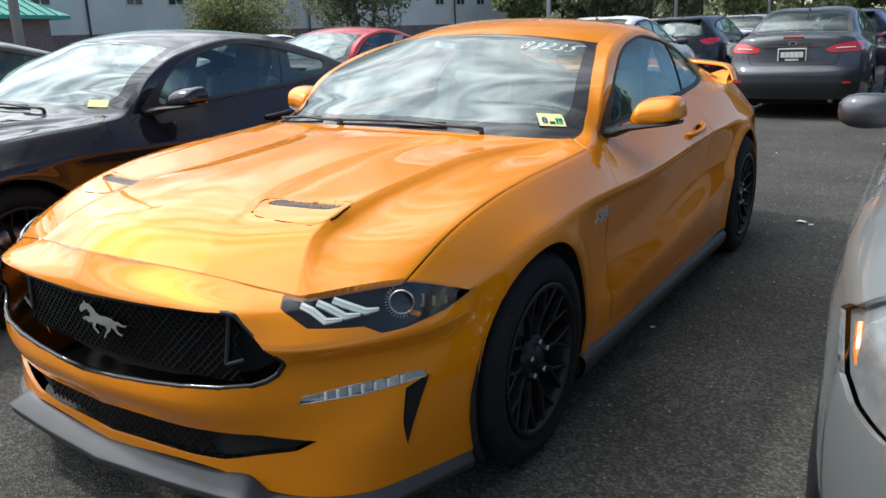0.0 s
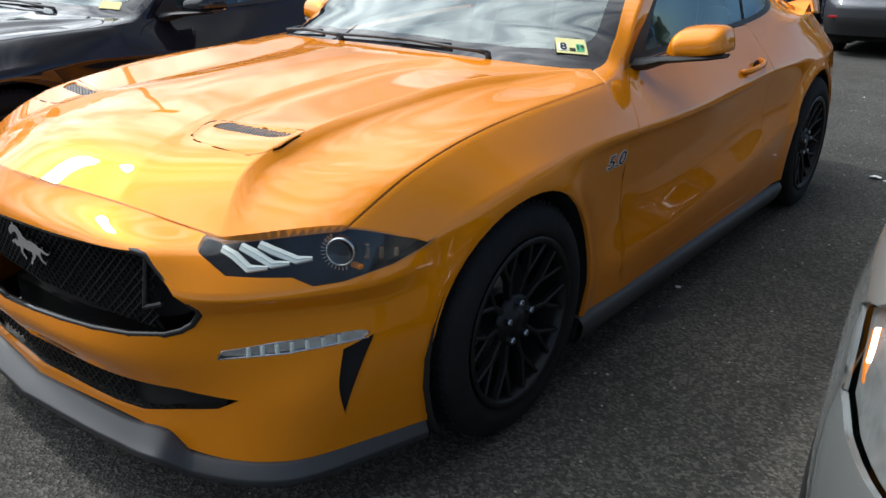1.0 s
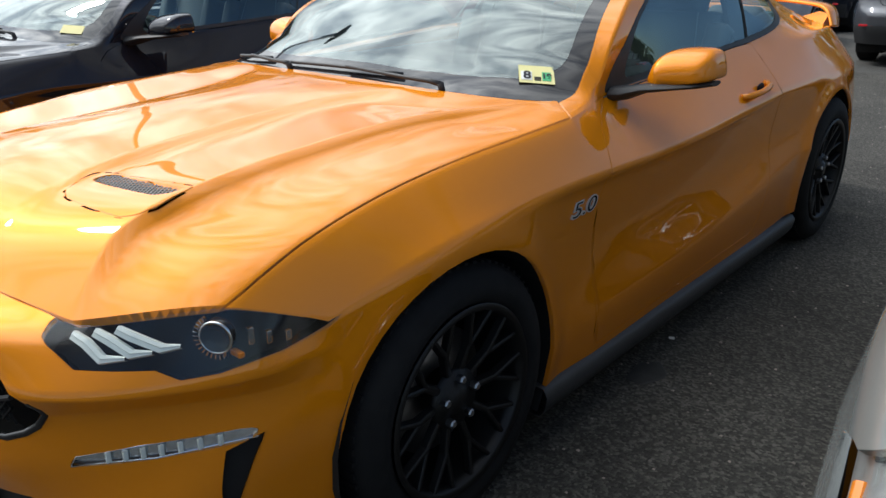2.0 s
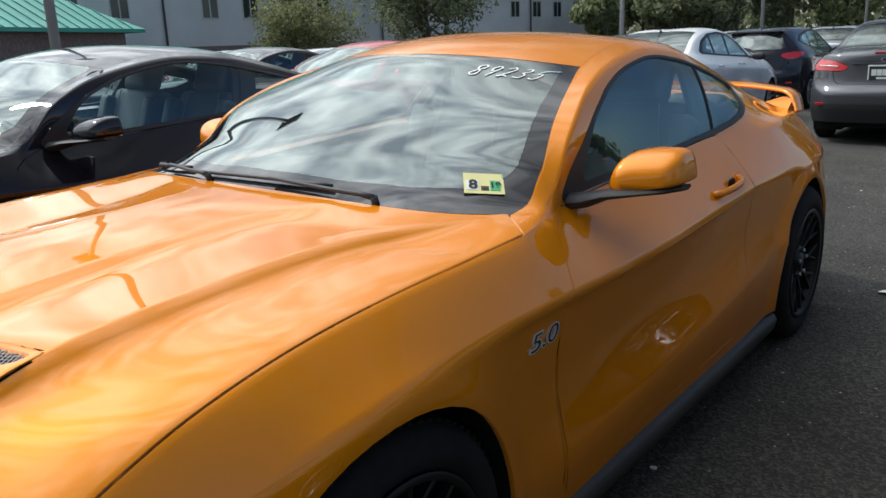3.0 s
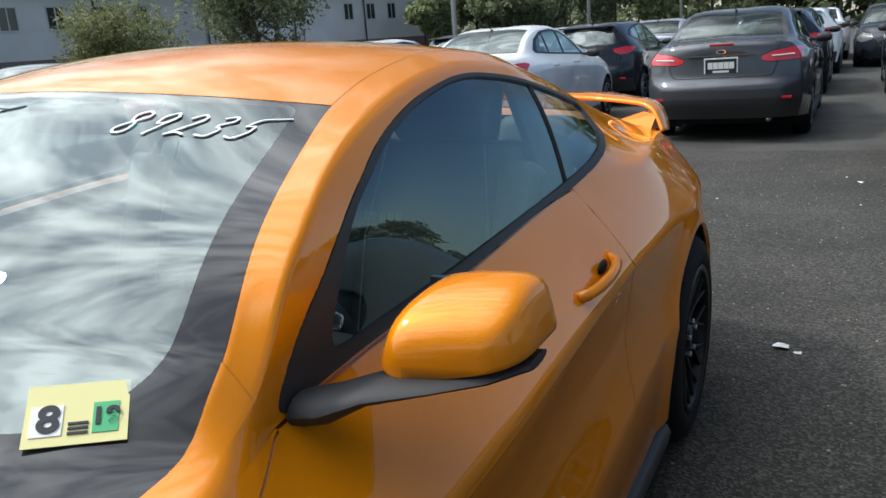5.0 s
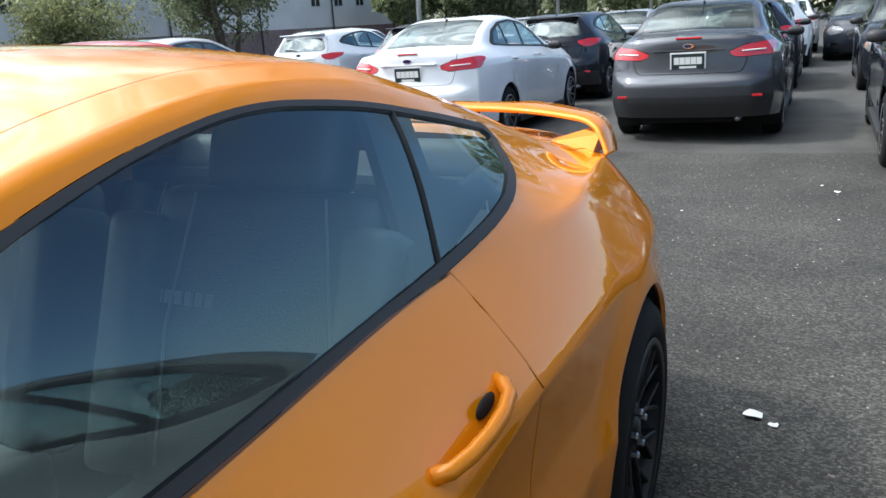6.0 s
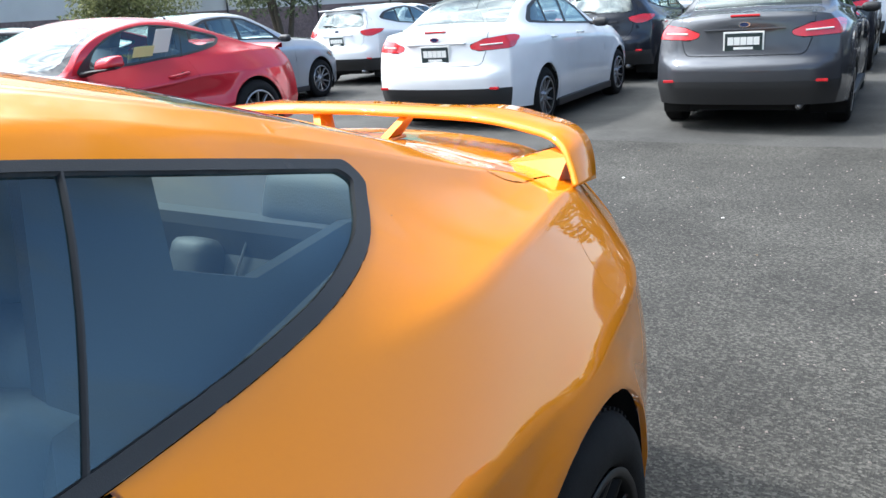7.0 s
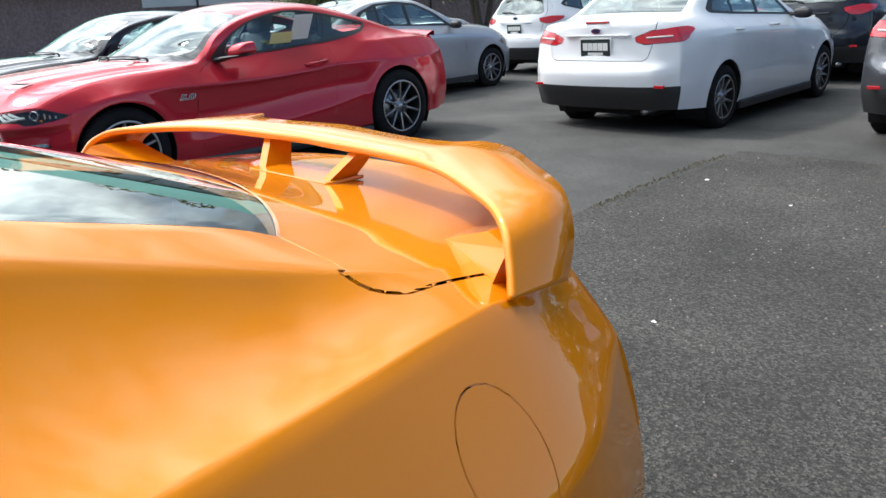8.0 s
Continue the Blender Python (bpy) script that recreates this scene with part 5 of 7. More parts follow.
def rear_wing(car, colour):
    """The pedestal wing on the lid: a blade whose ends turn down, and two struts."""
    w = new("rear_wing")
    w.parent = car
    rows_at = spline([(0.0, 0.0, 3.450, 1.074, 3.565, 1.086), (0.30, 0.30, 3.430, 1.071, 3.556, 1.083), (0.335, 0.335, 3.425, 1.070, 3.60, 1.080), (0.52, 0.52, 3.350, 1.062, 3.53, 1.064),
                      (0.60, 0.604, 3.305, 1.053, 3.475, 1.053), (0.655, 0.648, 3.275, 1.030, 3.435, 1.030), (0.70, 0.666, 3.26, 1.005, 3.415, 1.000), (0.80, 0.690, 3.235, 0.962, 3.365, 0.952)])
    st = np.r_[np.linspace(0, 0.30, 14), np.linspace(0.302, 0.335, 5), np.linspace(0.34, 0.8, 34)]
    full = [(-1, t) for t in st[::-1]] + [(1, t) for t in st[1:]]
    bm = bmesh.new()
    rings = []
    vals = {t: rows_at(t)[0] for t in st}
    for s, t in full:
        x, yf, zf, yr, zr = vals[t]
        d = rows_at(min(t + 0.01, 0.8))[0] - rows_at(max(t - 0.01, 0))[0]
        nrm = Vector((-d[2] * s, 0, d[0])).normalized()
        ring = []
        for u, h in ((0, 0.0), (0.012, 0.006), (0.05, 0.0085), (0.6, 0.008), (0.975, 0.005), (1, 0.0), (0.975, -0.005), (0.6, -0.008), (0.05, -0.0085), (0.012, -0.006)):
            ring.append(bm.verts.new(Vector((s * x, yf + u * (yr - yf), zf + u * (zr - zf))) + nrm * h))
        rings.append(ring)
    for a, b in zip(rings, rings[1:]):
        for k in range(10):
            bm.faces.new((a[k], a[(k + 1) % 10], b[(k + 1) % 10], b[k])[::-1])
    bm.faces.new(rings[0])
    bm.faces.new(rings[-1][::-1])
    part("wing_blade", bm, colour, w, smooth=True)
    for s in (1, -1):
        bm = bmesh.new()
        lo = [(s * 0.080, 3.40, 1.0), (s * 0.102, 3.40, 1.0), (s * 0.102, 3.47, 0.995), (s * 0.080, 3.47, 0.995)]
        hi = [(s * 0.124, 3.460, 1.068), (s * 0.146, 3.460, 1.068), (s * 0.146, 3.515, 1.074), (s * 0.124, 3.515, 1.074)]
        va, vb = [bm.verts.new(p) for p in lo], [bm.verts.new(p) for p in hi]
        for k in range(4):
            bm.faces.new((va[k], va[(k + 1) % 4], vb[(k + 1) % 4], vb[k]))
        bmesh.ops.recalc_face_normals(bm, faces=bm.faces)
        part("wing_strut", bm, colour, w)
        bm = bmesh.new()
        foot = [(0.46, 3.33, 0.980), (0.640, 3.25, 0.958), (0.652, 3.38, 0.958), (0.46, 3.41, 0.980)]
        tops = [(0.605, 3.292, 1.030), (0.660, 3.270, 1.020), (0.664, 3.37, 1.016), (0.605, 3.38, 1.026)]
        va, vb = [bm.verts.new((s * p[0], p[1], p[2])) for p in foot], [bm.verts.new((s * p[0], p[1], p[2])) for p in tops]
        for k in range(4):
            bm.faces.new((va[k], va[(k + 1) % 4], vb[(k + 1) % 4], vb[k]))
        bm.faces.new(vb)
        bmesh.ops.recalc_face_normals(bm, faces=bm.faces)
        part("wing_foot", bm, colour, w)
    bm = bmesh.new()
    box(bm, (-0.12, 3.39, 1.003), (0.12, 3.49, 1.012), 0.004)
    part("strut_base", bm, colour, w)


# ---- ground ----
FALL = 0.0195


def asphalt(name, scale, tones, relief, warm=(0.965, 0.89)):
    m = bpy.data.materials.new(name)
    m.use_nodes = True
    nt = m.node_tree
    b = nt.nodes["Principled BSDF"]
    b.inputs["Roughness"].default_value, b.inputs["Specular IOR Level"].default_value = 0.85, 0.3
    co = nt.nodes.new("ShaderNodeTexCoord").outputs["Object"]

    def noise_at(scale, detail, rough=0.6):
        n = nt.nodes.new("ShaderNodeTexNoise")
        n.inputs["Scale"].default_value, n.inputs["Detail"].default_value, n.inputs["Roughness"].default_value = scale, detail, rough
        nt.links.new(co, n.inputs["Vector"])
        return n.outputs["Fac"]

    cells = nt.nodes.new("ShaderNodeTexVoronoi")
    cells.inputs["Scale"].default_value = scale
    nt.links.new(co, cells.inputs["Vector"])
    stones = nt.nodes.new("ShaderNodeValToRGB")
    for k, (pos, col) in enumerate(zip((0.0, 0.55, 1.0), [(t, t * warm[0], t * warm[1]) for t in tones])):
        e = stones.color_ramp.elements[k] if k < 2 else stones.color_ramp.elements.new(pos)
        e.position, e.color = pos, (*col, 1)
    sep = nt.nodes.new("ShaderNodeSeparateColor")
    nt.links.new(cells.outputs["Color"], sep.inputs[0])
    nt.links.new(sep.outputs[0], stones.inputs[0])
    patch = nt.nodes.new("ShaderNodeMapRange")
    patch.inputs["From Min"].default_value, patch.inputs["From Max"].default_value = 0.35, 0.68
    patch.inputs["To Min"].default_value, patch.inputs["To Max"].default_value = 0.72, 1.3
    nt.links.new(noise_at(0.9, 5), patch.inputs["Value"])
    mul = nt.nodes.new("ShaderNodeVectorMath")
    mul.operation = "SCALE"
    nt.links.new(stones.outputs[0], mul.inputs[0])
    nt.links.new(patch.outputs[0], mul.inputs["Scale"])
    nt.links.new(mul.outputs[0], b.inputs["Base Color"])
    bump = nt.nodes.new("ShaderNodeBump")
    bump.inputs["Strength"].default_value, bump.inputs["Distance"].default_value = relief, 0.005
    add = nt.nodes.new("ShaderNodeMath")
    add.operation = "ADD"
    nt.links.new(cells.outputs["Distance"], add.inputs[0])
    nt.links.new(noise_at(60, 4), add.inputs[1])
    nt.links.new(add.outputs[0], bump.inputs["Height"])
    nt.links.new(bump.outputs[0], b.inputs["Normal"])
    return m


ASPHALT = asphalt("smooth_asphalt", 170, (0.043, 0.064, 0.099), 0.4)
ROUGH = asphalt("rough_asphalt", 115, (0.0225, 0.046, 0.102), 0.9, (0.95, 0.83))
def rise(x, y):
    """The lot climbs gently from the lane beside the orange coupe towards the second row of coupes."""
    ease = lambda t: min(max(t, 0), 1) ** 2 * (3 - 2 * min(max(t, 0), 1))
    return FALL * min(max(0.9 - x, 0), 4.7) * ease((10.4 - y) / 1.6) * ease((x + 14) / 2) * ease((y + 8) / 3)


bm = bmesh.new()
gx = np.r_[-400, -100, -40, np.arange(-15, 0.8, 0.3), 0.9, 10, 50, 400]
gy = np.r_[-400, -100, -30, np.arange(-8.4, 12, 0.4), 20, 50, 100, 400]
net = [[bm.verts.new((x, y, rise(x, y))) for y in gy] for x in gx]
for a, b in zip(net, net[1:]):
    for k in range(len(gy) - 1):
        bm.faces.new((a[k], b[k], b[k + 1], a[k + 1]))
ground = part("ground", bm, ASPHALT, None, smooth=True)
tagged(ground, "dark grey asphalt of the car lot", "ground", kind="structure")


def ragged(a, b, n, wobble, seed):
    """Points from a to b with an uneven line."""
    rng = np.random.default_rng(seed)
    off = np.cumsum(rng.normal(size=n)) * wobble * 0.3 + rng.normal(size=n) * wobble * 0.4
    off = off - np.linspace(off[0], off[-1], n)
    a, b = np.array(a, float), np.array(b, float)
    nrm = np.array((-(b - a)[1], (b - a)[0])) / np.linalg.norm(b - a)
    return [a + (b - a) * t + nrm * o for t, o in zip(np.linspace(0, 1, n), off)]


# the older, rougher paving ends in a worn edge
edge = ragged((-1.43, -30), (-1.43, 8.75), 150, 0.03, 2) + ragged((-1.35, 8.82), (14, 10.0), 70, 0.03, 3)
outline = [tuple(q) for q in edge] + [(14, -30)]
bm = bmesh.new()
top = [bm.verts.new((x, y, 0.004)) for x, y in outline]
low = [bm.verts.new((x, y, -0.004)) for x, y in outline]
bm.faces.new(top[::-1])
for k in range(len(outline)):
    j = (k + 1) % len(outline)
    bm.faces.new((low[k], low[j], top[j], top[k]))
bmesh.ops.recalc_face_normals(bm, faces=bm.faces)
bmesh.ops.triangulate(bm, faces=[f for f in bm.faces if len(f.verts) > 4])
for x in (-1.0, -0.4, 0.2, 0.9):
    bmesh.ops.bisect_plane(bm, geom=bm.verts[:] + bm.edges[:] + bm.faces[:], plane_co=(x, 0, 0), plane_no=(1, 0, 0))
for y in np.r_[-8, -7, -6, -5, np.arange(8.0, 10.5, 0.4)]:
    bmesh.ops.bisect_plane(bm, geom=bm.verts[:] + bm.edges[:] + bm.faces[:], plane_co=(0, float(y), 0), plane_no=(0, 1, 0))
for v in bm.verts:
    v.co.z += rise(v.co.x, v.co.y)
pavement = part("pavement", bm, ROUGH, None)
tagged(pavement, "rougher stony asphalt paving with a worn edge", "pavement", kind="structure")


# ---- compact saloons and hatchbacks ----
COMPACT_FRONT = [
    [(-0.42, 0.80, -0.42, 0.19), (0.0, 0.86, 0.0, 0.19), (0.62, 0.86, 0.62, 0.195)],
    [(-0.42, 0.85, -0.42, 0.36), (0.0, 0.895, 0.0, 0.37), (0.62, 0.888, 0.62, 0.38)],
    [(-0.42, 0.855, -0.42, 0.58), (0.0, 0.902, 0.0, 0.60), (0.62, 0.898, 0.62, 0.61)],
    [(-0.42, 0.815, -0.42, 0.74), (0.0, 0.885, 0.0, 0.82), (0.62, 0.895, 0.62, 0.87)],
    [(-0.42, 0.71, -0.46, 0.82), (0.0, 0.775, -0.06, 0.93), (0.62, 0.80, 0.58, 0.995)],
    [(-0.42, 0.52, -0.66, 0.79), (0.0, 0.55, -0.25, 0.96), (0.62, 0.66, 0.56, 1.03)],
    [(-0.42, 0.27, -0.76, 0.80), (0.0, 0.30, -0.32, 0.98), (0.62, 0.38, 0.48, 1.055)],
    [(-0.42, 0.0, -0.80, 0.80), (0.0, 0.0, -0.35, 0.985), (0.62, 0.0, 0.44, 1.065)],
]
COMPACT_NOSE = [
    [(0, 0.0, -0.84, 0.22), (0.5, 0.45, -0.80, 0.22), (0.8, 0.72, -0.62, 0.21), (1, 0.80, -0.42, 0.19)],
    [(0, 0.0, -0.88, 0.42), (0.5, 0.47, -0.82, 0.42), (0.8, 0.75, -0.62, 0.40), (1, 0.85, -0.42, 0.36)],
    [(0, 0.0, -0.87, 0.60), (0.5, 0.47, -0.80, 0.60), (0.8, 0.76, -0.60, 0.60), (1, 0.855, -0.42, 0.58)],
    [(0, 0.0, -0.83, 0.74), (0.5, 0.50, -0.74, 0.74), (0.8, 0.74, -0.55, 0.74), (1, 0.815, -0.42, 0.74)],
    [(0, 0.0, -0.80, 0.80), (0.5, 0.50, -0.68, 0.79), (0.8, 0.66, -0.52, 0.81), (1, 0.71, -0.46, 0.82)],
]
LOW_SIDE = [
    [(0.62, 0.86, 0.62, 0.195), (1.3, 0.85, 1.3, 0.20), (2.2, 0.86, 2.2, 0.215), (2.65, 0.88, 2.65, 0.24)],
    [(0.62, 0.888, 0.62, 0.38), (1.3, 0.878, 1.3, 0.385), (2.2, 0.895, 2.2, 0.40), (2.65, 0.90, 2.65, 0.42)],
    [(0.62, 0.898, 0.62, 0.61), (1.3, 0.89, 1.3, 0.63), (2.2, 0.90, 2.2, 0.66), (2.65, 0.905, 2.65, 0.67)],
    [(0.62, 0.895, 0.62, 0.87), (1.3, 0.89, 1.3, 0.91), (2.2, 0.895, 2.2, 0.95), (2.65, 0.888, 2.65, 0.965)],
    [(0.62, 0.80, 0.58, 0.995), (0.80, 0.785, 0.80, 1.01), (1.3, 0.78, 1.3, 1.03), (2.2, 0.775, 2.2, 1.075)],
]
TOP = [
    [(0.62, 0.77, 0.60, 1.015), (1.0, 0.675, 1.02, 1.22), (1.4, 0.615, 1.45, 1.385), (1.8, 0.60, 1.85, 1.425), (2.2, 0.595, 2.25, 1.41)],
    [(0.62, 0.72, 0.56, 1.03), (1.0, 0.615, 0.98, 1.25), (1.4, 0.54, 1.40, 1.42), (1.8, 0.52, 1.85, 1.465), (2.2, 0.52, 2.25, 1.452)],
    [(0.62, 0.0, 0.42, 1.06), (1.0, 0.0, 0.80, 1.28), (1.4, 0.0, 1.22, 1.45), (1.8, 0.0, 1.75, 1.485), (2.2, 0.0, 2.2, 1.475)],
]
SALOON_END = [
    [(3.1, 0.86, 3.1, 0.26), (3.4, 0.79, 3.40, 0.28)],
    [(3.1, 0.885, 3.1, 0.45), (3.4, 0.825, 3.42, 0.46)],
    [(3.1, 0.885, 3.1, 0.66), (3.4, 0.825, 3.42, 0.66)],
    [(3.1, 0.86, 3.1, 0.965), (3.4, 0.79, 3.40, 0.95)],
    [(2.65, 0.755, 2.65, 1.10), (3.1, 0.735, 3.1, 1.095), (3.4, 0.70, 3.40, 1.07)],
    [(2.6, 0.61, 2.68, 1.31), (2.95, 0.655, 3.0, 1.15), (3.1, 0.66, 3.14, 1.115), (3.4, 0.63, 3.42, 1.085)],
    [(2.35, 0.52, 2.42, 1.42), (2.65, 0.55, 2.74, 1.30), (2.95, 0.59, 3.02, 1.15), (3.1, 0.59, 3.18, 1.118), (3.4, 0.56, 3.45, 1.095)],
    [(2.35, 0.0, 2.42, 1.445), (2.65, 0.0, 2.80, 1.32), (2.95, 0.0, 3.14, 1.165), (3.1, 0.0, 3.26, 1.135), (3.4, 0.0, 3.52, 1.12)],
]
SALOON_TAIL = [
    [(0, 0.0, 3.56, 0.28), (0.6, 0.55, 3.52, 0.28), (1, 0.79, 3.40, 0.28)],
    [(0, 0.0, 3.66, 0.46), (0.6, 0.60, 3.59, 0.46), (1, 0.825, 3.42, 0.46)],
    [(0, 0.0, 3.67, 0.64), (0.6, 0.60, 3.60, 0.64), (1, 0.825, 3.42, 0.66)],
    [(0, 0.0, 3.60, 0.72), (0.6, 0.58, 3.54, 0.72), (1, 0.82, 3.415, 0.75)],
    [(0, 0.0, 3.565, 0.93), (0.6, 0.56, 3.51, 0.93), (1, 0.79, 3.40, 0.95)],
    [(0, 0.0, 3.56, 1.075), (0.6, 0.50, 3.50, 1.06), (1, 0.70, 3.40, 1.07)],
    [(0, 0.0, 3.52, 1.12), (0.6, 0.44, 3.48, 1.10), (1, 0.56, 3.45, 1.095)],
]
HATCH_END = [
    [(2.9, 0.87, 2.9, 0.25), (3.1, 0.80, 3.12, 0.27)],
    [(2.9, 0.89, 2.9, 0.44), (3.1, 0.83, 3.14, 0.45)],
    [(2.9, 0.89, 2.9, 0.67), (3.1, 0.83, 3.14, 0.67)],
    [(2.9, 0.868, 2.9, 0.97), (3.1, 0.80, 3.12, 0.97)],
    [(2.65, 0.75, 2.65, 1.12), (2.9, 0.735, 2.9, 1.14), (3.1, 0.715, 3.08, 1.12)],
    [(2.6, 0.595, 2.65, 1.36), (2.9, 0.60, 2.92, 1.30), (3.1, 0.625, 3.05, 1.22)],
    [(2.6, 0.52, 2.7, 1.43), (2.9, 0.51, 2.96, 1.385), (3.1, 0.50, 3.06, 1.36)],
    [(2.6, 0.0, 2.7, 1.455), (2.9, 0.0, 3.02, 1.415), (3.1, 0.0, 3.16, 1.39)],
]
HATCH_TAIL = [
    [(0, 0.0, 3.30, 0.28), (0.6, 0.55, 3.26, 0.28), (1, 0.80, 3.12, 0.27)],
    [(0, 0.0, 3.42, 0.46), (0.6, 0.60, 3.34, 0.46), (1, 0.83, 3.14, 0.45)],
    [(0, 0.0, 3.43, 0.64), (0.6, 0.60, 3.35, 0.64), (1, 0.83, 3.14, 0.67)],
    [(0, 0.0, 3.38, 0.74), (0.6, 0.58, 3.30, 0.74), (1, 0.825, 3.13, 0.80)],
    [(0, 0.0, 3.34, 0.98), (0.6, 0.56, 3.27, 0.98), (1, 0.80, 3.12, 0.97)],
    [(0, 0.0, 3.30, 1.10), (0.6, 0.55, 3.23, 1.10), (1, 0.715, 3.08, 1.12)],
    [(0, 0.0, 3.18, 1.33), (0.6, 0.48, 3.12, 1.31), (1, 0.56, 3.06, 1.29)],
    [(0, 0.0, 3.16, 1.39), (0.6, 0.44, 3.09, 1.37), (1, 0.50, 3.06, 1.36)],
]


def compact_shell(kind):
    arches = ((0.0, 0.315, 0.365), (2.648, 0.315, 0.365))
    sh = Shell()
    g, col = loft(COMPACT_FRONT, (0, 0.3, 0, 0.5, 0.4, 0.4, 0.3, 0), np.linspace(-0.42, 0.62, 34), (2, 4, 5, 5, 6, 5, 6))
    flare(g, arches[:1], 0.012)
    b1 = sh.add_grid(g, lambda i, j: "fender" if j < col[4] else "hood")
    end, tail = (SALOON_END, SALOON_TAIL) if kind == "saloon" else (HATCH_END, HATCH_TAIL)
    last = 3.4 if kind == "saloon" else 3.1
    lines = [list(a) + list(b) for a, b in zip(LOW_SIDE + TOP, end)]
    top, low = (2.35, 2.95) if kind == "saloon" else (3.2, 3.3)
    st = np.r_[np.linspace(0.62, 1.4, 26), np.linspace(1.4, min(top, last), 26)[1:]]
    if kind == "saloon":
        st = np.r_[st, np.linspace(top, low, 18)[1:], np.linspace(low, last, 14)[1:]]
    g2, c2 = loft(lines, (0, 0.3, 0, 0.6, 0.5, 0.6, 0.5, 0), st, (2, 4, 5, 5, 7, 4, 9))
    flare(g2, arches[1:], 0.012)

    def cabin(i, j):
        s = 0.5 * (st[i] + st[i + 1])
        if j < c2[4]:
            return "side"
        if j < c2[6]:
            return "pillar"
        return "windscreen" if s < 1.4 else "roof" if s < top else "rear_glass" if s < low else "deck"
    b2 = sh.add_grid(g2, cabin)
    g3, _ = loft(level(COMPACT_NOSE), (0, 0.4, 0.3, 0.4, 0), np.linspace(0, 1, 28), (5, 4, 4, 3), False)
    b3 = sh.add_grid(g3, lambda i, j: "nose")
    n = len(tail)
    g4, c4 = loft(level(tail), (0, 0.4, 0.6, 0.5, 0.3, 0.5, 0.3, 0)[:n], np.linspace(0, 1, 30), (5, 4, 3, 5, 4, 3, 3)[:n - 1], False)
    b4 = sh.add_grid(g4, lambda i, j: "tail", flip=True)
    row = lambda b, i: [b[0] + (i % b[1]) * b[2] + j for j in range(b[2])]
    sh.soften(row(b1, 0)[:col[4] + 1], row(b3, -1))
    sh.soften(row(b2, -1)[:c2[5] + 1], row(b4, -1))

    def arch(cy, cz, r):
        a = np.radians(np.arange(-10, 191, 10))
        return [(cy + r * math.cos(t), cz + r * math.sin(t)) for t in a] + [(cy - r * 0.95, 0.1), (cy + r * 0.95, 0.1)]
    out = lambda c: c[0] > 0.65
    sh.cut(arch(*arches[0]), side_view, "none", {"fender", "side", "nose"}, out)
    sh.cut(arch(*arches[1]), side_view, "none", {"side"}, out)
    sh.cut([(0.62, 1.3), (0.66, 0.95), (0.62, 0.75), (0.60, 0.28), (1.70, 0.27), (1.70, 1.3)], side_view, "front_door", {"fender", "side"}, out)
    sh.cut([(1.70, 1.3), (1.70, 0.27), (2.18, 0.28), (2.22, 0.42), (2.36, 0.66), (2.55, 0.80), (2.58, 1.02), (2.62, 1.3)], side_view, "rear_door", {"side"}, out)
    if kind == "saloon":
        dlo = [(0.80, 1.02), (1.7, 1.065), (2.3, 1.095), (2.72, 1.125), (2.76, 1.16), (2.56, 1.30), (2.25, 1.395), (1.85, 1.42), (1.45, 1.375), (1.10, 1.235)]
        pane = [(0.92, 1.05), (1.7, 1.088), (2.3, 1.118), (2.66, 1.145), (2.52, 1.275), (2.22, 1.37), (1.85, 1.395), (1.47, 1.352), (1.15, 1.225)]
    else:
        dlo = [(0.80, 1.02), (1.7, 1.065), (2.3, 1.11), (2.80, 1.20), (2.84, 1.24), (2.62, 1.335), (2.25, 1.395), (1.85, 1.42), (1.45, 1.375), (1.10, 1.235)]
        pane = [(0.92, 1.05), (1.7, 1.088), (2.3, 1.132), (2.74, 1.215), (2.60, 1.305), (2.22, 1.37), (1.85, 1.395), (1.47, 1.352), (1.15, 1.225)]
    sh.cut(rounded(dlo, 0.04, 4), side_view, "trim", {"pillar", "side", "front_door", "rear_door"}, lambda c: c[0] > 0.45)
    sh.cut(rounded(pane, 0.03, 4), side_view, "glass", {"trim"}, lambda c: c[0] > 0.45)
    sh.cut([(1.69, 1.0), (1.69, 1.5), (2.25, 1.5), (2.32, 1.0)], side_view, "rear_glass_side", {"glass"})
    sh.cut([(2.32, 1.0), (2.25, 1.5), (3.0, 1.5), (3.0, 1.0)], side_view, "small_glass", {"glass"})
    sh.cut([(1.66, 1.0), (1.66, 1.5), (1.72, 1.5), (1.72, 1.0)], side_view, "trim", {"glass", "rear_glass_side"})
    sh.cut([(2.26, 1.0), (2.20, 1.5), (2.24, 1.5), (2.30, 1.0)], side_view, "trim", {"rear_glass_side", "small_glass"})
    # lamps and openings at both ends, seen along the car
    sh.cut([(-0.1, 0.50), (0.40, 0.50), (0.47, 0.62), (0.42, 0.685), (-0.1, 0.70)], front_view, "grille", {"nose"})
    sh.cut([(0.50, 0.70), (0.53, 0.66), (0.64, 0.625), (0.745, 0.605), (0.815, 0.618), (0.853, 0.656), (0.870, 0.715), (0.848, 0.745), (0.80, 0.785), (0.735, 0.83), (0.56, 0.785)], front_view, "headlamp", {"nose", "fender"}, lambda c: c[1] < -0.16)
    sh.cut(rounded([(0.56, 0.29), (0.58, 0.40), (0.72, 0.43), (0.76, 0.34), (0.70, 0.28)], 0.03, 3), front_view, "fog_well", {"nose"})
    sh.cut([(-0.1, 0.24), (-0.1, 0.50), (0.70, 0.50), (0.84, 0.50), (0.84, 0.24)], front_view, "low_bumper", {"tail"})
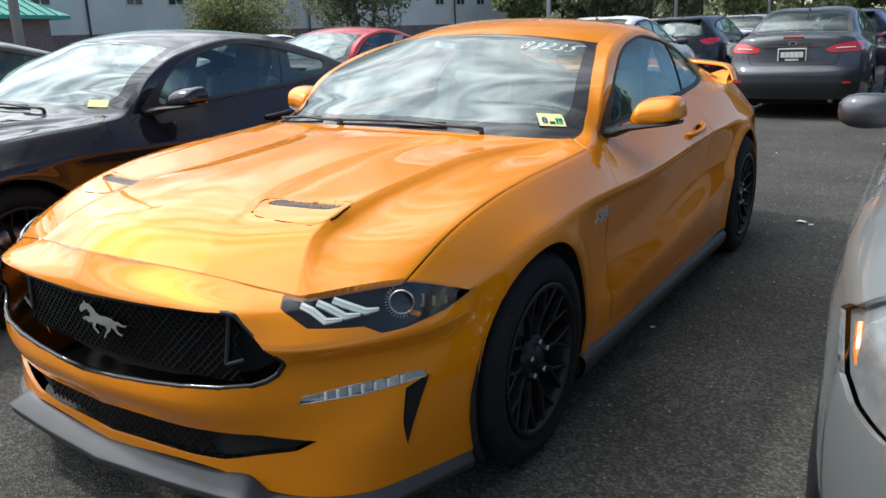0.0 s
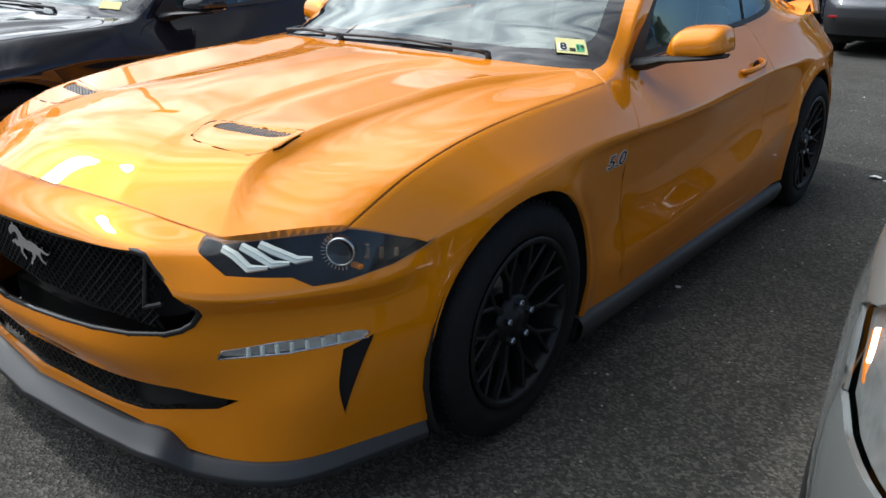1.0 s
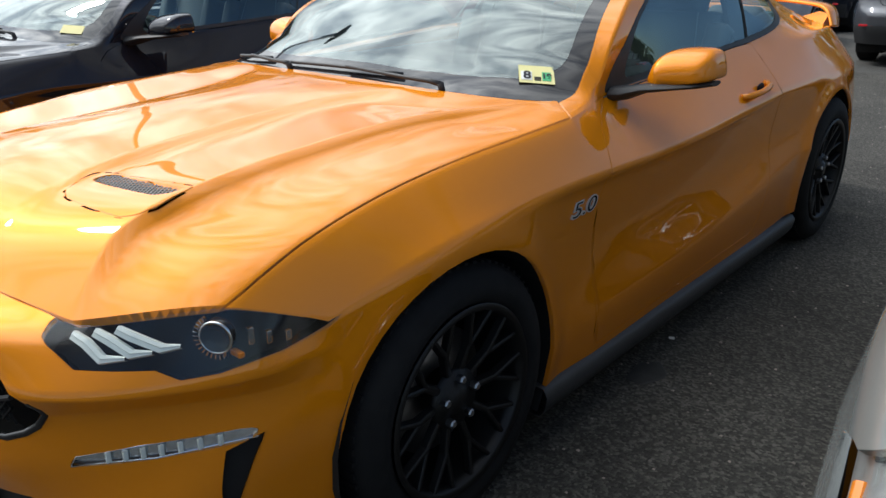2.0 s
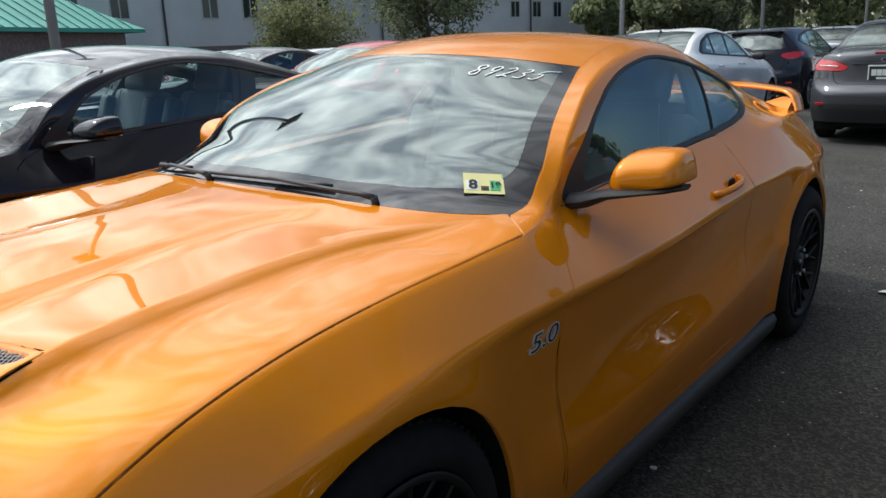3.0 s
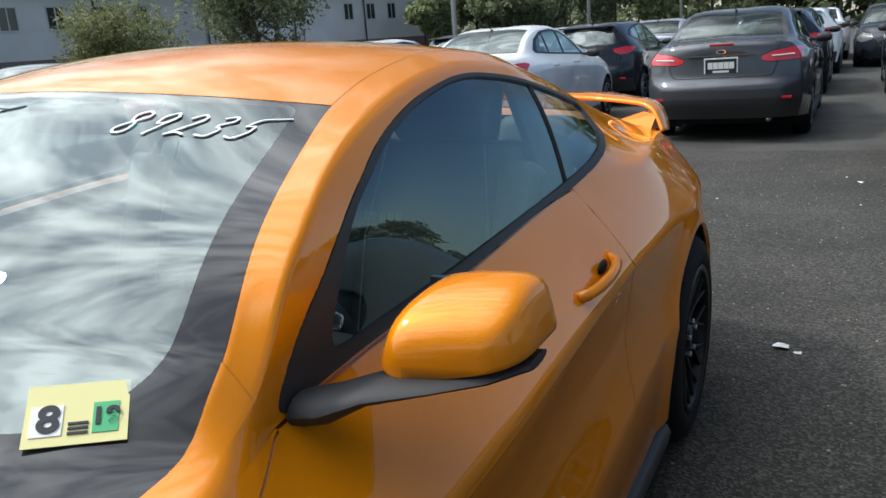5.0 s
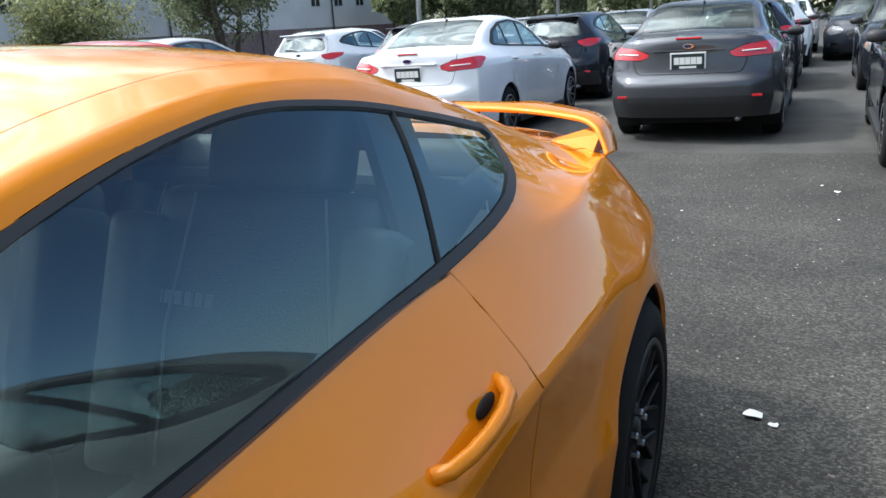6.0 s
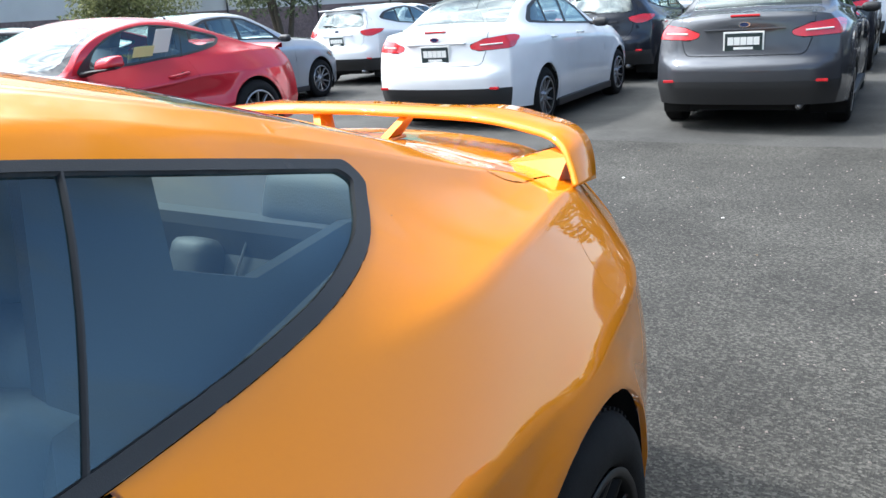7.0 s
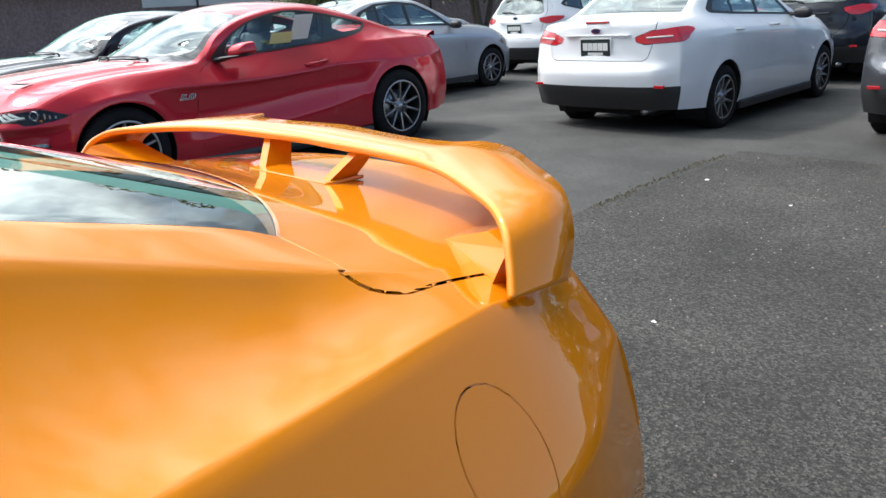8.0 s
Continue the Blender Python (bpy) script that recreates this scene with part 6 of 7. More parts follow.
    if kind == "saloon":
        sh.cut(rounded([(0.40, 0.945), (0.42, 0.905), (0.50, 0.885), (0.825, 0.90), (0.825, 1.00), (0.78, 1.035), (0.55, 1.005)], 0.03, 3), front_view, "tail_lamp", {"tail", "side", "deck"}, lambda c: c[1] > 3.16)
        sh.cut(rounded([(-0.1, 0.735), (0.50, 0.735), (0.54, 0.76), (0.585, 0.90), (0.60, 1.3), (-0.1, 1.3)], 0.04, 3), front_view, "lid", {"tail"})
    else:
        sh.cut(rounded([(0.50, 1.005), (0.53, 0.955), (0.62, 0.91), (0.72, 0.91), (0.83, 0.96), (0.83, 1.03), (0.70, 1.045)], 0.03, 3), front_view, "tail_lamp", {"tail", "side"}, lambda c: c[1] > 2.85)
        sh.cut(rounded([(-0.1, 1.085), (0.50, 1.085), (0.565, 1.11), (0.50, 1.27), (0.44, 1.325), (-0.1, 1.34)], 0.03, 3), front_view, "rear_glass", {"tail"})
        sh.cut(rounded([(-0.1, 0.66), (0.44, 0.66), (0.56, 0.78), (0.60, 1.0), (0.62, 1.12), (0.53, 1.34), (-0.1, 1.42)], 0.04, 3), front_view, "lid", {"tail"})
    return sh


COMPACTS = {k: compact_shell(k) for k in ("saloon", "hatch")}


def end_y(shell, x, z, rear=True):
    """Where the skin stands along y at (x, z), at the tail or the nose."""
    best = None
    for f, t in zip(shell.f, shell.tag):
        if t in (("tail", "lid", "tail_lamp", "low_bumper") if rear else ("nose",)):
            c = sum(shell.v[i] for i in f) / len(f)
            d = abs(c[0] - abs(x)) + abs(c[2] - z)
            if best is None or d < best[0]:
                best = (d, c[1])
    return float(best[1])


def compact_car(name, label, kind, colour, m=None, plate=True):
    sh = COMPACTS[kind]
    car = thing(name, label, "car")
    P = lambda nm, tags, mat, side=0, **kw: panel(nm, sh, tags, mat, car, side, **kw)
    P("hood", "hood", colour, gap=0.003)
    P("roof", {"roof"}, colour, gap=0.001)
    P("windscreen", "windscreen", GLASS, gap=0.0, depth=0.004)
    P("rear_window", "rear_glass", GLASS, gap=0.0, depth=0.004)
    lid = P("boot_lid" if kind == "saloon" else "tailgate", {"lid", "deck"} if kind == "saloon" else "lid", colour, gap=0.006)
    P("rear_bumper", "tail", colour, gap=0.002)
    lowb = P("bumper_valance", "low_bumper", TRIM, gap=0.001, lift=0.003)
    P("front_bumper", "nose", colour, gap=0.002)
    P("grille", "grille", GLOSS_BLACK, gap=0.0, lift=-0.02)
    zp = 0.86 if kind == "saloon" else 0.83
    for s in (1, -1):
        P("front_fender", "fender", colour, s, gap=0.002)
        P("body_side", {"side", "pillar"}, colour, s, gap=0.001)
        d1 = P("front_door", "front_door", colour, s, gap=0.003)
        d2 = P("rear_door", "rear_door", colour, s, gap=0.003)
        P("window_trim", "trim", TRIM, s, gap=0.0, lift=0.002)
        P("side_window", "glass", CLEAR_GLASS, s, gap=0.0, depth=0.003)
        P("rear_side_window", "rear_glass_side", CLEAR_GLASS, s, gap=0.0, depth=0.003)
        P("quarter_window", "small_glass", CLEAR_GLASS, s, gap=0.0, depth=0.003)
        lens = P("headlamp", "headlamp", LENS, s, gap=0.001, depth=0.004, lift=0.001)
        P("headlamp_housing", "headlamp", LAMP_GREY, s, gap=0.0, depth=0.002, lift=-0.022)
        bm = bmesh.new()
        lathe(bm, [(0.05, 0.0), (0.05, 0.03), (0.042, 0.034), (0.038, 0.01), (0.0, 0.02)], Matrix.Translation((s * 0.66, -0.50, 0.70)) @ Matrix.Rotation(radians(-90 + s * 25), 4, "Z"), 20)
        part("projector", bm, CHROME, lens, smooth=True)
        bm = bmesh.new()
        tube(bm, [(s * 0.80, -0.43, 0.645), (s * 0.812, -0.39, 0.685), (s * 0.816, -0.34, 0.725)], 0.012, 8)
        part("turn_signal", bm, AMBER, lens, "amber turn signal")
        P("fog_well", "fog_well", DARK, s, gap=0.0, lift=-0.03)
        lamp_part = P("tail_lamp", "tail_lamp", TAIL_RED, s, gap=0.002, lift=0.004)
        if kind == "saloon":
            bm = bmesh.new()
            q = [(s * x, end_y(sh, x, z) + 0.012, z) for x, z in ((0.52, 0.945), (0.60, 0.948), (0.68, 0.951), (0.74, 0.953))]
            tube(bm, q, 0.007, 6)
            part("reversing_light", bm, LAMP_WHITE, lamp_part, "white reversing light")
        bm = bmesh.new()
        xr, zr = 0.66, 0.505
        yr = end_y(sh, xr, zr)
        box(bm, (s * xr - 0.075, yr - 0.02, zr - 0.014), (s * xr + 0.075, yr + 0.010, zr + 0.014), 0.005)
        part("reflector", bm, TAIL_RED, lowb, "red reflector")
        for y0, owner in ((1.52, d1), (2.38, d2)):
            bm = bmesh.new()
            tube(bm, [(s * 0.872, y0 - 0.10, 0.945), (s * 0.905, y0 - 0.07, 0.948), (s * 0.912, y0, 0.95), (s * 0.905, y0 + 0.07, 0.952), (s * 0.875, y0 + 0.10, 0.952)], 0.012, 6)
            part("door_handle", bm, colour, owner, smooth=True)
        bm = bmesh.new()
        got = bmesh.ops.create_uvsphere(bm, u_segments=16, v_segments=10, radius=1)["verts"]
        for v in got:
            x, y, z = v.co
            v.co = Vector((s * (0.935 + 0.10 * math.copysign(abs(x) ** 0.7, x)), 0.86 + 0.07 * math.copysign(abs(y) ** 0.8, y) + 0.02 * abs(x), 1.035 + 0.058 * math.copysign(abs(z) ** 0.8, z)))
        tube(bm, [(s * 0.78, 0.85, 1.03), (s * 0.88, 0.86, 1.02)], 0.022, 8)
        bmesh.ops.recalc_face_normals(bm, faces=bm.faces)
        part("door_mirror", bm, TRIM if colour is not LIGHT_GREY_PAINT else GREY_PAINT, car, smooth=True)
        wheel(car, 0.895, 0.0, 0.312, 0.315, 0.215, 0.21, "silver", s, 5)
        wheel(car, 0.895, 2.648, 0.312, 0.315, 0.215, 0.21, "silver", s, 5)
        liner(car, 0.0, 0.315, 0.375, 0.55, 0.87, s)
        liner(car, 2.648, 0.315, 0.375, 0.55, 0.87, s)
        bm = bmesh.new()
        box(bm, (s * 0.865 - 0.04, 0.36, 0.15), (s * 0.865 + 0.02, 2.29, 0.235), 0.012)
        part("side_sill", bm, TRIM, car)
    if plate:
        yp = end_y(sh, 0.1, zp) + 0.006
        lean = Matrix.Translation((0, yp, zp)) @ Matrix.Rotation(radians(-4), 4, "X")
        pl = new("dealer_plate")
        pl.parent = lid
        pl["label"] = "dark dealer plate in a white frame"
        bm = bmesh.new()
        box(bm, (-0.18, 0.0, -0.095), (0.18, 0.008, 0.095), 0.003, m=lean)
        part("plate_frame", bm, CLOTH_WHITE, pl)
        bm = bmesh.new()
        box(bm, (-0.165, 0.004, -0.080), (0.165, 0.011, 0.080), 0.0, m=lean)
        part("plate_face", bm, PLATE_DARK, pl)
        for k in range(5):
            bm = bmesh.new()
            box(bm, (-0.14 + 0.057 * k, 0.006, -0.026), (-0.088 + 0.057 * k, 0.0135, 0.046), 0.0, m=lean)
            part("plate_bar", bm, CLOTH_WHITE, pl)
        bm = bmesh.new()
        box(bm, (-0.085, 0.006, -0.066), (0.085, 0.0135, -0.044), 0.0, m=lean)
        part("plate_bar", bm, CLOTH_WHITE, pl)
        bm = bmesh.new()
        zl = zp + 0.112
        yl = end_y(sh, 0.1, zl)
        box(bm, (-0.36, yl - 0.02, zl - 0.008), (0.36, yl + 0.016, zl + 0.008), 0.006)
        part("lid_lip", bm, colour, lid)
        bm = bmesh.new()
        yb = end_y(sh, 0.03, 1.02)
        oval = Matrix.Translation((0, yb, 1.015)) @ Matrix.Rotation(radians(90), 4, "Z") @ Matrix.Diagonal((1, 1, 0.45, 1))
        lathe(bm, [(0.040, 0.013), (0.054, 0.013), (0.057, 0.008), (0.057, -0.02)], oval, 24)
        badge = part("badge", bm, CHROME, lid, "small oval badge with a bright rim")
        bm = bmesh.new()
        lathe(bm, [(0.0, 0.012), (0.046, 0.012), (0.046, -0.01)], oval, 24)
        part("badge_field", bm, BADGE_BLUE, badge)
    if kind == "saloon":
        bm = bmesh.new()
        box(bm, (-0.13, 3.50, 1.085), (0.13, 3.565, 1.105), 0.008)
        part("brake_light", bm, TAIL_RED, lid)
        xb = 2.44
    else:
        bm = bmesh.new()
        box(bm, (-0.48, 3.00, 1.395), (0.48, 3.22, 1.418), 0.01)
        part("roof_spoiler", bm, colour, lid)
        bm = bmesh.new()
        y0 = end_y(sh, 0.05, 1.07) + 0.02
        tube(bm, [(0.0, y0 + 0.01, 1.09), (0.12, y0 - 0.02, 1.12), (0.34, y0 - 0.04, 1.125)], 0.011, 6)
        part("rear_wiper", bm, TRIM, lid)
        xb = 2.80
    bm = bmesh.new()
    ztop = 1.44 if kind == "saloon" else 1.44
    tube(bm, [(0, xb - 0.03, ztop - 0.01), (0, xb - 0.03, ztop + 0.025)], 0.022, 10, 0.014)
    tube(bm, [(0, xb - 0.03, ztop + 0.02), (0, xb + 0.18, ztop + 0.09)], 0.006, 6, 0.003)
    part("aerial", bm, TRIM, car, smooth=True)
    bm = bmesh.new()
    box(bm, (-0.80, 0.40, 0.15), (0.80, 2.26, 0.26))
    box(bm, (-0.52, -0.72, 0.17), (0.52, 0.42, 0.34))
    box(bm, (-0.52, 2.24, 0.20), (0.52, 3.35 if kind == "saloon" else 3.1, 0.40))
    part("floor_pan", bm, DARK, car)
    bm = bmesh.new()
    tube(bm, [(-0.5, 3.2 if kind == "saloon" else 2.95, 0.26), (-0.5, 3.52 if kind == "saloon" else 3.3, 0.26)], 0.03, 10)
    part("exhaust", bm, STEEL, car, smooth=True)
    bm = bmesh.new()
    box(bm, (-0.72, 0.55, 0.65), (0.72, 1.15, 1.0), 0.05, segs=3)
    part("dashboard", bm, DASH, car, smooth=True)
    for x in (0.38, -0.38):
        seat(car, x, 1.55, 0.48, 1.0)
        seat(car, x, 2.30, 0.50, 0.9)
    car.matrix_world = m if m is not None else Matrix()
    return car


# ---- buildings, trees, poles ----
WALL = material("beige_siding", (0.74, 0.71, 0.68), rough=0.8, grain=0.05, grain_scale=20, stain=0.08, stain_scale=0.5)
BRICK = material("dark_red_brick", (0.24, 0.17, 0.16), rough=0.9, grain=0.25, grain_scale=9, stain=0.15, stain_scale=0.6)
ROOF = material("green_metal_roof", (0.08, 0.36, 0.28), rough=0.45, stain=0.1, stain_scale=0.4)
PANE = material("dark_window_pane", (0.03, 0.035, 0.04), rough=0.12)
FRAME = material("white_window_frame", (0.62, 0.62, 0.60), rough=0.6)
PIPE = material("dark_downpipe", (0.05, 0.045, 0.045), rough=0.5)
GALV = material("galvanised_pole", (0.42, 0.43, 0.44), rough=0.5, metal=0.4, stain=0.1, stain_scale=2)
BARK = material("bark", (0.10, 0.08, 0.06), rough=0.95, grain=0.3, grain_scale=25, bump=0.6, bump_scale=30)


def leaf_material(name, colour):
    m = material(name, colour, rough=0.6, spec=0.3)
    nt = m.node_tree
    b = nt.nodes["Principled BSDF"]
    geo = nt.nodes.new("ShaderNodeNewGeometry")
    ramp = nt.nodes.new("ShaderNodeValToRGB")
    for k, f in enumerate((0.45, 1.5)):
        ramp.color_ramp.elements[k].color = (colour[0] * f * (1.15 if k else 1), colour[1] * f, colour[2] * f, 1)
    nt.links.new(geo.outputs["Random Per Island"], ramp.inputs[0])
    nt.links.new(ramp.outputs[0], b.inputs["Base Color"])
    thin, both = nt.nodes.new("ShaderNodeBsdfTranslucent"), nt.nodes.new("ShaderNodeMixShader")
    both.inputs[0].default_value = 0.4
    nt.links.new(ramp.outputs[0], thin.inputs[0])
    nt.links.new(b.outputs[0], both.inputs[1])
    nt.links.new(thin.outputs[0], both.inputs[2])
    nt.links.new(both.outputs[0], nt.nodes["Material Output"].inputs[0])
    return m


LEAF_DARK = leaf_material("dark_green_leaves", (0.18, 0.23, 0.125))
LEAF_MID = leaf_material("green_leaves", (0.215, 0.27, 0.125))
LEAF_BUSH = leaf_material("yellow_green_leaves", (0.20, 0.235, 0.105))


def leaves(centres, count, size, rng):
    """Small bent leaf blades strewn in clumps: rows of (x, y, z, radius)."""
    v, f = [], []
    weight = np.array([c[3] ** 2 for c in centres])
    pick = rng.choice(len(centres), count, p=weight / weight.sum())
    for k in pick:
        c = np.array(centres[k][:3])
        d = rng.normal(size=3)
        d /= np.linalg.norm(d)
        p = c + d * centres[k][3] * rng.uniform(0.35, 1.0) ** 0.5 * (1, 1, 0.85)
        a = rng.normal(size=3)
        a /= np.linalg.norm(a)
        b = np.cross(a, rng.normal(size=3))
        b /= max(np.linalg.norm(b), 1e-6)
        s = size * rng.uniform(0.5, 1.3)
        i = len(v)
        v += [p - a * s, p + b * s * 0.45, p + a * s, p - b * s * 0.45]
        f.append((i, i + 1, i + 2, i + 3))
    return v, f


def tree(name, label, x, y, height, spread, mat, seed, count=2600, leaf=0.22, trunk=0.16, lean=0.0, low=0.25, stems=1, category="tree", m_z=0.0):
    rng = np.random.default_rng(seed)
    t = thing(name, label, category, m=Matrix.Translation((x, y, m_z)))
    bm = bmesh.new()
    clumps = []
    for s in range(stems):
        a0 = rng.uniform(0, math.tau)
        foot = Vector((0.25 * math.cos(a0), 0.25 * math.sin(a0), -0.05)) if stems > 1 else Vector((0, 0, -0.05))
        tip = Vector((lean + (0.35 * spread * math.cos(a0) if stems > 1 else 0), 0.35 * spread * math.sin(a0) if stems > 1 else 0, height * 0.7))
        mid = foot.lerp(tip, 0.5) + Vector((rng.normal() * 0.15, rng.normal() * 0.15, 0))
        tube(bm, [foot, foot.lerp(mid, 0.5), mid, mid.lerp(tip, 0.5), tip], trunk, 8, trunk * 0.25)
        for k in range(9):
            h = rng.uniform(low + 0.05, 0.95)
            base = foot.lerp(tip, min(0.98, h))
            a = rng.uniform(0, math.tau)
            out = Vector((math.cos(a), math.sin(a), rng.uniform(0.1, 0.8))) * spread * rng.uniform(0.5, 1.0) * (1.15 - 0.55 * h)
            end = base + out
            end.z = min(max(end.z, height * low), height * 0.96)
            tube(bm, [base, base.lerp(end, 0.5) + Vector((0, 0, 0.12 * spread)), end], trunk * 0.38, 5, trunk * 0.07)
            for q in (0.5, 0.75, 1.0):
                c = base.lerp(end, q)
                clumps.append((c.x, c.y, c.z, spread * rng.uniform(0.20, 0.36)))
        clumps.append((tip.x, tip.y, height * 0.86, spread * 0.35))
    part("trunk", bm, BARK, t)
    v, f = leaves(clumps, count, leaf, rng)
    mesh_object("crown", v, f, mat, t, smooth=False)
    return t


def light_pole(x, y, height):
    p = thing("light_pole", "tall grey steel lot light pole", "light pole", "lot light poles", Matrix.Translation((x, y, 0)))
    bm = bmesh.new()
    lathe(bm, [(0.20, 0.0), (0.20, 0.55), (0.18, 0.6), (0.0, 0.6)], Matrix.Rotation(radians(-90), 4, "Y"), 16)
    part("pole_base", bm, FRAME, p)
    bm = bmesh.new()
    tube(bm, [(0, 0, 0.55), (0, 0, height)], 0.085, 12, 0.06)
    part("pole", bm, GALV, p, smooth=True)
    bm = bmesh.new()
    box(bm, (-0.55, -0.16, height - 0.1), (0.55, 0.16, height + 0.05), 0.03)
    part("lamp_head", bm, GALV, p)
    return p


def wall_frame(ax, ay, bx, by):
    """A pose whose x runs from a to b and whose -y faces the lot."""
    return Matrix.Translation((ax, ay, 0)) @ Matrix.Rotation(math.atan2(by - ay, bx - ax), 4, "Z")


def long_building():
    a, b = np.array((-37.6, 14.0)), np.array((-30.3, 60.0))
    m = wall_frame(*b, *a)
    length = float(np.hypot(*(b - a)))
    ob = thing("warehouse", "long beige two-storey building with a green ribbed metal roof", "building", m=m)
    # x = 0 at the far end; the lot lies on the +y side
    bm = bmesh.new()
    box(bm, (0, -12, 1.9), (length, 0, 5.35))
    part("wall", bm, WALL, ob)
    bm = bmesh.new()
    box(bm, (-0.05, -12.05, -0.1), (length + 0.05, 0.06, 1.95))
    part("brick_base", bm, BRICK, ob)
    bm = bmesh.new()
    e, r = 5.3, 9.0
    pts = [(-0.6, 0.55, e), (length + 0.6, 0.55, e), (length + 0.6, -6, r), (-0.6, -6, r), (-0.6, -12.5, e), (length + 0.6, -12.5, e)]
    v = [bm.verts.new(p) for p in pts]
    w = [bm.verts.new((p[0], p[1], p[2] + 0.12)) for p in pts]
    for q in ((0, 1, 2, 3), (3, 2, 5, 4)):
        bm.faces.new([w[k] for k in q])
        bm.faces.new([v[k] for k in q[::-1]])
    for i, j in ((0, 1), (1, 2), (2, 5), (5, 4), (4, 3), (3, 0)):
        bm.faces.new((v[i], v[j], w[j], w[i]))
    roof = part("roof", bm, ROOF, ob)
    n = int(length / 0.6)
    slope = Vector((0, -6.55, 3.7))
    rib = bmesh.new()
    box(rib, (-0.03, 0, 0), (0.03, slope.length, 0.06))
    me = bpy.data.meshes.new("roof_rib")
    rib.to_mesh(me)
    rib.free()
    me.materials.append(ROOF)
    for k in range(n):
        o = new("roof_rib", me)
        o.parent = roof
        o.matrix_basis = Matrix.Translation((k * 0.6, 0.55, e + 0.12)) @ Matrix.Rotation(math.atan2(slope.z, slope.y), 4, "X")
    bm = bmesh.new()
    box(bm, (-0.6, 0.5, e - 0.12), (length + 0.6, 0.66, e + 0.06), 0.02)
    part("gutter", bm, PIPE, ob)
    for k, x in enumerate(np.arange(2.0, length - 1, 2.45)):
        if k % 5 == 4:
            continue
        win = new("window")
        win.parent = ob
        bm = bmesh.new()
        for x0, x1, z0, z1 in ((0, 1.0, 3.35, 3.43), (0, 1.0, 4.5, 4.58), (0, 0.06, 3.43, 4.5), (0.47, 0.53, 3.43, 4.5), (0.94, 1.0, 3.43, 4.5)):
            box(bm, (x + x0, 0.0, z0), (x + x1, 0.05, z1))
        part("window_frame", bm, FRAME, win)
        for x0 in (0.06, 0.53):
            bm = bmesh.new()
            box(bm, (x + x0, 0.0, 3.43), (x + x0 + 0.41, 0.02, 4.5))
            part("window_pane", bm, PANE, win)
    for x in np.arange(1.0, length, 7.2):
        bm = bmesh.new()
        tube(bm, [(x, 0.12, 0.3), (x, 0.12, e)], 0.06, 6)
        part("downpipe", bm, PIPE, ob)
    bm = bmesh.new()
    bx = length - 17.5
    tube(bm, [(bx + 0.55 * math.cos(t), 0.25, 2.5 + 0.55 * math.sin(t)) for t in np.linspace(-0.6, 3.6, 14)], 0.07, 6)
    tube(bm, [(bx - 0.5, 0.1, 2.2), (bx - 0.5, 0.3, 0.2)], 0.06, 6)
    part("vent_pipe", bm, PIPE, ob)
    return ob


def hip_house(x, y, turn, size, eave, top):
    ob = thing("annex", "low building with a green hipped metal roof and dark walls", "building", m=Matrix.Translation((x, y, 0)) @ Matrix.Rotation(radians(turn), 4, "Z"))
    bm = bmesh.new()
    box(bm, (-size, -size, -0.1), (size, size, eave))
    part("wall", bm, BRICK, ob)
    bm = bmesh.new()
    o = size + 0.6
    v = [bm.verts.new(p) for p in ((-o, -o, eave), (o, -o, eave), (o, o, eave), (-o, o, eave))]
    w = [bm.verts.new((p.co.x, p.co.y, eave + 0.15)) for p in v]
    t = bm.verts.new((0, 0, top))
    bm.faces.new(v[::-1])
    for k in range(4):
        bm.faces.new((v[k], v[(k + 1) % 4], w[(k + 1) % 4], w[k]))
        bm.faces.new((w[k], w[(k + 1) % 4], t))
    roof = part("roof", bm, ROOF, ob)
    for k in range(4):
        turn4 = Matrix.Rotation(k * math.pi / 2, 4, "Z")
        for u in np.arange(-o + 0.4, o - 0.2, 0.6):
            reach = o - abs(u)
            bm = bmesh.new()
            z = lambda d: eave + 0.17 + (top - eave - 0.15) * d / o
            tube(bm, [turn4 @ Vector((u, -o, z(0))), turn4 @ Vector((u, -o + reach, z(reach)))], 0.035, 4)
            part("roof_rib", bm, ROOF, roof)
    return ob


# ---- placing ----
LEAN = math.degrees(math.atan(FALL))
ORANGE_POSE = pose(0.9, 0, 0.6) @ pose(0, 0, 0, 0, LEAN, 0) @ pose(-0.9, 0, -0.6) @ pose(-0.020, -0.004, 0, 0, 0, 0.23)
BLACK_POSE = pose(-2.685, -0.12, 0.058, 0, LEAN, 0)
RED_POSE = pose(-5.215, 4.92, 0.092, 0, 0, 0.3)
orange = sports_coupe("sports_coupe", "orange two-door sports coupe with black wheels and a pedestal rear wing", ORANGE, ORANGE_POSE)
black = sports_coupe("sports_coupe", "black two-door sports coupe parked beside the orange one", BLACK_PAINT, BLACK_POSE, wing=False)
sports_coupe("sports_coupe", "red two-door sports coupe with bright twin-spoke wheels", RED_PAINT, RED_POSE, wing=False, style="silver")
copy_thing(black, pose(-8.025, 5.3, 0.092))
copy_thing(black, pose(-5.475, -0.4, 0.092))
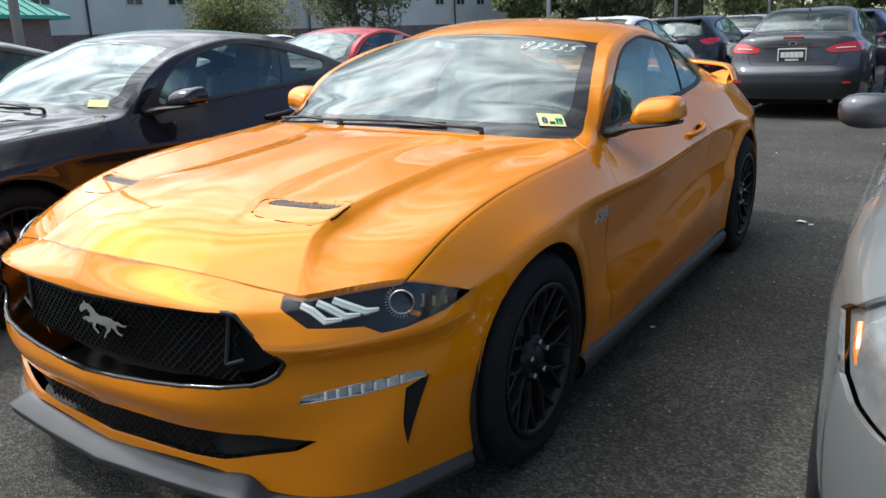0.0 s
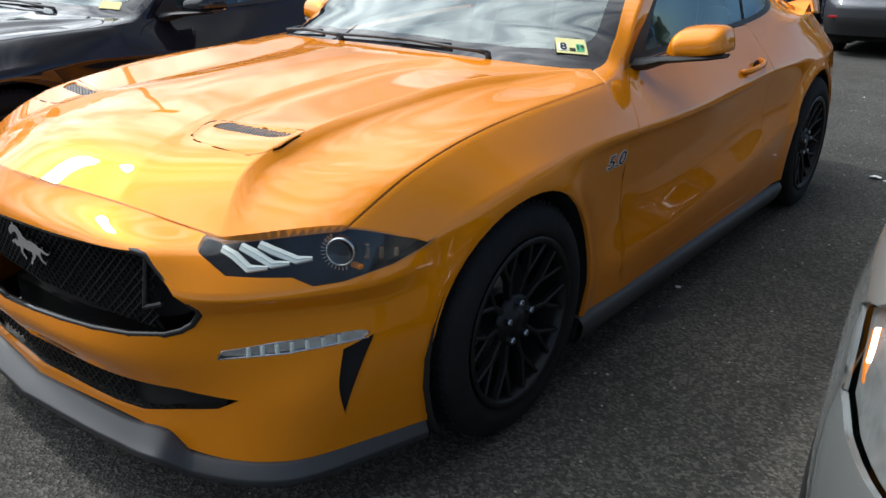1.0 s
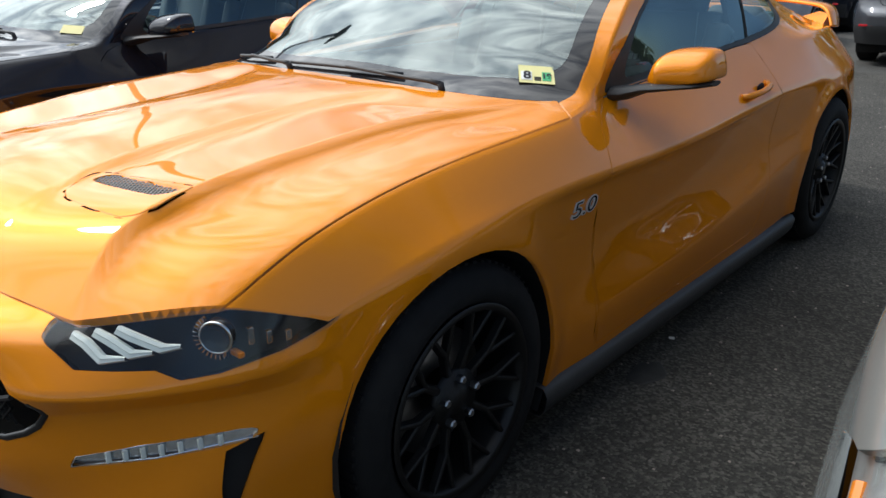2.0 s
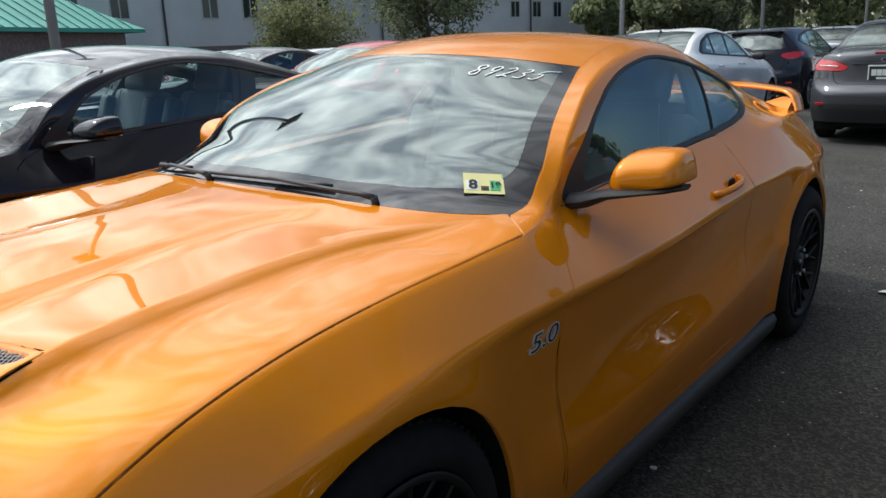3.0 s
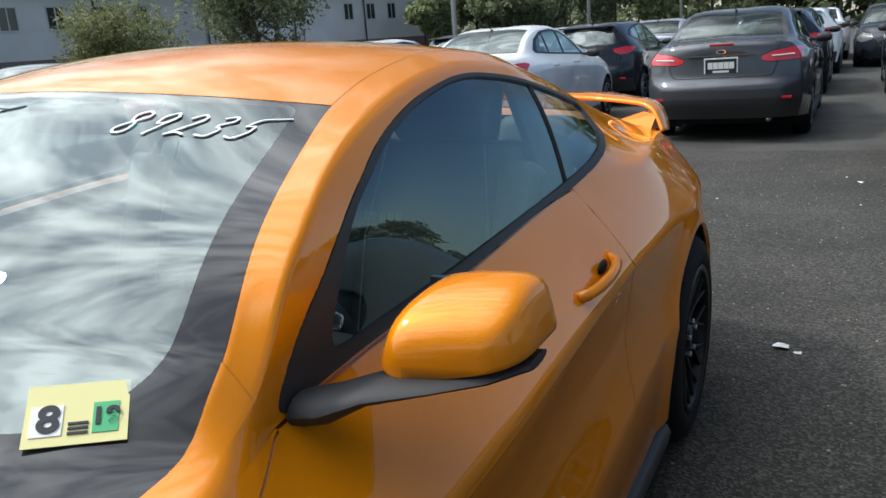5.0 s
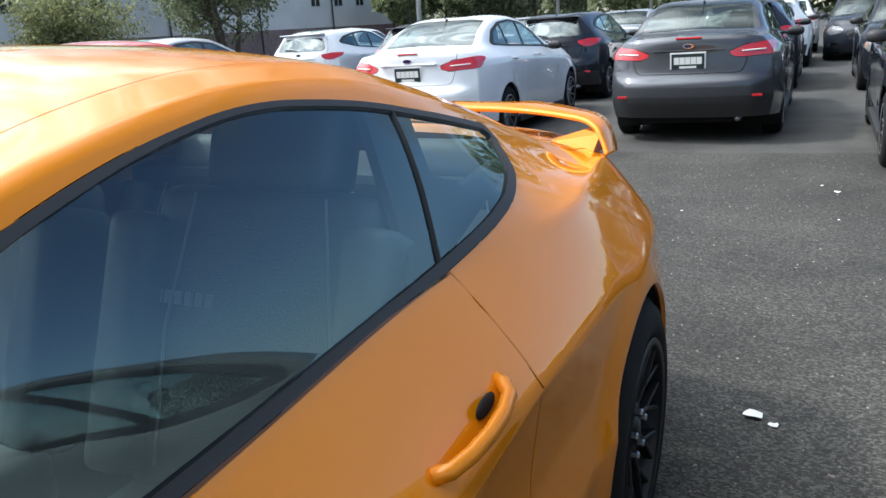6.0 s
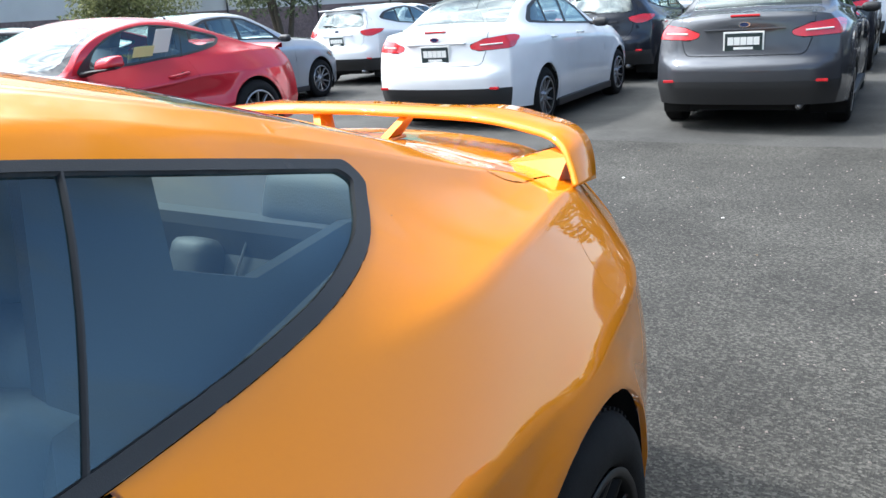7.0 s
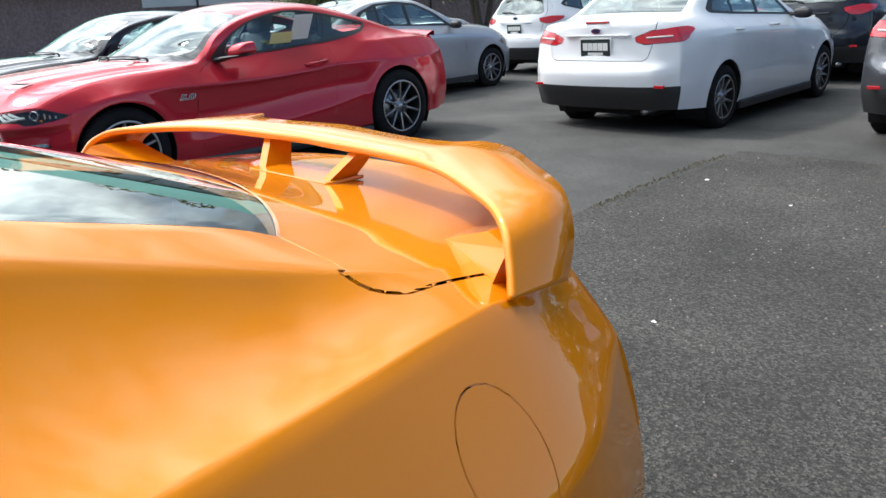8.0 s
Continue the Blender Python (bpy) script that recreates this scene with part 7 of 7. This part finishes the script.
# facing away, in lanes
white = compact_car("saloon_car", "white four-door saloon seen from behind, black lower bumper", "saloon", WHITE_PAINT, pose(-3.07, 12.70, 0, 0, 0, 180))
grey = compact_car("saloon_car", "dark grey four-door saloon with a dealer plate", "saloon", GREY_PAINT, pose(0.0, 13.12, 0, 0, 0, 180))
silver = compact_car("saloon_car", "silver four-door saloon parked facing away", "saloon", SILVER_PAINT, pose(-8.2, 12.5, 0, 0, 0, 180))
dark_hatch = compact_car("hatchback_car", "dark blue-grey hatchback with red tail lamps", "hatch", BLUE_PAINT, pose(-2.97, 17.4, 0, 0, 0, 180))
white_hatch = compact_car("hatchback_car", "white hatchback with a rear wiper", "hatch", WHITE_PAINT, pose(-8.15, 17.5, 0, 0, 0, 180))
# beside the orange coupe, facing the same way
grey_near = compact_car("saloon_car", "warm grey saloon with clear swept-back headlamps", "saloon", LIGHT_GREY_PAINT, pose(2.61, 0.0, 0), plate=False)
for ob, x, y, r in ((dark_hatch, 0.0, 18.2, 180), (silver, -3.0, 22.6, 180), (white_hatch, 0.1, 23.3, 180), (grey, -8.3, 22.6, 180), (dark_hatch, 2.64, 8.4, 0), (dark_hatch, 2.66, 15.0, 0),
                    (dark_hatch, 2.15, 22.6, 0), (grey, 2.6, 28.5, 0), (white, 0.2, 29.0, 180), (white, -13.4, 12.6, 180), (silver, -13.3, 17.4, 180), (grey, -16.0, 12.8, 180), (white_hatch, -16.2, 18.0, 180), (dark_hatch, -5.6, 17.3, 180), (silver, -5.7, 22.4, 180), (white, -11.0, 22.8, 180)):
    copy_thing(ob, pose(x, y, 0, 0, 0, r))
long_building()
hip_house(-33.0, 12.5, 20, 4.2, 2.5, 5.4)
light_pole(-10.97, 5.3, 8.5)
light_pole(-10.59, 24.45, 9)
light_pole(-10.56, 39.46, 9)
light_pole(-8.74, 53.3, 9)
tree("bush", "broad yellow-green bush in front of the building", -26.5, 24.7, 4.4, 2.5, LEAF_BUSH, 3, count=9000, leaf=0.10, trunk=0.07, low=0.08, stems=5, category="bush")
tree("willow_tree", "leaning many-stemmed tree with thin dark foliage", -26.6, 34.2, 8.5, 4.0, LEAF_DARK, 5, count=15000, leaf=0.13, trunk=0.16, low=0.25, stems=4)
for k, (x, y, h, sp, mat) in enumerate(((-26.0, 53.0, 6.5, 2.9, LEAF_MID), (-22.5, 60.0, 10.5, 4.2, LEAF_DARK), (-20.5, 66.0, 11.5, 4.6, LEAF_DARK), (-17.5, 70.0, 11.0, 4.4, LEAF_DARK), (-14.0, 73.0, 9.5, 4.0, LEAF_MID),
                                        (-10.5, 77.0, 10.5, 4.3, LEAF_DARK), (-6.5, 78.0, 9.5, 4.2, LEAF_MID), (-2.5, 80.0, 11.0, 4.5, LEAF_DARK), (2.5, 81.0, 10.0, 4.4, LEAF_MID), (8.0, 80.0, 11.0, 4.6, LEAF_DARK), (-27.0, 62.0, 10.0, 4.2, LEAF_DARK))):
    tree("tree", "leafy tree at the far edge of the lot", x, y, h, sp, mat, 20 + k, count=7500, leaf=0.27, trunk=0.18, low=0.10)
for k, (a, d, h) in enumerate(((40, 62, 3.8), (46, 60, 4.2), (52, 61, 4.0), (58, 60, 4.9), (63, 62, 4.5), (67, 60, 5.2), (71, 62, 5.0), (75, 61, 5.4))):
    tree("tree", "low leafy tree along the lot's open side", 0.8 + d * math.cos(radians(a)), 1.8 + d * math.sin(radians(a)), h, 2.3, LEAF_DARK, 60 + k, count=3500, leaf=0.2, trunk=0.12, low=0.05)

# the wood that closes the view
rngw = np.random.default_rng(77)
clumps = []
for k in range(420):
    a = rngw.uniform(0, 1)
    x, y = -75 + 150 * a + rngw.normal() * 2, 92 + 12 * math.sin(a * 9) + rngw.normal() * 3
    clumps.append((x, y, rngw.uniform(0.5, 15) * (1 if x < 12 else 0.45), rngw.uniform(1.6, 3.2) * (1 if x < 12 else 0.7)))
for k in range(160):
    a = rngw.uniform(0, 1)
    clumps.append((-62 + rngw.normal() * 2, -60 + 150 * a, rngw.uniform(0.5, 13), rngw.uniform(1.6, 3.0)))
v, f = leaves(clumps, 52000, 0.55, rngw)
tagged(mesh_object("woods", v, f, LEAF_DARK, smooth=False), "dense green woods beyond the lot", "woods", kind="stuff")


# ---- small things ----
DIGITS = {
    "8": [(0.75, 0.90), (0.45, 1.0), (0.15, 0.85), (0.3, 0.6), (0.7, 0.4), (0.75, 0.1), (0.4, 0.0), (0.1, 0.2), (0.35, 0.45), (0.8, 0.75), (0.75, 0.9)],
    "9": [(0.8, 0.8), (0.5, 1.0), (0.2, 0.8), (0.35, 0.5), (0.7, 0.6), (0.8, 0.85), (0.65, 0.4), (0.45, 0.0)],
    "2": [(0.1, 0.8), (0.4, 1.0), (0.75, 0.8), (0.5, 0.4), (0.1, 0.05), (0.5, 0.15), (0.95, 0.05)],
    "3": [(0.15, 0.9), (0.5, 1.0), (0.75, 0.8), (0.4, 0.55), (0.75, 0.35), (0.6, 0.05), (0.1, 0.1)],
    "5": [(1.35, 1.1), (0.4, 0.95), (0.25, 0.6), (0.6, 0.6), (0.75, 0.3), (0.5, 0.02), (0.1, 0.1)],
}


def stroke(points, n=40):
    """A flowing line through the points of a handwritten figure."""
    t = np.linspace(0, 1, len(points))
    return spline([(a, *p) for a, p in zip(t, points)])(np.linspace(0, 1, n))


figures = tagged(new("windscreen_figures"), "white handwritten stock figures 89235 on the windscreen", "marking")
figures.matrix_world = ORANGE_POSE
for k, ch in enumerate("89235"):
    bm = bmesh.new()
    line = [on_screen(0.288 + 0.044 * k + 0.034 * x + 0.012 * y, 1.218 + 0.056 * y - 0.002 * k, 0.0012) for x, y in stroke(DIGITS[ch])]
    rail = []
    for u, (q, nq) in enumerate(line):
        way = line[min(u + 1, len(line) - 1)][0] - line[max(u - 1, 0)][0]
        side = way.cross(nq).normalized() * 0.0028
        rail.append([bm.verts.new(q - side), bm.verts.new(q + nq * 0.0006), bm.verts.new(q + side)])
    for a, b in zip(rail, rail[1:]):
        for u in range(2):
            bm.faces.new((a[u], a[u + 1], b[u + 1], b[u]))
    for v in bm.verts:
        v.co.x += wider(v.co.x, v.co.y)
    part("figure", bm, MARKER, figures)


def sheet(name, label, category, m, w, h, mat):
    """A thin stuck-on sheet in the xz plane of m."""
    ob = thing(name, label, category, m=m)
    bm = bmesh.new()
    box(bm, (0, 0, 0), (w, 0.0012, h))
    part("sheet", bm, mat, ob)
    return ob


# inspection sticker in the windscreen's lower corner
row = min(np.linspace(0.63, 0.95, 65), key=lambda t: abs(on_screen(0.585, t)[0].y - 0.622))
c = on_screen(0.590, row, 0.001)[0]
right = (on_screen(0.690, row + 0.012, 0.001)[0] - c).normalized()
up = on_screen(0.575, row + 0.06, 0.001)[0] - c
up = (up - right * up.dot(right)).normalized()
out = right.cross(up)
stm = Matrix(((right.x, -out.x, up.x, c.x), (right.y, -out.y, up.y, c.y), (right.z, -out.z, up.z, c.z), (0, 0, 0, 1)))
stm = Matrix.Translation((wider(0.58, 0.7), 0, 0)) @ Matrix.Translation(out * 0.003) @ stm
sticker = sheet("inspection_sticker", "yellow and green inspection sticker reading 8 and 19", "sticker", ORANGE_POSE @ stm, 0.104, 0.078, YELLOW)
for x0, x1, mat in ((0.006, 0.038, CLOTH_WHITE), (0.068, 0.094, GREEN)):
    bm = bmesh.new()
    box(bm, (x0, -0.0012, 0.012), (x1, 0.0, 0.050))
    part("sticker_field", bm, mat, sticker)
flat = Matrix.Rotation(radians(90), 4, "X")
words("sticker_number", "8", 0.046, 0.0004, INK, sticker, Matrix.Translation((0.024, -0.0022, 0.031)) @ flat)
words("sticker_number", "19", 0.030, 0.0004, INK, sticker, Matrix.Translation((0.081, -0.0022, 0.031)) @ flat)
for z in (0.012, 0.018, 0.024):
    bm = bmesh.new()
    box(bm, (0.044, -0.0016, z), (0.064, 0.0, z + 0.003))
    part("sticker_line", bm, INK, sticker)
sheet("inspection_sticker", "pale inspection sticker in the black coupe's windscreen", "sticker", BLACK_POSE @ stm, 0.104, 0.064, YELLOW)
# sheets in the red coupe's side window
sheet("window_label", "white price sheet stuck on the red coupe's window", "paper", RED_POSE @ pose(0.750, 1.64, 1.035, 0, 0, 90) @ pose(0, 0, 0, 29, 0, 0), 0.19, 0.23, CLOTH_WHITE)
sheet("window_label", "small yellow sheet stuck on the red coupe's window", "paper", RED_POSE @ pose(0.762, 1.42, 1.015, 0, 0, 90) @ pose(0, 0, 0, 29, 0, 0), 0.22, 0.10, YELLOW)


def scrap(x, y, size, seed, mat, label, category="litter"):
    """A crumpled scrap lying on the ground."""
    rng = np.random.default_rng(seed)
    bm = bmesh.new()
    n = 9
    ring = [bm.verts.new((size * rng.uniform(0.5, 1.0) * math.cos(a), size * rng.uniform(0.5, 1.0) * math.sin(a), rng.uniform(0.0, 0.35) * size)) for a in np.arange(n) * math.tau / n]
    mid = bm.verts.new((0, 0, 0.3 * size))
    for k in range(n):
        bm.faces.new((ring[k], ring[(k + 1) % n], mid))
    ob = part("scrap", bm, mat, None)
    ob.name = "paper_scrap" if mat is CLOTH_WHITE else "dead_leaf"
    ob.location = (x, y, 0.006 + rise(x, y))
    return tagged(ob, label, category)


OIL = material("oil_stain", (0.022, 0.021, 0.020), rough=0.7, stain=0.3, stain_scale=20)
bm = bmesh.new()
blot = [bm.verts.new((0.052 * math.cos(a) * (1 + 0.12 * math.sin(3 * a + 1)), 0.085 * math.sin(a) * (1 + 0.08 * math.sin(5 * a)), 0.0)) for a in np.arange(28) * math.tau / 28]
low = [bm.verts.new((v.co.x * 1.1, v.co.y * 1.1, -0.003)) for v in blot]
bm.faces.new(blot)
for k in range(28):
    bm.faces.new((low[k], low[(k + 1) % 28], blot[(k + 1) % 28], blot[k]))
stain = part("oil_stain", bm, OIL, None)
stain.location = (0.907, 0.952, 0.006)
tagged(stain, "small black oil stain on the asphalt", "oil stain")

LEAFLET = material("dry_leaf", (0.20, 0.13, 0.06), rough=0.9)
scrap(1.118, 3.548, 0.045, 1, CLOTH_WHITE, "crumpled white paper scrap on the asphalt")
scrap(1.19, 3.50, 0.025, 2, CLOTH_WHITE, "small torn white paper on the asphalt")
scrap(0.863, 1.237, 0.016, 3, CLOTH_WHITE, "tiny white paper scrap on the asphalt")
scrap(1.417, 7.258, 0.03, 4, CLOTH_WHITE, "small white paper scrap on the asphalt")
rng = np.random.default_rng(9)
for k in range(26):
    x, y = rng.uniform(-1.2, 3.2), rng.uniform(3.2, 8.6)
    scrap(x, y, rng.uniform(0.008, 0.02), 30 + k, CLOTH_WHITE if k % 3 else LEAFLET, "tiny bit of litter on the asphalt" if k % 3 else "small dry leaf on the asphalt")
# loose stones on the paving
v, f = [], []
for k in range(2600):
    x, y = rng.uniform(-1.3, 3.6), rng.uniform(-1.5, 8.6)
    r = rng.uniform(0.002, 0.006)
    i, z = len(v), 0.004 + rise(x, y)
    v += [(x - r, y - r * 0.7, z), (x + r, y - r, z), (x + r * 0.8, y + r, z), (x - r * 0.9, y + r * 0.8, z), (x + r * 0.1, y, z + r)]
    f += [(i, i + 1, i + 4), (i + 1, i + 2, i + 4), (i + 2, i + 3, i + 4), (i + 3, i, i + 4)]
STONE = leaf_material("loose_stone", (0.22, 0.21, 0.19))
tagged(mesh_object("loose_stones", v, f, STONE, smooth=False), "loose pale grit strewn over the asphalt", "grit", kind="stuff")
# moss along the worn edge
v, f = [], []
for q in ragged((-1.43, 6.6), (-1.43, 8.6), 190, 0.03, 2):
    x, y, r = q[0] + rng.normal() * 0.035 * rng.uniform(0, 1), q[1], rng.uniform(0.004, 0.011)
    i, z = len(v), 0.003 + rise(x, y)
    v += [(x - r, y - r, z), (x + r, y - r, z), (x, y + r, z), (x, y, z + 0.003 + r)]
    f += [(i, i + 1, i + 3), (i + 1, i + 2, i + 3), (i + 2, i, i + 3)]
MOSS = leaf_material("dry_moss", (0.07, 0.068, 0.032))
tagged(mesh_object("moss", v, f, MOSS, smooth=False), "dry moss and weeds in a crack of the asphalt", "moss", kind="stuff")
